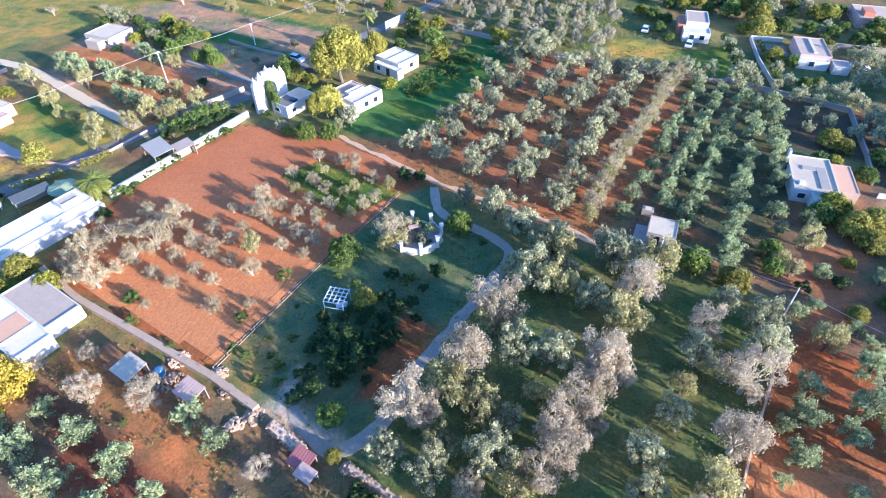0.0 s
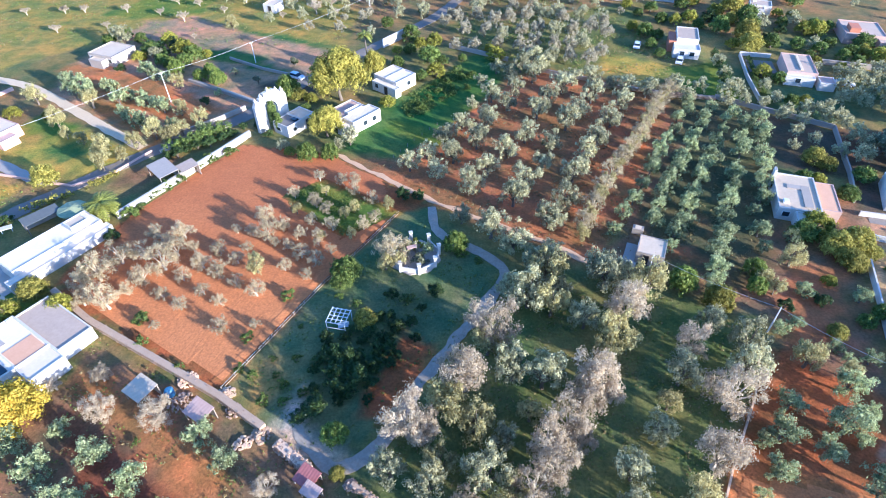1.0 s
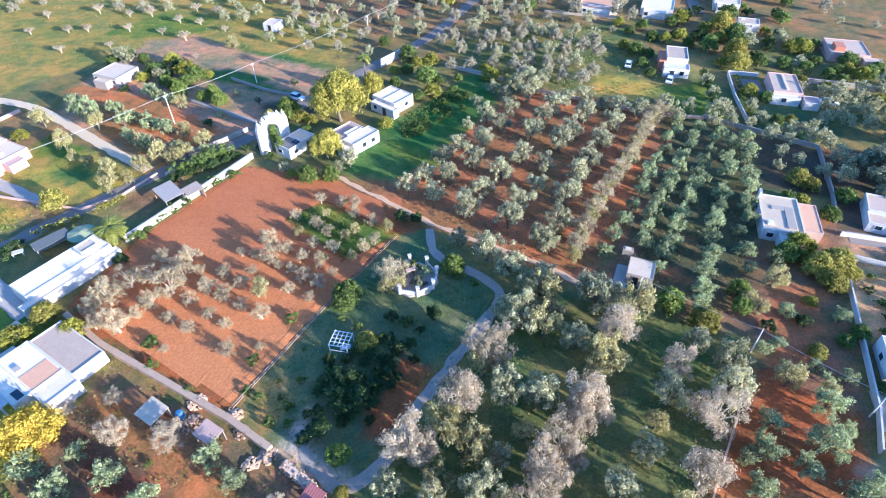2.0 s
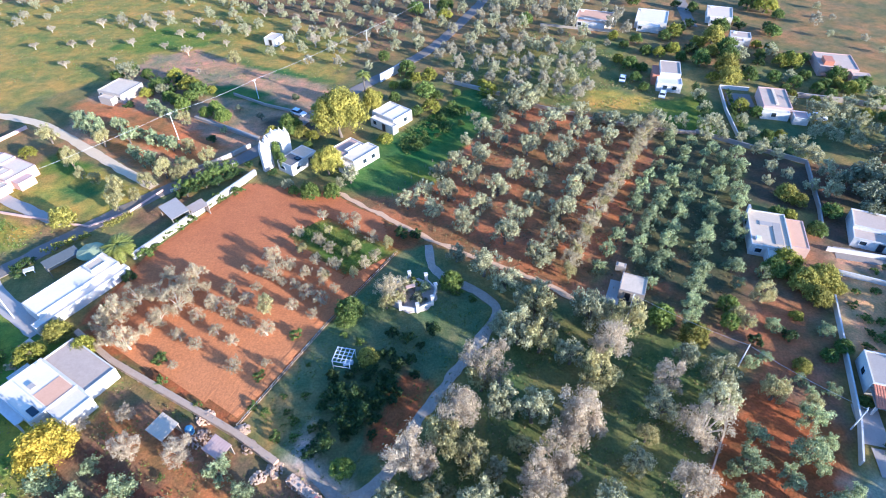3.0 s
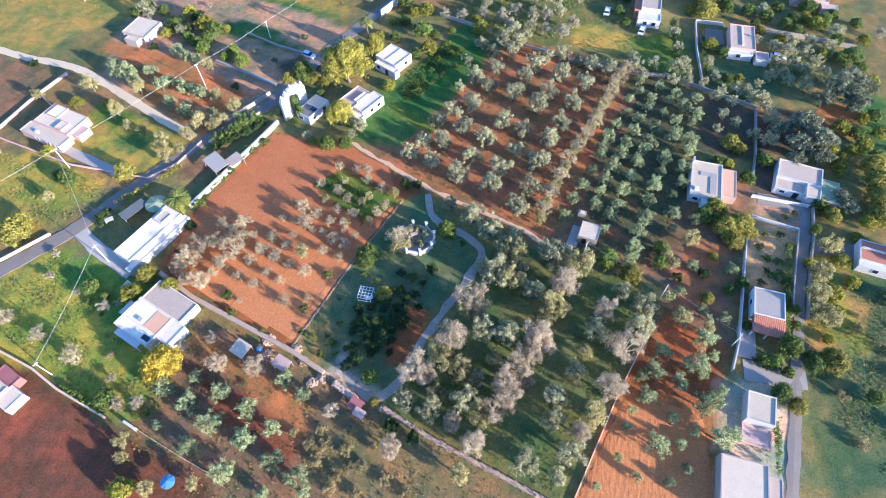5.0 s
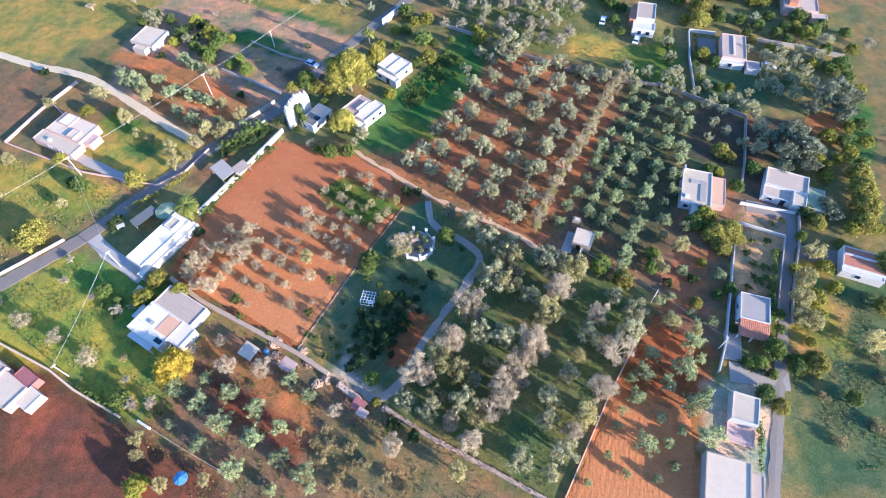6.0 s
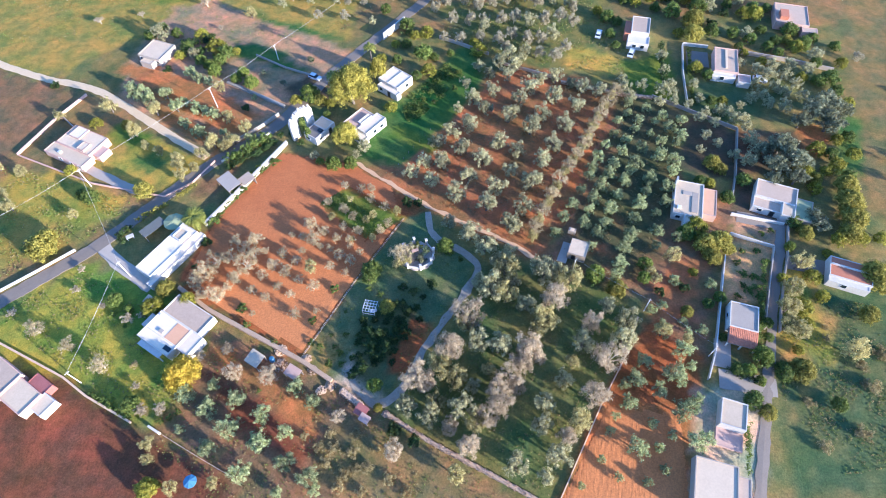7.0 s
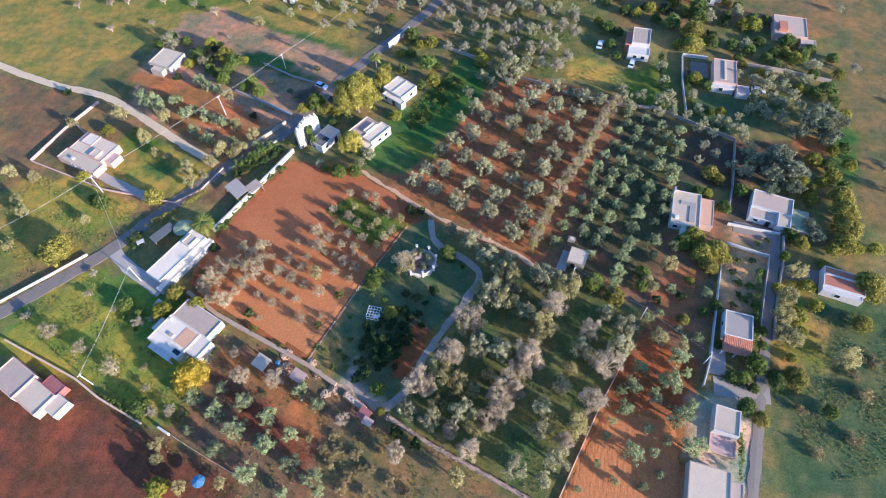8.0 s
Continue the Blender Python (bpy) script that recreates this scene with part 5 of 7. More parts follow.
for u, v, a, b, c, d, lab, roof in ((1, 202, -5, 5, -6, 6, "white flat-roofed villa among northern trees", M_WHITEROOF), (-17, 197, -6, 6, -4, 4, "villa with a terracotta roof behind a low wall", M_TERRACE), (22, 213, -4, 4, -5, 5, "pale villa beside the northern lane", M_ROOF), (28, 194, -3, 3, -2.4, 2.4, "low house with a dull roof among trees", M_ROOFDARK)):
    h = house("northern_villa", -20, u, v, lab)
    storey(h, a, b, c, d, 2.9, M_WHITE, roof)
    part("roof_tank", boxed(a + 0.8, a + 1.8, d - 2.0, d - 1.2, 2.9, 3.6, bevel=0.06), M_METAL, h)
    storey(h, a + 1, b - 2, c - 2.5, c, 2.6, M_WHITE, roof, 0.1)
    opening(h, a + 2, c - 2.5, "-y")

h = house("field_store", -20, -110, 147.5, "small white stone store in the meadow", "store")
storey(h, -2.2, 2.0, -2.2, 2.4, 2.7, M_WHITE, M_ROOF)
opening(h, 0, -2.2, "-y", "door", 1.0, 2.3, 0.05)

h = house("concrete_hut", -22, 5.5, 73, "small grey concrete hut with a pale flat roof", "hut")
storey(h, -2.1, 2.1, -2.1, 2.3, 2.7, M_CONCRETE, M_ROOF, 0.12, 0.15)
opening(h, -0.6, -2.1, "-y", "door", 0.9, 2.3, 0.05)
opening(h, -2.1, 0.4, "-x", "window", 0.7, 0.6, 1.5)


# ---- walls ----
wall_run("boundary_wall_west", [(-41.3, 102.9), (-46.3, 94.4), (-50.9, 86.6), (-55.3, 79.2), (-57.6, 75.6)], 1.35, 0.4, M_WHITE, "long white limewashed boundary wall of the red field", cope=0.12)
wall_run("boundary_wall_gate", [(-46.5, 107.3), (-52.8, 101.4), (-58, 96.6)], 0.7, 0.25, M_WHITE, "low white wall along the asphalt road")
wall_run("road_wall_west", [(-150, 24), (-125, 41), (-103.8, 55.8), (-94.8, 63), (-87.6, 69)], 0.7, 0.25, M_WHITE, "white roadside wall along the asphalt road")
wall_run("garden_wall_northwest", [(-114.8, 100.8), (-109.2, 114.8), (-103.9, 124.5)], 0.8, 0.3, M_PINK, "pale pinkish garden wall round the villa")
wall_run("garden_wall_southwest", [(-114.8, 100.8), (-90.5, 90.0), (-70.3, 85.1), (-64.2, 89.6), (-59.9, 97.1)], 0.5, 0.25, M_PINK, "pale pinkish garden wall beside the dry meadow")
wall_run("garden_wall_inner", [(-109.6, 117), (-101, 109.2)], 1.1, 0.25, M_CONCRETE, "grey inner garden wall")
wall_run("road_wall_north", [(-58.5, 101.2), (-49.5, 109.6), (-45.3, 114.4)], 1.1, 0.3, M_CONCRETE, "grey wall on the far side of the road")
wall_run("meadow_wall", [(-98, 46), (-78.6, 36.7), (-72.2, 32.5), (-61.6, 27.1)], 0.9, 0.4, M_STONE, "low stone wall below the meadow")
wall_run("meadow_wall_end", [(-57.6, 26.2), (-55.1, 24.8)], 1.0, 0.45, M_WHITE, "short white wall end below the meadow")
wall_run("yard_wall_east", [(66.2, 63.8), (57.5, 39.9), (54.6, 34.2)], 1.2, 0.25, M_WHITE, "white yard wall along the red plot")
wall_run("yard_wall_pink", [(69.3, 70.2), (78.3, 66.2)], 1.0, 0.25, M_WHITE, "white wall of the sandy yard")
wall_run("lane_wall_north", [(71.2, 76.0), (82.9, 72.6)], 1.0, 0.25, M_WHITE, "white wall along the lane end")
wall_run("lane_wall_east", [(83.7, 72.2), (80.6, 63.4), (77.8, 57.6), (74.6, 50.0), (72.4, 44.4)], 1.0, 0.25, M_CONCRETE, "grey wall along the paved lane")
wall_run("lane_wall_west", [(78.3, 66.0), (74.9, 58.2), (71.8, 50.8), (69.6, 45.2)], 1.0, 0.25, M_CONCRETE, "grey garden wall along the paved lane")
wall_run("villa_wall_west", [(75.2, 141.4), (72.2, 128.4), (69.9, 112.7)], 1.1, 0.25, M_WHITE, "white boundary wall of the northeastern villa")
wall_run("villa_wall_north", [(75.4, 141.7), (82.6, 140.0)], 1.1, 0.25, M_WHITE, "white yard wall behind the villa")
wall_run("villa_wall_northeast", [(91, 137.2), (104, 133.0), (116, 128)], 1.3, 0.3, M_CONCRETE, "grey wall running east from the villa")
wall_run("plot_wall_south", [(61, 118.5), (69.7, 112.5), (81.2, 104.7)], 1.1, 0.3, M_CONCRETE, "grey wall behind the orchard")
wall_run("plot_wall_east", [(81.0, 104.3), (75.9, 88.5), (72.3, 79.5)], 1.2, 0.3, M_CONCRETE, "grey wall between shaded gardens")
wall_run("orchard_wall_north", [(34.5, 127.5), (26, 131.5), (19, 134.8)], 0.9, 0.4, M_STONE, "low stone wall behind the olive orchard")
wall_run("grass_wall_north", [(15.5, 139), (8, 143.6), (0.5, 147.8)], 1.1, 0.35, M_CONCRETE, "grey wall behind the green plot")
wall_run("road_house_wall", [(-17.2, 147.8), (-10.8, 156.2)], 2.4, 0.35, M_WHITE, "tall white wall beside the asphalt road")
wall_run("far_villa_wall", [(33, 188.5), (46, 184.5), (57, 181.8)], 0.8, 0.25, M_CONCRETE, "low grey wall before the northern villas")
wall_run("fence_wall_south", [(43.3, 48.6), (39, 39.7), (32.6, 30), (22, 12), (19.5, 6)], 0.4, 0.22, M_STONE, "low stone kerb between grove and red plot")


# ---- trees ----
def leaf_cloud(rng, centres, radii, per, size, narrow=0.5):
    """Leaf sprays round the given puffs: single blades, turned outward with some disorder."""
    c, r = np.repeat(centres, per, 0), np.repeat(radii, per)
    n = len(c)
    d = rng.normal(size=(n, 3))
    d[:, 2] = d[:, 2] * 0.8 + 0.25
    d /= np.linalg.norm(d, axis=1, keepdims=True)
    p = c + d * (r * rng.uniform(0.25, 1.4, n))[:, None]
    side = np.cross(d + rng.normal(scale=0.5, size=(n, 3)), rng.normal(size=(n, 3)))
    side /= np.linalg.norm(side, axis=1, keepdims=True)
    along = np.cross(side, d)
    along /= np.linalg.norm(along, axis=1, keepdims=True)
    s = (size * rng.uniform(0.6, 1.4, n))[:, None]
    root, tip = p - along * s + d * s * 0.2, p + along * s
    blade = np.stack([root - side * s * narrow, root + side * s * narrow, tip], 1)
    return blade.reshape(-1, 3), np.arange(3 * n).reshape(-1, 3)


def crown_puffs(rng, shape, count):
    """Puffs on several limbs, so that the crown has lobes and gaps. The crown is about 1 in radius."""
    limbs = {"olive": 9, "broad": 10, "pine": 9, "dark": 5, "grey": 8, "shrub": 4, "bare": 6, "dome": 12, "scrub": 7}[shape]
    a = np.arange(limbs) * math.tau / limbs + rng.uniform(-0.35, 0.35, limbs)
    tall = {"olive": 0.75, "broad": 0.8, "pine": 0.7, "dark": 0.8, "grey": 1.1, "shrub": 0.6, "bare": 0.9, "dome": 0.6, "scrub": 0.45}[shape]
    reach = rng.uniform(0.4, 0.72, limbs)
    heads = np.stack([np.cos(a) * reach, np.sin(a) * reach, tall * rng.uniform(0.2 if shape == "olive" else 0.55, 1.25, limbs)], 1)
    heads = np.concatenate([heads, [[0.05, -0.04, tall * 1.35]]])
    pick = rng.integers(0, len(heads), count)
    off = rng.normal(size=(count, 3))
    off /= np.linalg.norm(off, axis=1, keepdims=True)
    off *= (rng.uniform(0.1, 1, count) ** 0.5 * 0.42)[:, None]
    puffs = heads[pick] + off * [1, 1, 0.9]
    return heads, puffs, rng.uniform(0.12, 0.24, count)


def dome_puffs(rng, count, tall, rough=0.2):
    """A full rounded crown with a lumpy outline and a few notches."""
    d = rng.normal(size=(count, 3))
    d /= np.linalg.norm(d, axis=1, keepdims=True)
    d[:, 2] = np.abs(d[:, 2]) * 1.1 - 0.25
    lumps = rng.normal(size=(9, 3))
    lumps /= np.linalg.norm(lumps, axis=1, keepdims=True)
    swell = 0.98 - rough + rough * (np.clip(d @ lumps.T, 0.4, 1).max(1) - 0.4) / 0.6 + rng.uniform(-0.07, 0.05, count)
    deep = rng.uniform(0.35, 1, count) ** 0.4
    p = d * (swell * deep)[:, None] * [0.92, 0.92, tall]
    p[:, 2] += 0.35 * tall
    a = np.arange(6) * math.tau / 6
    heads = np.stack([np.cos(a) * 0.45, np.sin(a) * 0.45, np.full(6, tall * 0.7)], 1)
    return heads, p, rng.uniform(0.13, 0.22, count)


def wood(rng, heads, base, thick, limb_sides=5):
    """A leaning, tapered trunk that forks into limbs which reach the crown's lobes."""
    bm = bmesh.new()
    fork = Vector((rng.uniform(-0.08, 0.08), rng.uniform(-0.08, 0.08), base))
    mid = fork * 0.5 + Vector((rng.uniform(-0.05, 0.05), rng.uniform(-0.05, 0.05), 0))
    rod(bm, (0, 0, -0.1), mid, thick * 1.35, thick, 7)
    rod(bm, mid, fork, thick, thick * 0.85, 7)
    for h in heads:
        tip = Vector(h) + Vector((0, 0, base * 0.0))
        knee = fork.lerp(tip, 0.5) + Vector((0, 0, 0.08))
        rod(bm, fork, knee, thick * 0.5, thick * 0.34, limb_sides)
        rod(bm, knee, tip, thick * 0.34, thick * 0.1, limb_sides)
    return bm


def tree_kind(kind, seed, puffs, per, size, leaf, bark=None, base=0.35, thick=0.09, narrow=0.5):
    rng = np.random.default_rng(seed)
    heads, p, r = dome_puffs(rng, puffs, 0.95, 0.42 if kind == "pine" else 0.22) if kind in ("broad", "dome", "pine") else crown_puffs(rng, kind, puffs)
    heads[:, 2] += base
    p[:, 2] += base
    p[:, 2] = np.maximum(p[:, 2], 0.22 if kind == "olive" else base * 0.7)
    v, f = leaf_cloud(rng, p, r, per, size, narrow)
    trunk = finish("trunk", wood(rng, heads, base, thick), bark or M_BARK)
    return trunk, mesh_of("crown", v, f, leaf), (v, f)


def bare_kind(seed, leaves):
    """A nearly leafless tree: forking pale boughs, many twigs and a few dry leaves."""
    rng = np.random.default_rng(seed)
    bm = bmesh.new()
    fork = Vector((0, 0, 0.35))
    rod(bm, (0, 0, -0.1), fork, 0.1, 0.075, 6)
    tips = []
    for k in range(6):
        a = k * math.tau / 6 + rng.uniform(-0.4, 0.4)
        tip = fork + Vector((math.cos(a) * rng.uniform(0.35, 0.7), math.sin(a) * rng.uniform(0.35, 0.7), rng.uniform(0.4, 0.95)))
        rod(bm, fork, tip, 0.055, 0.025, 4)
        for _ in range(7):
            s = fork.lerp(tip, rng.uniform(0.4, 1.0))
            e = s + Vector((rng.uniform(-0.4, 0.4), rng.uniform(-0.4, 0.4), rng.uniform(0.05, 0.4)))
            rod(bm, s, e, 0.022, 0.008, 3)
            tips.append(e)
    v, f = leaf_cloud(rng, np.array([tuple(t) for t in tips]), np.full(len(tips), 0.14), leaves, 0.045)
    return finish("trunk", bm, M_PALEBARK), mesh_of("crown", v, f, L_PALE), (v, f)


KINDS = {
    "olive": [tree_kind("olive", 10 + k, 60, 56, 0.05, L_OLIVE, narrow=0.6) for k in range(6)],
    "olive_far": [tree_kind("olive", 30 + k, 46, 15, 0.1, L_OLIVE, narrow=0.6) for k in range(3)],
    "green_olive": [tree_kind("olive", 130 + k, 60, 48, 0.054, L_GREENOLIVE, narrow=0.6) for k in range(5)],
    "golden": [tree_kind("olive", 160 + k, 60, 52, 0.05, L_GOLDEN, narrow=0.6) for k in range(4)],
    "cream": [tree_kind("olive", 150 + k, 56, 52, 0.043, L_CREAM, M_PALEBARK, narrow=0.5) for k in range(4)],
    "scrub": [tree_kind("scrub", 140 + k, 46, 24, 0.075, L_SCRUB, base=0.1, thick=0.04) for k in range(3)],
    "pale": [tree_kind("olive", 110 + k, 76, 78, 0.036, L_BEIGE, M_PALEBARK, narrow=0.55) for k in range(4)],
    "bright": [tree_kind("dome", 120 + k, 130, 44, 0.05, L_YELLOW, base=0.2, narrow=0.65) for k in range(3)],
    "gold": [tree_kind("dome", 170, 150, 60, 0.042, L_GOLD, base=0.2, narrow=0.65)],
    "broad": [tree_kind("broad", 40 + k, 110, 46, 0.053, L_GREEN, base=0.2, narrow=0.65) for k in range(3)],
    "leafy": [tree_kind("broad", 180 + k, 110, 46, 0.053, L_LEAFY, base=0.2, narrow=0.65) for k in range(3)],
    "yellow": [tree_kind("broad", 50 + k, 110, 46, 0.053, L_YGREEN, base=0.2, narrow=0.65) for k in range(3)],
    "pine": [tree_kind("pine", 60 + k, 150, 120, 0.033, L_PINE, base=0.4, thick=0.05, narrow=0.6) for k in range(2)],
    "dark": [tree_kind("dark", 70 + k, 55, 60, 0.06, L_DARK, base=0.2, narrow=0.65) for k in range(3)],
    "grey": [tree_kind("grey", 80 + k, 80, 50, 0.06, L_GREY) for k in range(3)],
    "shrub": [tree_kind("shrub", 90 + k, 30, 44, 0.08, L_GREEN, base=0.08, thick=0.05, narrow=0.65) for k in range(2)],
    "bare": [bare_kind(100 + k, 46) for k in range(3)],
}
FAR_KINDS = {
    "green_olive": [tree_kind("olive", 260 + k, 54, 34, 0.065, L_GREENOLIVE, narrow=0.6) for k in range(3)],
    "olive": [tree_kind("olive", 210 + k, 54, 34, 0.065, L_OLIVE, narrow=0.6) for k in range(3)],
    "pale": [tree_kind("olive", 220 + k, 54, 27, 0.07, L_DULL, M_PALEBARK, narrow=0.6) for k in range(3)],
    "broad": [tree_kind("broad", 230 + k, 80, 28, 0.068, L_GREEN, base=0.2, narrow=0.65) for k in range(3)],
    "yellow": [tree_kind("broad", 240 + k, 80, 28, 0.068, L_YGREEN, base=0.2, narrow=0.65) for k in range(3)],
    "grey": [tree_kind("grey", 250 + k, 60, 36, 0.075, L_GREY) for k in range(3)],
}
LABELS = {
    "olive": ("grey-green olive tree with a lobed sunlit crown", "olive tree", "olive trees of the groves"),
    "broad": ("leafy green garden tree with a full crown", "tree", "green trees of the gardens"),
    "leafy": ("bright green leafy tree with a full crown", "tree", "green trees of the orchards"),
    "yellow": ("yellow-green leafy tree lit by low sun", "tree", "yellow-green trees"),
    "green_olive": ("dark grey-green olive tree in a regular row", "olive tree", "olive trees of the orchards"),
    "golden": ("yellowish-green olive tree with a full lobed crown", "olive tree", "golden olive trees"),
    "cream": ("small cream-leaved tree lit by low sun", "fruit tree", "pale cream trees"),
    "scrub": ("low dry yellowish scrub bush", "bush", "scrub bushes"),
    "pale": ("pale beige-leaved olive tree lit by low sun", "olive tree", "pale olive trees"),
    "bright": ("bright yellow-leaved rounded tree", "tree", "bright yellow trees"),
    "gold": ("vivid golden-yellow rounded tree beside the villa", "tree", "golden trees"),
    "pine": ("tall yellow-green pine above the white villas", "pine tree", ""),
    "dark": ("dark green citrus tree with dense foliage", "citrus tree", "citrus trees"),
    "grey": ("tall grey-green tree in a dense clump", "tree", "grey-green trees"),
    "shrub": ("low green bush on the red soil", "bush", "bushes"),
    "bare": ("small pale almost leafless fruit tree", "fruit tree", "bare fruit trees"),
}
FAR = {"olive": [[], [], 0], "pale": [[], [], 0]}


def strew(kind, v, f, x, y, r, turn, tall=1.15):
    """Adds one more far tree to the joined groves."""
    far, c, s = FAR[kind], math.cos(turn), math.sin(turn)
    far[0].append(np.stack([x + r * (v[:, 0] * c - v[:, 1] * s), y + r * (v[:, 0] * s + v[:, 1] * c), r * v[:, 2] * tall], 1))
    far[1].append(f + far[2])
    far[2] += len(v)


ROT = lambda deg, u, v: (u * math.cos(radians(deg)) - v * math.sin(radians(deg)), u * math.sin(radians(deg)) + v * math.cos(radians(deg)))  # noqa: E731
KEEP_CLEAR = [(*ROT(-20, 1, 201), 10), (*ROT(-20, -17, 196), 10), (*ROT(-20, 22, 212), 9), (*ROT(-20, 28, 194), 7), (*ROT(-16, 65, 177), 9), (*ROT(-15, 22.6, 157), 9), (*ROT(-20, -110, 147.5), 6), (*ROT(-23, 62, 88.7), 8), (-11.8, 158.5, 6), (-2.5, 172, 6), (3, 184, 7), (8.7, 197, 7), (12, 207, 7), (16, 217, 7), (20, 238, 8), (90, 230, 7), (88, 219, 7), (86, 207, 7), (84, 193, 7), (-125, 37, 6), (-115, 45, 6), (-104, 53, 6), (56, 143, 14)]
rng_tree = random.Random(11)
for kind, plot, places in PLOTS:
    for n, (x, y, r) in enumerate(places):
        turn, k = rng_tree.uniform(0, math.tau), rng_tree.randrange(6)
        if plot in ("far_north", "nw_rows", "ne_wild", "northeast", "north_grove") and kind in ("olive", "pale"):
            tint = "pale" if plot in ("north_grove", "far_north") and k < 2 else kind
            v, f = (FAR_KINDS[tint] if plot == "north_grove" or tint == "pale" else KINDS["olive_far"])[k % 3][2]
            strew(tint, v, f, x, y, r * 1.08, turn, 1.4 if plot in ("north_grove", "far_north", "nw_rows") else 1.15)
            continue
        look_as = kind
        if kind == "broad" and rng_tree.random() < {"villa": 0.3, "south": 0.4, "north": 0.25, "east": 0.4, "far_east": 0.55, "northeast": 0.35, "far_north": 0.4, "lawn_side": 0.0, "garden": 0.15}.get(plot, 0.5):
            look_as = "yellow"
        stock = FAR_KINDS.get(look_as, KINDS[look_as]) if y > 92 or x > 75 else KINDS[look_as]
        trunk, crown, _ = stock[k % len(stock)]
        label, category, group = LABELS[look_as]
        tall = {"golden": rng_tree.uniform(1.3, 1.55), "olive": rng_tree.uniform(1.25, 1.5) if plot == "grove" else rng_tree.uniform(1.1, 1.3), "green_olive": rng_tree.uniform(1.1, 1.3), "cream": rng_tree.uniform(1.1, 1.3), "broad": rng_tree.uniform(0.95, 1.15), "leafy": 1.25, "bright": 1.0, "gold": 1.0, "pale": rng_tree.uniform(1.3, 1.55) if plot == "grove" else rng_tree.uniform(1.1, 1.3), "pine": 1.2 if r > 3.5 else 2.0}.get(kind, rng_tree.uniform(0.75, 0.95))
        wide = 1.3 if kind == "cream" else 1.2 if kind == "bare" else 1.12 if plot == "green_orchard" else 1.5 if plot == "along_wall" else 1.15 if plot == "grove" else 1.25 if kind == "dark" and plot == "lawn" else 0.97
        tree = thing({"olive": "olive_tree", "pale": "olive_tree", "golden": "olive_tree", "cream": "fruit_tree", "green_olive": "olive_tree", "pine": "pine_tree", "dark": "citrus_tree", "shrub": "bush", "scrub": "bush", "bare": "fruit_tree"}.get(look_as, "tree"),
                     Matrix.Translation((x, y, 0)) @ Matrix.Rotation(turn, 4, "Z") @ Matrix.Diagonal((r * wide, r * wide, r * tall * wide, 1)), label, category, group)
        for name, me in (("trunk", trunk), ("crown", crown)):
            new(name, me).parent = tree
# Loose rows of far trees beyond the orchards, thinning out towards the meadow.
for x0, x1, y0, y1, gap, chance in ((-75, 8, 172, 262, 7.5, 0.6), (2, 70, 146, 262, 6.5, 0.62), (-190, -80, 205, 262, 9.0, 0.5), (70, 150, 165, 262, 9.0, 0.45), (96, 150, 60, 165, 10.0, 0.3), (-150, -104, 30, 95, 10.0, 0.35)):
    for i in range(int((x1 - x0) / gap)):
        for j in range(int((y1 - y0) / gap)):
            a, b = x0 + i * gap - 0.25 * j, y0 + j * gap - 0.3 * (i * gap)
            x, y = a + rng_tree.uniform(-1.6, 1.6), max(b, y0 - 12) + rng_tree.uniform(-1.6, 1.6)
            turn, r = rng_tree.uniform(0, math.tau), rng_tree.uniform(1.1, 2.2)
            if rng_tree.random() > chance or any((x - p) ** 2 + (y - q) ** 2 < (r + s + 0.6) ** 2 for _, _, ps in PLOTS for p, q, s in ps) or any((x - p) ** 2 + (y - q) ** 2 < d * d for p, q, d in KEEP_CLEAR):
                continue
            strew("olive" if rng_tree.random() < 0.5 else "pale", *KINDS["olive_far"][rng_tree.randrange(3)][2], x, y, r, turn)
for kind, leaf, label in (("olive", L_OLIVE, "distant rows of grey-green olive trees"), ("pale", L_DULL, "distant dull beige olive trees in rows")):
    name = "far_olive_grove"
    tagged(new(name, mesh_of(name, np.concatenate(FAR[kind][0]), np.concatenate(FAR[kind][1]), leaf)), label, "olive grove", kind="stuff")


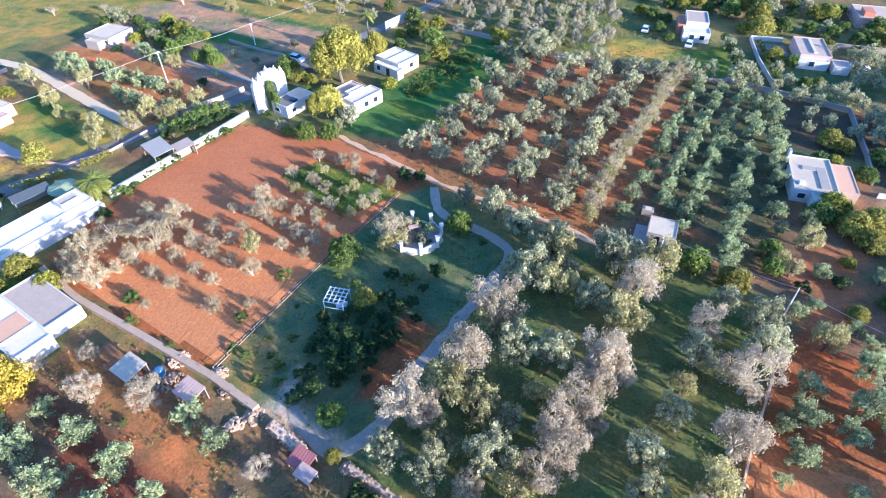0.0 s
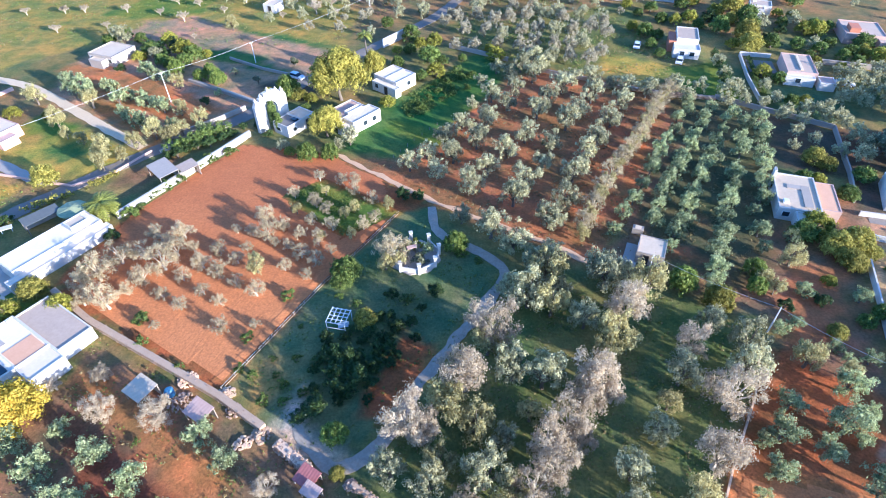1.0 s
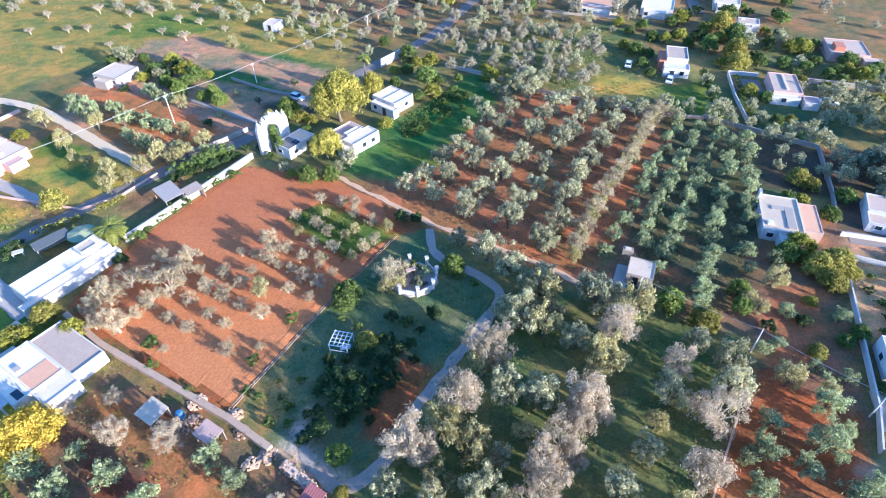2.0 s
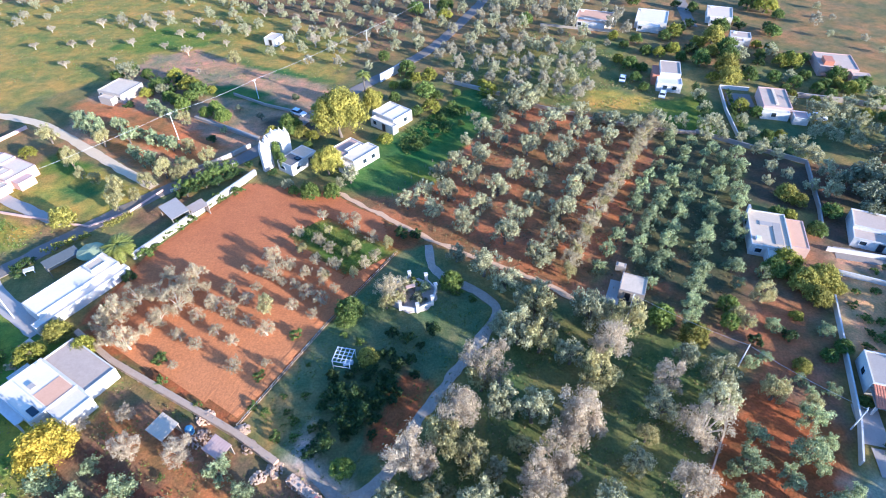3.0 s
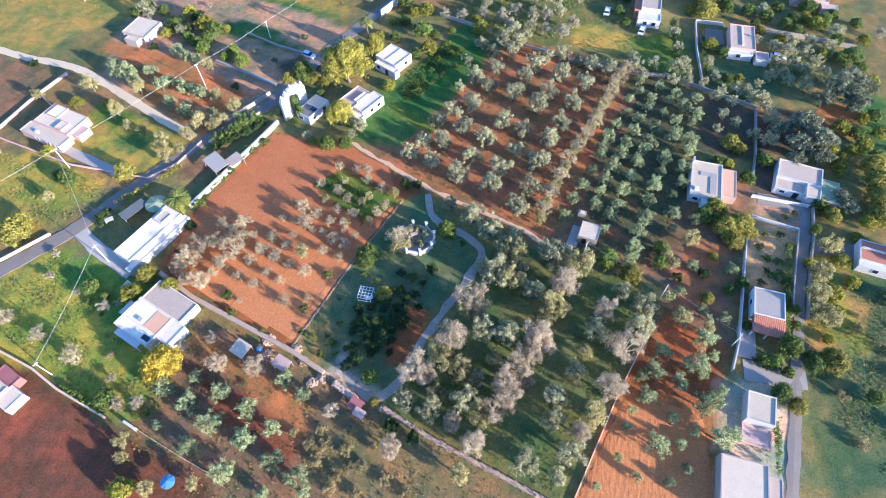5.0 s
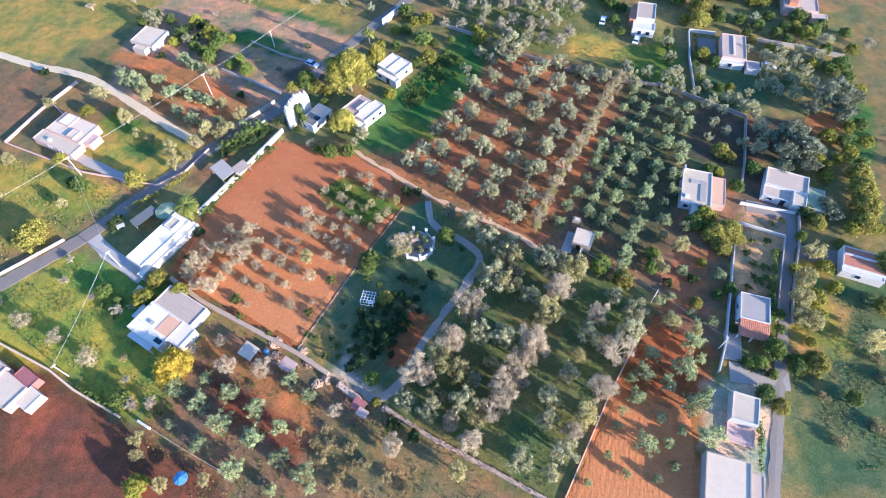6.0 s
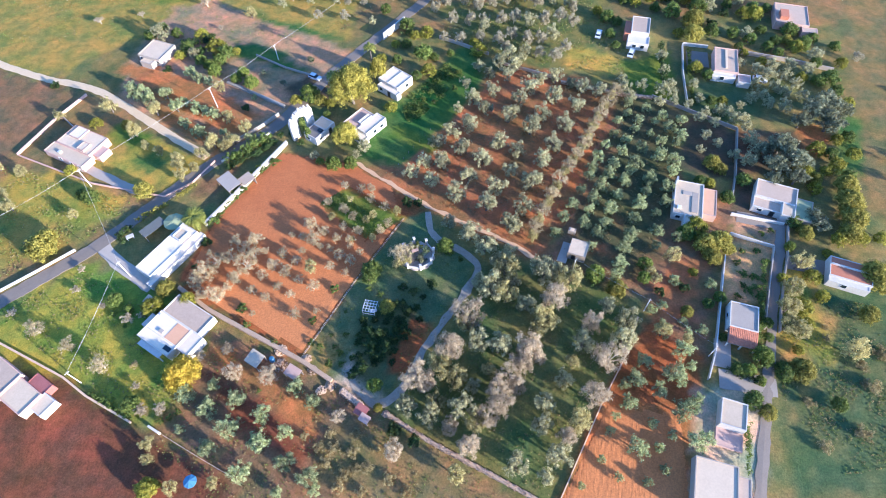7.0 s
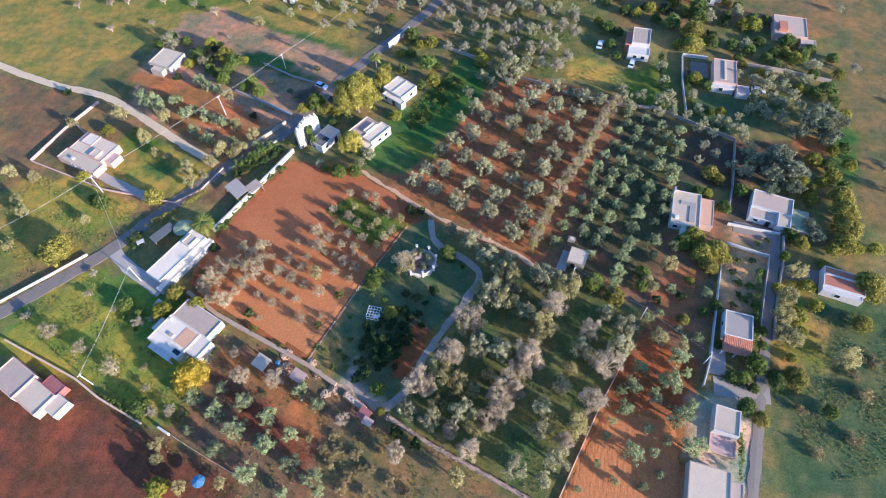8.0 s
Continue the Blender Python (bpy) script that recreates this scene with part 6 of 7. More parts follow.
# ---- the white arched gate ----
def gate_arch():
    width, thick, spring, rise = 9.4, 0.9, 4.2, 1.7
    root = thing("gate_arch", Matrix.Translation((-37.25, 107.5, 0)) @ Matrix.Rotation(radians(54), 4, "Z") @ Matrix.Diagonal((0.88, 0.9, 0.97, 1)), "tall white monumental arch with a stepped top", "gate")
    bm = bmesh.new()
    top = [(-4.7, 6.0), (-4.2, 6.9), (-3.0, 6.9), (-3.0, 7.5), (-1.6, 7.5), (-1.6, 8.2), (1.6, 8.2), (1.6, 7.5), (3.0, 7.5), (3.0, 6.9), (4.2, 6.9), (4.7, 6.0)]

    def height(x):
        for (x0, z0), (x1, z1) in zip(top, top[1:]):
            if x0 <= x <= x1 and x1 > x0:
                return z0 + (z1 - z0) * (x - x0) / (x1 - x0)
        return 6.0

    n = 12
    inner = [(-rise * math.cos(math.pi * k / n), spring + rise * math.sin(math.pi * k / n)) for k in range(n + 1)]
    quads = [((-4.7, 0), (-rise, 0), (-rise, spring), (-4.7, 6.0)), ((rise, 0), (4.7, 0), (4.7, 6.0), (rise, spring)),
             ((-4.7, 6.0), (-rise, spring), (-rise, 6.9), (-4.2, 6.9)), ((rise, spring), (4.7, 6.0), (4.2, 6.9), (rise, 6.9)),
             ((-3.0, 6.9), (-rise, 6.9), (-rise, 7.5), (-3.0, 7.5)), ((rise, 6.9), (3.0, 6.9), (3.0, 7.5), (rise, 7.5))]
    for (xa, za), (xb, zb) in zip(inner, inner[1:]):
        ha, hb = (8.2 if -1.6 <= (xa + xb) / 2 <= 1.6 else 7.5,) * 2
        quads.append(((xa, za), (xb, zb), (xb, hb), (xa, ha)))
    for q in quads:
        f = [bm.verts.new((x, -thick / 2, z - 0.1 * (z == 0))) for x, z in q]
        b = [bm.verts.new((x, thick / 2, z - 0.1 * (z == 0))) for x, z in q]
        bm.faces.new(f)
        bm.faces.new(b[::-1])
        for k in range(4):
            bm.faces.new((f[k], b[k], b[(k + 1) % 4], f[(k + 1) % 4]))
    bmesh.ops.remove_doubles(bm, verts=bm.verts, dist=0.001)
    part("arch_wall", bm, M_WHITE, root)
    for x, z in ((-3.9, 6.9), (-2.3, 7.5), (0, 8.2), (2.3, 7.5), (3.9, 6.9)):
        bm = boxed(x - 0.35, x + 0.35, -0.35, 0.35, z, z + 0.5, bevel=0.08)
        rod(bm, (x, 0, z + 0.5), (x, 0, z + 1.0), 0.22, 0.05, 8)
        part("finial", bm, M_WHITE, root)


gate_arch()


def leafy(name, m, v, f, leaf, label, category, group=""):
    ob = new(name, mesh_of(name, v, f, leaf))
    ob.matrix_basis = m
    return tagged(ob, label, category, group)


def cypress(x, y, height, radius, seed):
    rng = np.random.default_rng(seed)
    z = rng.uniform(0.1, 1, 70) ** 0.8
    a = rng.uniform(0, math.tau, 70)
    w = radius * np.sin(np.clip(z * 0.95, 0.08, 1) * math.pi) ** 0.6 * rng.uniform(0.3, 0.8, 70)
    v, f = leaf_cloud(rng, np.stack([np.cos(a) * w, np.sin(a) * w, z * height], 1), np.full(70, radius * 0.45), 26, 0.2)
    t = thing("cypress", Matrix.Translation((x, y, 0)), "slender dark green cypress beside the white arch", "cypress tree")
    part("trunk", rod(bmesh.new(), (0, 0, -0.1), (0, 0, height * 0.6), 0.14, 0.05), M_BARK, t)
    new("crown", mesh_of("crown", v, f, L_GREEN)).parent = t


cypress(-36.6, 106.0, 6.2, 0.9, 3)
cypress(-35.4, 104.6, 4.4, 0.7, 4)


def hedge(line, width, height, leaf, label, seed, per=20):
    """A hedge: leaf sprays over a run of puffs, on a low woody core."""
    rng = np.random.default_rng(seed)
    pts = np.array(line, float)
    pick = []
    for a, b in zip(pts, pts[1:]):
        n = int(np.linalg.norm(b - a) * width * 5)
        s = rng.uniform(0, 1, n)[:, None]
        pick.append(a + (b - a) * s + rng.uniform(-width / 2, width / 2, (n, 2)))
    p = np.concatenate(pick)
    c = np.concatenate([p, rng.uniform(0.3, 1, (len(p), 1)) * height], 1)
    v, f = leaf_cloud(rng, c, np.full(len(c), 0.35), per, 0.16, 0.6)
    tagged(new("hedge", mesh_of("hedge", v, f, leaf)), label, "hedge")


hedge([(-74.8, 77.3), (-68.8, 82.4)], 1.2, 1.2, L_YELLOW, "yellow-green clipped hedge along the road", 1)
hedge([(-66.8, 84.4), (-62.8, 88.9)], 1.1, 1.2, L_YELLOW, "yellow-green hedge beside the sheds", 2)
hedge([(-56.0, 96.4), (-51.0, 100.4), (-46.4, 105.2)], 3.2, 2.4, L_GREEN, "dense dark green hedge between road and wall", 3, 26)
hedge([(-72.4, 33.4), (-62.0, 28.0)], 1.0, 1.0, L_GREEN, "rough green hedge along the meadow wall", 4)
hedge([(74.6, 62), (70.8, 51.5), (66.5, 40)], 1.0, 1.6, L_GREEN, "green hedge along the paved lane", 5)
hedge([(58.9, 36.0), (64.6, 33.4)], 1.2, 1.1, L_DARK, "dark hedge at the front of the yard", 6)
hedge([(76.5, 139.0), (74.2, 128.5), (72.0, 115)], 0.8, 1.0, L_GREEN, "green hedge inside the white wall", 7)
hedge([(59.6, 25), (57.0, 16)], 1.0, 1.5, L_GREEN, "green hedge beside the villa terrace", 8)
hedge([(68.2, 141), (66.6, 131), (65.4, 122)], 1.6, 2.4, L_DARK, "dark tall hedge beside the lawn", 9, 26)

hedge([(-76.2, 70.6), (-78.2, 73.2), (-75.6, 76.0)], 1.2, 1.2, L_DARK, "dark curved hedge in the villa garden", 10, 26)
t = thing("garden_table", pose(-75.2, 72.4, 0, 0, 0, 30), "white garden table inside the curved hedge", "table")
part("tabletop", boxed(-0.9, 0.9, -0.6, 0.6, 0.7, 0.78, bevel=0.02), M_WHITE, t)
for x in (-0.75, 0.75):
    for y in (-0.45, 0.45):
        part("leg", boxed(x - 0.05, x + 0.05, y - 0.05, y + 0.05, 0, 0.7), M_METAL, t)


# ---- the round pavilion on the lawn ----
def pavilion(x, y, r):
    root = thing("pavilion", pose(x, y, 0, 0, 0, 12), "white octagonal roofless pavilion overgrown with plants", "pavilion")
    bm = bmesh.new()
    bmesh.ops.create_cone(bm, cap_ends=True, segments=8, radius1=r + 0.3, radius2=r + 0.3, depth=0.3, matrix=Matrix.Translation((0, 0, 0.05)) @ Matrix.Rotation(math.pi / 8, 4, "Z"))
    part("floor", bm, M_CONCRETE, root)
    corners = [Vector((r * math.cos(k * math.tau / 8), r * math.sin(k * math.tau / 8), 0)) for k in range(8)]
    for k, c in enumerate(corners):
        bm = boxed(c.x - 0.24, c.x + 0.24, c.y - 0.24, c.y + 0.24, 0, 2.0, bevel=0.03)
        box(bm, c.x - 0.32, c.x + 0.32, c.y - 0.32, c.y + 0.32, 2.0, 2.14)
        part("pillar", bm, M_WHITE, root)
        d = corners[(k + 1) % 8]
        if k in (1, 3):
            continue
        u = (d - c).normalized()
        side = Vector((-u.y, u.x, 0)) * 0.12
        bm = bmesh.new()
        a, b = c + u * 0.26, d - u * 0.26
        vs = [bm.verts.new(p + Vector((0, 0, z))) for z in (0.1, 1.0) for p in (a + side, b + side, b - side, a - side)]
        for q in ((0, 1, 2, 3), (4, 5, 6, 7), (0, 1, 5, 4), (1, 2, 6, 5), (2, 3, 7, 6), (3, 0, 4, 7)):
            bm.faces.new([vs[i] for i in q])
        part("parapet", bm, M_WHITE, root)


pavilion(-5.1, 65.6, 3.9)
for n, (x, y, r, leaf) in enumerate(((-6.4, 66.9, 1.7, L_OLIVE), (-4.4, 64.2, 1.5, L_GREY), (-3.2, 66.4, 1.5, L_GREENOLIVE), (-5.2, 68.2, 1.3, L_YGREEN), (-7.0, 64.6, 1.6, L_BEIGE))):
    rng = np.random.default_rng(300 + n)
    heads, p, rr = crown_puffs(rng, "shrub", 34)
    v, f = leaf_cloud(rng, p, rr, 24, 0.1, 0.55)
    leafy("climbing_shrub", Matrix.Translation((x, y, 0.2)) @ Matrix.Diagonal((r, r, r * 1.1, 1)), v, f, leaf, "tangled shrub growing inside the pavilion", "shrub", "shrubs in the pavilion")
t = thing("garden_table", pose(-5.6, 66.0, 0.2, 0, 0, 20), "faded pink table under the shrubs", "table")
part("tabletop", boxed(-0.8, 0.8, -0.4, 0.4, 1.72, 1.8, bevel=0.02), M_PINK, t)
for x in (-0.7, 0.7):
    part("leg", boxed(x - 0.06, x + 0.06, -0.3, 0.3, 0, 1.72), M_WOOD, t)


# ---- white lattice pergola ----
def pergola(x, y, turn, w, d, h):
    root = thing("pergola", pose(x, y, 0, 0, 0, turn), "white lattice pergola frame standing on the lawn", "pergola")
    for a in (-w / 2, w / 2):
        for b in (-d / 2, d / 2):
            part("post", rod(bmesh.new(), (a, b, -0.1), (a, b, h), 0.06, 0.06), M_METAL, root)
    for k in range(5):
        b = -d / 2 + k * d / 4
        part("beam", boxed(-w / 2 - 0.1, w / 2 + 0.1, b - 0.05, b + 0.05, h, h + 0.09), M_METAL, root)
    for k in range(5):
        a = -w / 2 + k * w / 4
        part("cross_beam", boxed(a - 0.05, a + 0.05, -d / 2 - 0.1, d / 2 + 0.1, h + 0.092, h + 0.17), M_METAL, root)
    part("side_rail", boxed(-w / 2, w / 2, -d / 2 - 0.03, -d / 2 + 0.03, 0.9, 1.0), M_METAL, root)


pergola(-15.2, 51.4, -12, 2.7, 2.7, 2.0)
b = thing("garden_bench", pose(-14.6, 51.0, 0, 0, 0, 10), "white garden bench inside the pergola", "bench")
part("seat", boxed(-0.8, 0.8, -0.25, 0.25, 0.4, 0.48), M_METAL, b)
part("backrest", boxed(-0.8, 0.8, 0.2, 0.26, 0.5, 0.95), M_METAL, b)
for x in (-0.7, 0.7):
    part("leg", boxed(x - 0.05, x + 0.05, -0.22, 0.22, 0, 0.4), M_METAL, b)


# ---- dry stone walls and rubble ----
def rocks(rng, centres, size, flat=0.7):
    """Irregular six-sided stones, one at each centre."""
    base = np.array([[-1, -1, -1], [1, -1, -1], [1, 1, -1], [-1, 1, -1], [-1, -1, 1], [1, -1, 1], [1, 1, 1], [-1, 1, 1]], float)
    n = len(centres)
    v = base[None] * (1 + rng.uniform(-0.3, 0.25, (n, 8, 3)))
    v = v * (size * rng.uniform(0.55, 1.25, (n, 1, 1))) * np.array([1, 1, flat])
    a = rng.uniform(0, math.tau, n)
    c, s = np.cos(a)[:, None], np.sin(a)[:, None]
    x, y = v[..., 0] * c - v[..., 1] * s, v[..., 0] * s + v[..., 1] * c
    v = np.stack([x, y, v[..., 2]], -1) + centres[:, None, :]
    q = np.array([[3, 2, 1, 0], [4, 5, 6, 7], [0, 1, 5, 4], [1, 2, 6, 5], [2, 3, 7, 6], [3, 0, 4, 7]])
    return v.reshape(-1, 3), (q[None] + 8 * np.arange(n)[:, None, None]).reshape(-1, 4)


def stone_material():
    m, nt, bsdf = nodes_of("loose_stones")
    geo = add(nt, "ShaderNodeNewGeometry")
    tone = ramp(nt, geo.outputs["Random Per Island"], [(0.0, (0.3, 0.19, 0.12)), (0.5, (0.44, 0.3, 0.2)), (1.0, (0.55, 0.4, 0.28))])
    fine = world_noise(nt, 7.0, 5.0)
    nt.links.new(mixed(nt, 1.0, tone, ramp(nt, fine, [(0.3, (0.7, 0.7, 0.7)), (0.7, (1.2, 1.2, 1.2))]), "MULTIPLY"), bsdf.inputs["Base Color"])
    bsdf.inputs["Roughness"].default_value = 0.92
    bumped(nt, bsdf, fine, 0.4, 0.03)
    return m


M_RUBBLE = stone_material()


def rubble_wall(name, line, width, height, seed, label, loose=9.0, size=0.21):
    root = wall_run(name, line, height - 0.08, width - 0.2, M_STONE, label)
    rng = np.random.default_rng(seed)
    out = []
    for a, b in zip(line, line[1:]):
        a, b = np.array(a, float), np.array(b, float)
        d = b - a
        length = np.linalg.norm(d)
        side = np.array([-d[1], d[0]]) / length
        n = int(length * loose)
        s, k = rng.uniform(0, 1, n), rng.uniform(-0.5, 0.5, n) * width
        out.append(np.concatenate([a + d * s[:, None] + side * k[:, None], (height - 0.12 + rng.uniform(-0.12, 0.12, n))[:, None]], 1))
        n = int(length * loose)
        s, z = rng.uniform(0, 1, n), rng.uniform(0.05, height - 0.15, n)
        k = np.where(rng.random(n) < 0.5, -0.5, 0.5) * (width - 0.25 + 0.25 * (1 - z / height))
        out.append(np.concatenate([a + d * s[:, None] + side * k[:, None], z[:, None]], 1))
    v, f = rocks(rng, np.concatenate(out), size)
    ob = new("stones", mesh_of("stones", v, f, M_RUBBLE))
    ob.parent = root
    tagged(ob, kind="stuff")


rubble_wall("stone_wall_field", [(-59.6, 57.9), (-51.3, 51.9), (-28.8, 39.4), (-22.2, 35.0)], 1.1, 1.0, 21, "pale dry stone wall below the red field", 3.0, 0.05)
rubble_wall("stone_wall_corner", [(-20.0, 33.0), (-15.6, 29.6)], 1.3, 1.0, 22, "broken dry stone wall beside the garden path", 14.0, 0.13)
rubble_wall("stone_wall_grove", [(-10.6, 28.0), (-2.2, 22.6), (13.5, 14.1), (20, 10.5)], 0.85, 0.95, 23, "dry stone wall below the olive grove", 12.0, 0.1)
rubble_wall("stone_wall_orchard", [(36, 125.6), (52, 119.8), (61, 118)], 0.9, 0.8, 24, "rough stone wall behind the orchard", 8.0, 0.13)


def heap(x, y, r, h, seed, label, n=90, size=0.17, material=None):
    rng = np.random.default_rng(seed)
    a, d = rng.uniform(0, math.tau, n), np.sqrt(rng.uniform(0, 1, n))
    c = np.stack([np.cos(a) * d * r, np.sin(a) * d * r, h * (1 - d) * rng.uniform(0.4, 1, n) + 0.05], 1)
    v, f = rocks(rng, c, size)
    ob = new("rubble_heap", mesh_of("rubble_heap", v, f, material or M_RUBBLE))
    ob.matrix_basis = Matrix.Translation((x, y, 0))
    tagged(ob, label, "rubble heap", "heaps along the stone wall", "stuff")


heap(-33.9, 42.2, 1.3, 0.7, 31, "pale heap of stones beside the wall", 150, 0.11, M_STONE)
heap(-28.2, 39.9, 1.2, 0.6, 32, "pale heap of rubble on the wall", 140, 0.1, M_STONE)
heap(-22.4, 34.3, 1.2, 0.9, 33, "collapsed pale gate pillar", 90, 0.15, M_STONE)
heap(-24.3, 33.2, 1.0, 0.4, 34, "scattered pale stone blocks", 50, 0.15, M_STONE)
heap(-26.6, 37.6, 1.1, 0.5, 35, "grey rubble along the wall", 120, 0.1)
heap(-33.6, 38.8, 1.6, 0.5, 36, "heap of grey scrap and stones", 140, 0.1)
heap(-19.7, 32.8, 0.8, 0.9, 37, "rough stone gate pillar", 90, 0.14)
heap(-10.8, 28.1, 0.7, 0.9, 38, "stone pillar at the wall's end", 80, 0.14)


def shed(name, x, y, turn, w, d, h0, h1, roof, label):
    """An open lean-to: a sloping sheet with ribs on four posts."""
    root = thing(name, pose(x, y, 0, 0, 0, turn), label, "shed")
    bm = bmesh.new()
    rows = []
    for k in range(29):
        px, lift = -w / 2 + w * k / 28, 0.012 * ((k // 2) % 2)
        rows.append([bm.verts.new(v) for v in ((px, -d / 2, h0 - 0.05), (px, -d / 2, h0 + lift), (px, d / 2, h1 + lift), (px, d / 2, h1 - 0.05))])
    for a, b in zip(rows, rows[1:]):
        for k in range(4):
            bm.faces.new((a[k], b[k], b[(k + 1) % 4], a[(k + 1) % 4]))
    bm.faces.new(rows[0])
    bm.faces.new(rows[-1][::-1])
    part("roof_sheet", bm, roof, root)
    for a in (-w / 2 + 0.15, w / 2 - 0.15):
        for b, hh in ((-d / 2 + 0.15, h0), (d / 2 - 0.15, h1)):
            part("post", boxed(a - 0.06, a + 0.06, b - 0.06, b + 0.06, -0.1, hh - 0.02), M_WOOD, root)
    part("back_panel", boxed(-w / 2 + 0.2, w / 2 - 0.2, d / 2 - 0.2, d / 2 - 0.12, 0, h1 - 0.05), M_CONCRETE, root)


shed("white_shed", -38.5, 39.6, -32, 3.4, 3.0, 2.0, 2.3, M_ROOF, "lean-to shed with a white sheet roof")
shed("grey_shed", -30.1, 36.5, -32, 3.2, 2.4, 1.9, 2.3, M_PINK, "lean-to shed with a pale pinkish-brown roof sheet by the wall")
shed("ruined_shed", -15.6, 28.6, -32, 2.6, 2.2, 1.0, 1.5, M_RED, "collapsed shed with a dull red roof sheet")
shed("small_shed", -14.8, 26.9, -32, 2.2, 1.6, 1.4, 1.6, M_PINK, "small shed with a pale pinkish roof sheet")
shed("road_shed", -53.7, 88.0, -45, 6.0, 3.8, 2.2, 2.5, M_CONCRETE, "long shed with a grey sheet roof beside the road")
shed("side_shed", -49.3, 88.9, -45, 3.2, 3.4, 2.1, 2.4, M_ROOFDARK, "shed with a brown-grey sheet roof by the wall")
shed("shade_roof", -69.4, 74.0, 50, 6.0, 2.6, 2.2, 2.4, M_TEAL, "dark grey shade roof beside the long house")
shed("tank_shed", -64.2, 53.6, -32, 3.4, 2.0, 2.0, 2.2, M_ROOF, "pale carport roof beside the villa")

t = thing("water_barrel", pose(-35.3, 39.9, 0), "blue plastic water barrel beside the wall", "barrel")
bm = bmesh.new()
rod(bm, (0, 0, 0), (0, 0, 0.2), 0.5, 0.58, 16)
rod(bm, (0, 0, 0.2), (0, 0, 1.1), 0.58, 0.58, 16)
rod(bm, (0, 0, 1.1), (0, 0, 1.3), 0.58, 0.42, 16)
part("tank", bm, M_BLUE, t)
part("lid", rod(bmesh.new(), (0, 0, 1.3), (0, 0, 1.38), 0.3, 0.28, 14), M_BLUE, t)


def parasol(x, y, r, h, material, label):
    t = thing("parasol", pose(x, y, 0), label, "parasol")
    part("pole", rod(bmesh.new(), (0, 0, -0.1), (0, 0, h + 0.4), 0.04, 0.03), M_METAL, t)
    bm = bmesh.new()
    tip = bm.verts.new((0, 0, h + 0.45))
    rim = [bm.verts.new((r * math.cos(k * math.tau / 16) * (1 - 0.04 * (k % 2)), r * math.sin(k * math.tau / 16) * (1 - 0.04 * (k % 2)), h - 0.06 * (k % 2))) for k in range(16)]
    low = [bm.verts.new(v.co - Vector((0, 0, 0.2))) for v in rim]
    for k in range(16):
        bm.faces.new((tip, rim[k], rim[(k + 1) % 16]))
        bm.faces.new((rim[k], low[k], low[(k + 1) % 16], rim[(k + 1) % 16]))
    part("canopy", bm, material, t)
    part("base", rod(bmesh.new(), (0, 0, 0), (0, 0, 0.12), 0.35, 0.3, 12), M_CONCRETE, t)


# The blue one is a parasol shape standing in for a roundish blue cover.
parasol(-46.3, 15.5, 1.25, 2.0, M_BLUE, "round blue cover under the olive trees, built as a parasol")
parasol(-64.5, 75.4, 2.5, 2.5, M_SAGE, "wide grey-green round parasol beside the long house")


# ---- poles, cables and fences ----
def pole(x, y, h, arm=True):
    t = thing("utility_pole", pose(x, y, 0, 0, 0, 50), "pale concrete utility pole carrying cables", "utility pole", "utility poles")
    part("shaft", rod(bmesh.new(), (0, 0, -0.3), (0, 0, h), 0.12, 0.07, 8), M_METAL, t)
    if arm:
        part("crossarm", boxed(-0.5, 0.5, -0.05, 0.05, h - 0.3, h - 0.2), M_METAL, t)
    for k in (-0.4, 0.4):
        part("insulator", rod(bmesh.new(), (k, 0, h - 0.2), (k, 0, h - 0.02), 0.05, 0.03, 6), M_WHITE, t)


def cable(a, b, sag):
    bm = bmesh.new()
    n = 12
    pts = [Vector(a).lerp(Vector(b), k / n) - Vector((0, 0, sag * 4 * (k / n) * (1 - k / n))) for k in range(n + 1)]
    rings = [[bm.verts.new(p + Vector((0.022 * math.cos(k * math.tau / 4), 0, 0.022 * math.sin(k * math.tau / 4)))) for k in range(4)] for p in pts]
    for p, q in zip(rings, rings[1:]):
        for k in range(4):
            bm.faces.new((p[k], p[(k + 1) % 4], q[(k + 1) % 4], q[k]))
    tagged(new("overhead_cable", finish("overhead_cable", bm, M_METAL)), "thin pale overhead cable between poles", "cable", "overhead cables")


WEST_LINE = [(-90.7, 89.2, 6.4), (-63.7, 118.2, 7.2), (-49.3, 139, 5.4), (-23.4, 175, 4.4), (-4, 203, 5.0)]
EAST_LINE = [(30.8, 61.0, 4.6), (44.9, 50.2, 5.0), (56.2, 39.4, 5.0)]
SOUTH_LINE = [(-72.0, 61.4, 6.2), (-74.6, 35.6, 5.6)]
for run in (WEST_LINE, EAST_LINE, SOUTH_LINE):
    for x, y, h in run:
        pole(x, y, h)
    for (xa, ya, za), (xb, yb, zb) in zip(run, run[1:]):
        cable((xa, ya, za), (xb, yb, zb), 0.5)
cable((-90.7, 89.2, 6.4), (-110, 72, 5.5), 0.6)
cable((-72.0, 61.4, 6.2), (-90.7, 89.2, 6.4), 0.6)


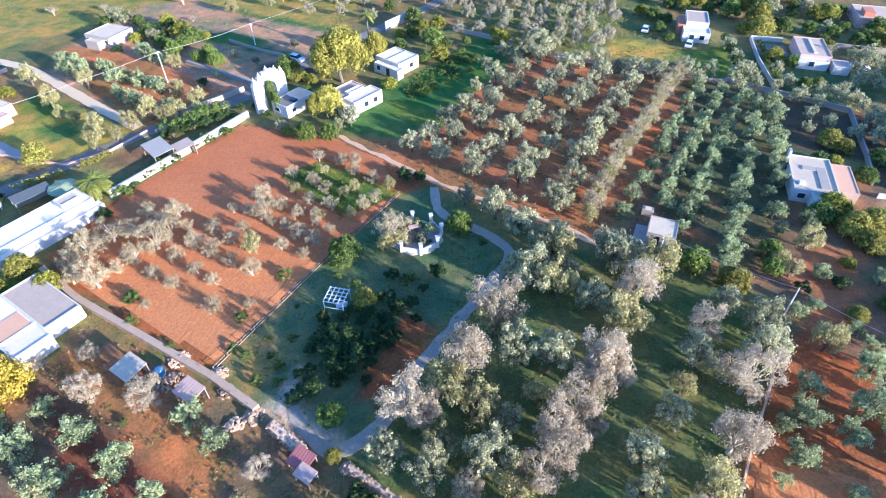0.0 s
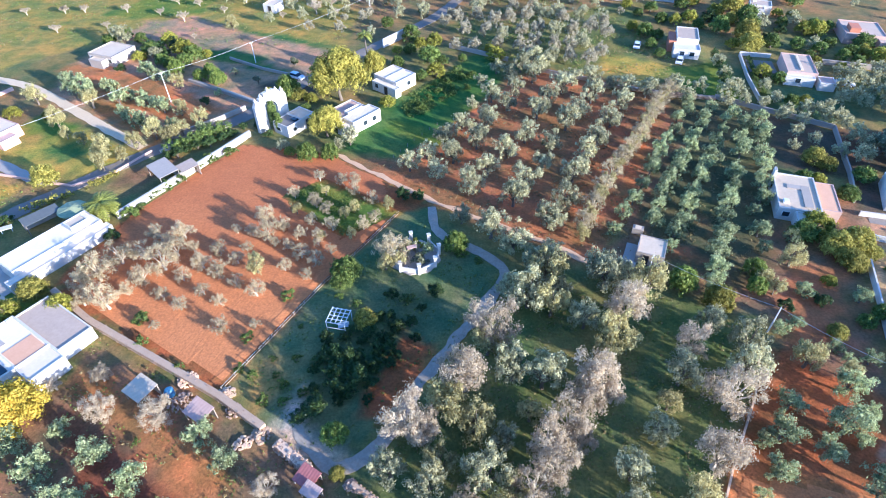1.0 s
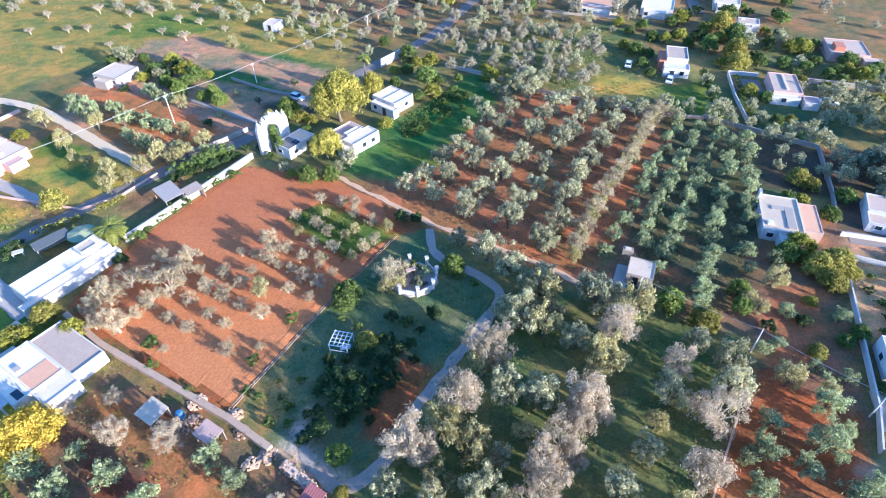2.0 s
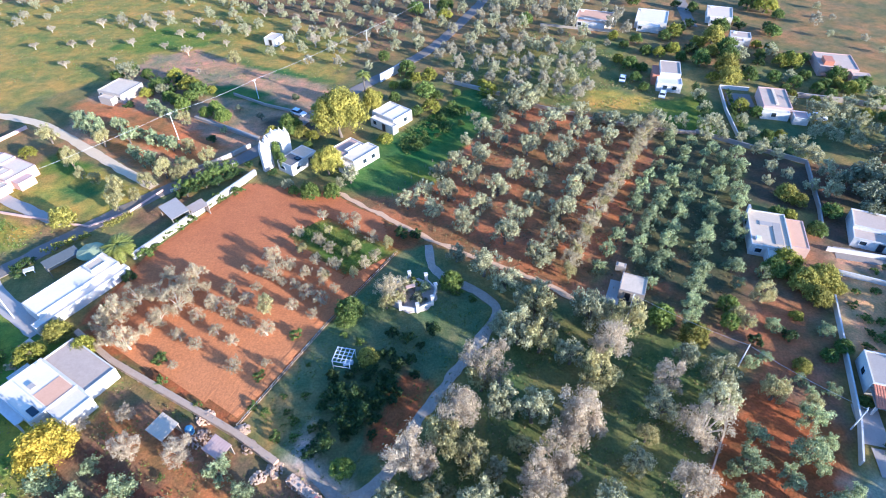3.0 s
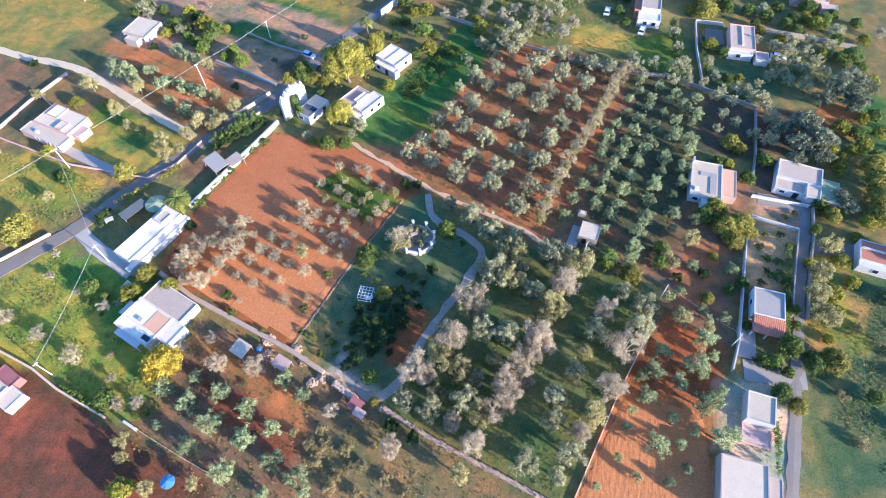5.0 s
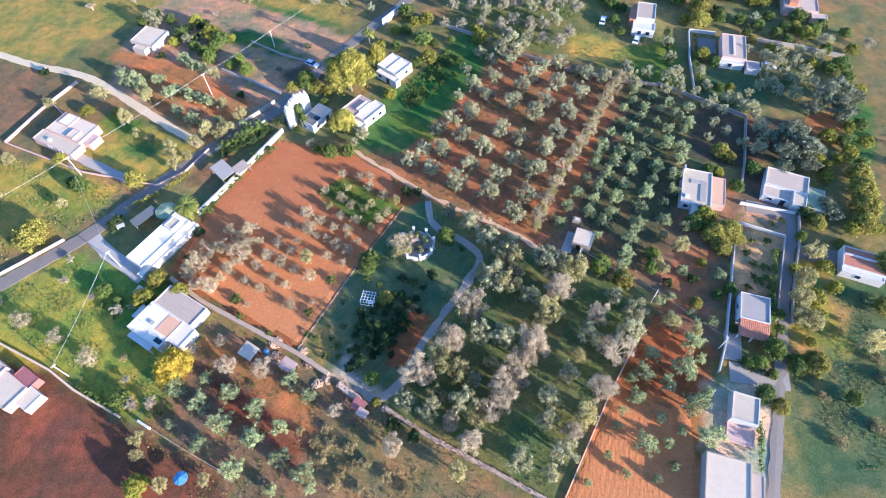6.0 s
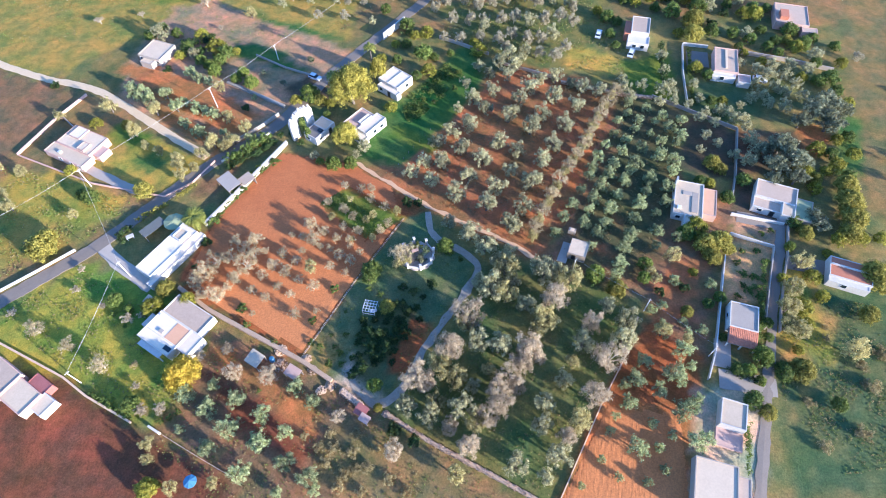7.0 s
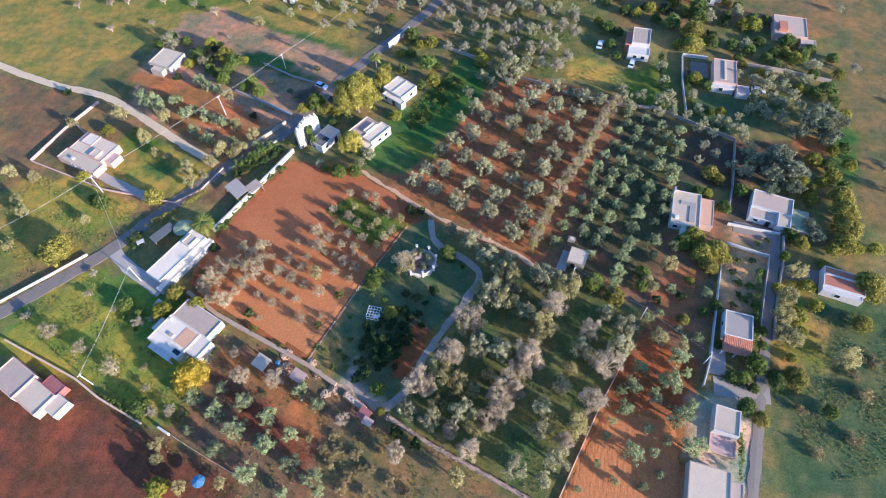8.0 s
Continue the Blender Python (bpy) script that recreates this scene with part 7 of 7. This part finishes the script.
def fence(line, gap, label, rail=True):
    root = thing("fence", Matrix.Identity(4), label, "fence")
    for a, b in zip(line, line[1:]):
        a, b = Vector((*a, 0)), Vector((*b, 0))
        n = max(1, int((b - a).length / gap))
        for k in range(n):
            p = a.lerp(b, k / n)
            part("post", boxed(p.x - 0.05, p.x + 0.05, p.y - 0.05, p.y + 0.05, -0.2, 0.7), M_WOOD, root)
        if rail:
            for z in (0.1, 0.6):
                part("rail", rod(bmesh.new(), a + Vector((0, 0, z)), b + Vector((0, 0, z)), 0.045 if z < 0.2 else 0.015, 0.045 if z < 0.2 else 0.015, 4), M_METAL if z > 0.2 else M_STONE, root)


fence([(-29.0, 40.7), (-18.8, 59.8), (-8.5, 76.8)], 2.4, "low fence of pale posts and rails beside the red field")
fence([(-10.6, 94.6), (-6.8, 100.8), (-0.6, 109.4)], 2.4, "thin pale rail fence at the orchard's edge", False)
fence([(-50.4, 50.2), (-55.5, 38.5)], 2.2, "thin fence between villa garden and olive trees")
fence([(-38.3, 16.1), (-46, 20), (-54.6, 24.6)], 2.5, "thin field fence below the olive trees")

# ---- yards and small ground works ----
strip("hut_slab", [(30.7, 68.6), (28.4, 63.2)], 2.2, 0.1, M_CONCRETE, "grey concrete slab beside the hut", "slab", 0.1)
strip("villa_drive", [(60.0, 43.0), (58.4, 36.8)], 3.4, 0.1, M_CONCRETE, "pale concrete drive before the tiled villa", "driveway", 0.1)
strip("yard_pavement", [(57.0, 34.6), (68.0, 32.2)], 4.2, 0.09, M_CONCRETE, "pale concrete forecourt", "pavement", 0.3)
strip("east_drive", [(80.0, 62.4), (89.0, 60.2)], 4.0, 0.08, M_ASPHALT, "grey drive to the red-roofed villa", "driveway", 0.2)
strip("north_yard", [(79.0, 138.5), (77.6, 131.5)], 6.4, 0.08, M_ASPHALT, "grey paved yard beside the villa", "yard", 0.1)
wall_run("field_wall_north", [(-56.5, 141.2), (-46.5, 134.9), (-38.5, 131.2)], 0.7, 0.3, M_CONCRETE, "low grey wall across the pink field")
wall_run("field_wall_middle", [(-62.9, 128.7), (-53.2, 123.0), (-44.2, 117.6)], 0.7, 0.9, M_CONCRETE, "broad low grey wall across the field")
c = thing("cistern", pose(32.0, 71.7, 0, 0, 0, -22), "small pale concrete cistern beside the hut", "cistern")
part("tank_body", boxed(-0.9, 0.9, -0.6, 0.6, -0.1, 1.1, bevel=0.04), M_CONCRETE, c)
part("lid", boxed(-0.5, 0.5, -0.4, 0.4, 1.1, 1.18), M_ROOF, c)

# The tiled porch of the villa by the lane: rows of rounded tiles on a slope.
p = thing("tiled_porch", Matrix.Rotation(radians(-18), 4, "Z") @ Matrix.Translation((47.0, 60.0, 0)) @ Matrix.Diagonal((1, 1, 0.85, 1)), "terracotta tiled porch roof on white posts", "porch")
tile = bmesh.new()
for s in range(3):
    t0, t1 = (math.pi * (s + j) / 3 for j in (0, 1))
    for lift, rows in ((0.0, ((t0, 0), (t1, 0), (t1, -0.46), (t0, -0.46))),):
        tile.faces.new([tile.verts.new((-0.17 * math.cos(t), y, 0.08 * math.sin(t) - 0.2 * -y + (0.03 if y else 0))) for t, y in rows])
    tile.faces.new([tile.verts.new((-q * math.cos(t), -0.46, q * math.sin(t) / 2 - 0.062)) for q, t in ((0.17, t0), (0.17, t1), (0.14, t1), (0.14, t0))])
TILE_MESH = finish("tile", tile, M_TILE)
for r in range(9):
    for k in range(16):
        o = new("tile", TILE_MESH)
        o.parent = p
        o.location = (-2.7 + 0.36 * (k + 0.5), 1.68 - 0.4 * r, 3.05 - 0.08 * r)
part("roof_board", boxed(-2.8, 3.1, -2.0, 1.68, 2.18, 2.26), M_WOOD, p)
for x in (-2.6, 0.1, 2.9):
    part("post", boxed(x - 0.14, x + 0.14, -1.9, -1.62, -0.1, 2.18), M_WHITE, p)


# ---- parked cars ----
def car(x, y, turn, material, label):
    t = thing("car", pose(x, y, 0, 0, 0, turn), label, "car")
    bm = bmesh.new()
    side = [(-2.0, 0.3), (2.0, 0.3), (2.05, 0.75), (1.1, 0.9), (-1.9, 0.95), (-2.05, 0.7)]
    a, b = ([bm.verts.new((px, s, pz)) for px, pz in side] for s in (-0.82, 0.82))
    bm.faces.new(a), bm.faces.new(b[::-1])
    for k in range(6):
        bm.faces.new((a[k], b[k], b[(k + 1) % 6], a[(k + 1) % 6]))
    part("body", bm, material, t)
    bm = bmesh.new()
    low, high = ([bm.verts.new((px, py, z)) for px, py in ((x0, -w), (x1, -w), (x1, w), (x0, w))] for x0, x1, w, z in ((-1.75, 0.95, 0.76, 0.9), (-1.4, 0.3, 0.62, 1.42)))
    for k in range(4):
        bm.faces.new((low[k], low[(k + 1) % 4], high[(k + 1) % 4], high[k]))
    part("windows", bm, M_GLASS, t)
    part("roof_panel", boxed(-1.42, 0.32, -0.63, 0.63, 1.42, 1.47), material, t)
    for px in (-1.25, 1.3):
        for py in (-0.8, 0.8):
            wheel = part("wheel", rod(bmesh.new(), (px, py - 0.1, 0.32), (px, py + 0.1, 0.32), 0.32, 0.32, 14), M_RUBBER, t)
            part("rim", rod(bmesh.new(), (px, py - 0.115, 0.32), (px, py + 0.115, 0.32), 0.18, 0.18, 10), M_METAL, wheel)
    for py in (-0.6, 0.6):
        part("headlight", boxed(2.0, 2.06, py - 0.16, py + 0.16, 0.62, 0.74), M_GLASS, t)


car(-36.8, 129.9, -30, M_CAR, "white car parked on the pink field")
car(58.9, 137.9, 65, M_CAR, "white car parked before the villa")
car(50.5, 147.5, 70, M_CAR, "white car parked on the green lawn")
car(93.6, 124.6, -20, M_CAR, "white car in the yard beside the villa")


# ---- palms ----
L_PALM = foliage("palm_fronds", (0.1, 0.13, 0.02), (0.34, 0.34, 0.06), 0.6, 0.25)


def palm(x, y, height, reach, seed, label):
    """A ringed trunk, slightly leaning, with arching fronds of paired leaflets."""
    rng = random.Random(seed)
    root = thing("palm_tree", Matrix.Translation((x, y, 0)), label, "palm tree", "palms of the gardens")
    bm = bmesh.new()
    lean = Vector((rng.uniform(-0.3, 0.3), rng.uniform(-0.3, 0.3), 0))
    steps = max(4, int(height / 0.5))
    for k in range(steps):
        a, b = k / steps, (k + 1) / steps
        rod(bm, lean * a * a + Vector((0, 0, height * a - 0.1)), lean * b * b + Vector((0, 0, height * b)), 0.24 - 0.07 * a, 0.2 - 0.06 * a, 8)
    part("trunk", bm, M_BARK, root)
    top = lean + Vector((0, 0, height))
    for k in range(26 if height > 4 else 44):
        a, up = k * 2.4 + rng.uniform(-0.2, 0.2), rng.uniform(-0.25, 1.35)
        out = Vector((math.cos(a), math.sin(a), 0))
        side = Vector((-out.y, out.x, 0))
        v, f = [], []
        n = 12
        spine = [top + out * (reach * s * math.cos(up * (1 - s))) + Vector((0, 0, reach * (0.75 * math.sin(up) * s - (0.55 + 0.25 * (up < 0.3)) * s * s))) for s in (i / n for i in range(n + 1))]
        for i in range(1, n):
            s = i / n
            span = reach * 0.26 * math.sin(math.pi * min(1, 0.15 + s * 0.85)) + 0.06
            for w in (-1, 1):
                m = len(v)
                tip = spine[i] + side * w * span + out * span * 0.55 + Vector((0, 0, -0.3 * span))
                v += [tuple(spine[i]), tuple(spine[i + 1]), tuple(tip + out * 0.05), tuple(tip)]
                f.append((m, m + 1, m + 2, m + 3))
        frond = new("frond", mesh_of("frond", v, f, L_PALM))
        frond.parent = root


palm(-19.0, 129.5, 11.0, 1.9, 1, "tall slender palm beside the big pine")
palm(-30.9, 125.8, 4.2, 2.0, 2, "stout palm with golden fronds below the pine")
palm(-59.6, 76.3, 3.0, 2.9, 3, "bushy green palm beside the long villa")


# ---- ploughed field ----
FIELD = [(-42, 100), (-22.5, 95), (-12, 87), (-9.2, 77), (-19.2, 60), (-29.4, 41.6), (-56, 56.3), (-59, 60), (-55.5, 77.5)]
GREEN_PLOT = [(-30, 82), (-23.5, 87), (-8, 77.5), (-17.5, 70.5)]


def ploughed(name, poly, holes, turn, gap, label, deep=0.008):
    """Ridges and furrows over a plot, as one sheet on the ground, breaking up towards its edges."""
    c, s = math.cos(radians(turn)), math.sin(radians(turn))
    U = np.array([(x * c + y * s, -x * s + y * c) for x, y in poly])
    us = np.arange(U[:, 0].min(), U[:, 0].max(), 0.8)
    vs = np.arange(U[:, 1].min(), U[:, 1].max(), gap / 4)
    A, B = np.meshgrid(us, vs)
    X, Y = A * c - B * s, A * s + B * c
    d = inside(poly, X, Y)
    for hole in holes:
        d = np.maximum(d, -inside(hole, X, Y))
    wav = 0.5 * np.sin(A * 0.21 + 0.6 * np.sin(B * 0.13)) + 0.25 * np.sin(A * 0.53 + 1.3)
    rng = np.random.default_rng(8)
    clod = rng.normal(scale=0.008, size=X.shape)
    wav += 0.9 * np.sin(A * 0.045 + 2.0) + 0.7 * np.sin(B * 0.09 + A * 0.03)
    patchy = np.clip(0.45 + 0.5 * np.sin(A * 0.11 + B * 0.07) * np.sin(B * 0.19 - A * 0.05 + 1.0) + rng.normal(scale=0.25, size=X.shape), 0.05, 1)
    Z = 0.03 + deep * np.sin((B + wav) * math.tau / gap) * patchy + clod + 0.1 * np.clip(-d / 1.2, -1, 1)
    h, w = X.shape
    idx = np.arange(h * w).reshape(h, w)
    q = np.stack([idx[:-1, :-1], idx[:-1, 1:], idx[1:, 1:], idx[1:, :-1]], -1)
    keep = (d[:-1, :-1] < 0) & (d[1:, 1:] < 0)
    me = mesh_of(name, np.stack([X, Y, Z], -1).reshape(-1, 3).tolist(), q[keep].tolist(), M_SOIL)
    tagged(new(name, me), label, "field", kind="structure")


ploughed("ploughed_field", FIELD, [GREEN_PLOT], 57.3, 0.8, "red-brown ploughed field with shallow furrows", 0.003)
ploughed("tilled_plot", [(33.5, 29.5), (47.5, 27.5), (45, 10), (21, 10)], [], 70, 1.1, "orange tilled plot with faint furrows", 0.008)


# ---- weeds and grass ----
def weeds(name, polys, count, size, leaf, seed, label):
    """Loose tufts strewn over plots, joined as one."""
    rng = np.random.default_rng(seed)
    got = []
    for poly in polys:
        P = np.array(poly, float)
        lo, hi = P.min(0), P.max(0)
        xy = rng.uniform(lo, hi, (count * 3, 2))
        clump = np.sin(xy[:, 0] * 0.5 + 2 * np.sin(xy[:, 1] * 0.31)) + np.sin(xy[:, 1] * 0.63 + 1.7 * np.sin(xy[:, 0] * 0.23)) + rng.normal(scale=0.8, size=len(xy))
        ok = (inside(poly, xy[:, 0], xy[:, 1]) < -0.3) & (clump > 0.2)
        got.append(xy[ok][:count])
    xy = np.concatenate(got)
    v, f = leaf_cloud(rng, np.concatenate([xy, np.full((len(xy), 1), size * 0.4)], 1), np.full(len(xy), size * 0.9), 5, size * 0.75, 0.5)
    v[:, 2] = np.maximum(v[:, 2], 0.02)
    tagged(new(name, mesh_of(name, v, f, leaf)), label, "weeds", kind="stuff")


L_WEED = foliage("weed_leaves", (0.1, 0.15, 0.028), (0.24, 0.28, 0.055), 0.6)
L_STRAW = foliage("straw", (0.22, 0.17, 0.07), (0.4, 0.32, 0.14), 0.7)
MEADOW = [(-100, 52), (-84, 64), (-66, 55), (-54, 42), (-50, 32), (-58, 26), (-79, 38)]
GROVE = [(10, 62), (34, 57), (45, 50), (33, 30), (20, 12), (-9, 29)]
LAWN = [(-28, 41), (-18.5, 59), (-8, 75), (7, 64), (5, 56), (-10, 35), (-20, 35)]
SOUTH = [(-50, 50), (-28, 38), (-10, 27), (13, 13), (0, 2), (-40, 8), (-58, 24)]
EAST = [(76, 55), (100, 50), (110, 20), (75, 15), (68, 30)]
weeds("meadow_grass", [MEADOW, GROVE, SOUTH, GREEN_PLOT, EAST], 1800, 0.16, L_WEED, 1, "tufts of green grass and weeds")
weeds("lawn_tufts", [LAWN], 900, 0.16, L_WEED, 2, "short tufts on the shaded lawn")
weeds("dry_grass", [MEADOW, GROVE, SOUTH, EAST], 900, 0.2, L_STRAW, 3, "tufts of dry yellow grass")
NORTH = [(-150, 150), (-95, 150), (-30, 150), (0, 190), (-40, 235), (-160, 235)]
WEST = [(-130, 60), (-104, 60), (-86, 72), (-76, 84), (-100, 92), (-140, 105)]
NGROVE = [(0, 150), (20, 136), (55, 128), (60, 150), (40, 185), (10, 190)]
weeds("field_grass", [NORTH, WEST, NGROVE], 2000, 0.2, L_WEED, 4, "green weeds strewn over the far fields")
weeds("field_straw", [NORTH, WEST, NGROVE], 900, 0.2, L_STRAW, 5, "dry straw strewn over the far fields")
ORCHARD = [(-18, 93), (-8, 96), (14, 118), (34, 128), (60, 116), (56, 76), (44, 54), (24, 64)]
weeds("orchard_weeds", [ORCHARD], 2200, 0.22, L_STRAW, 6, "dry weeds between the orchard trees")
VEGETABLES = [(-4, 113), (7.8, 130), (2.5, 136), (-12, 118), (-8, 108)]
weeds("vegetable_patch", [VEGETABLES], 1800, 0.28, L_GREEN, 7, "rough rows of green vegetables")
PATHSIDE = [(-4, 80), (-4.2, 72), (3, 66), (10.5, 66), (10.6, 61), (0.5, 44.5), (-8, 33.5), (-16, 29.5), (-22, 36), (-20, 40), (-14, 34), (4, 57), (6, 62), (-2, 68)]
weeds("path_edge_grass", [PATHSIDE], 700, 0.18, L_WEED, 8, "grass creeping over the path's edges")
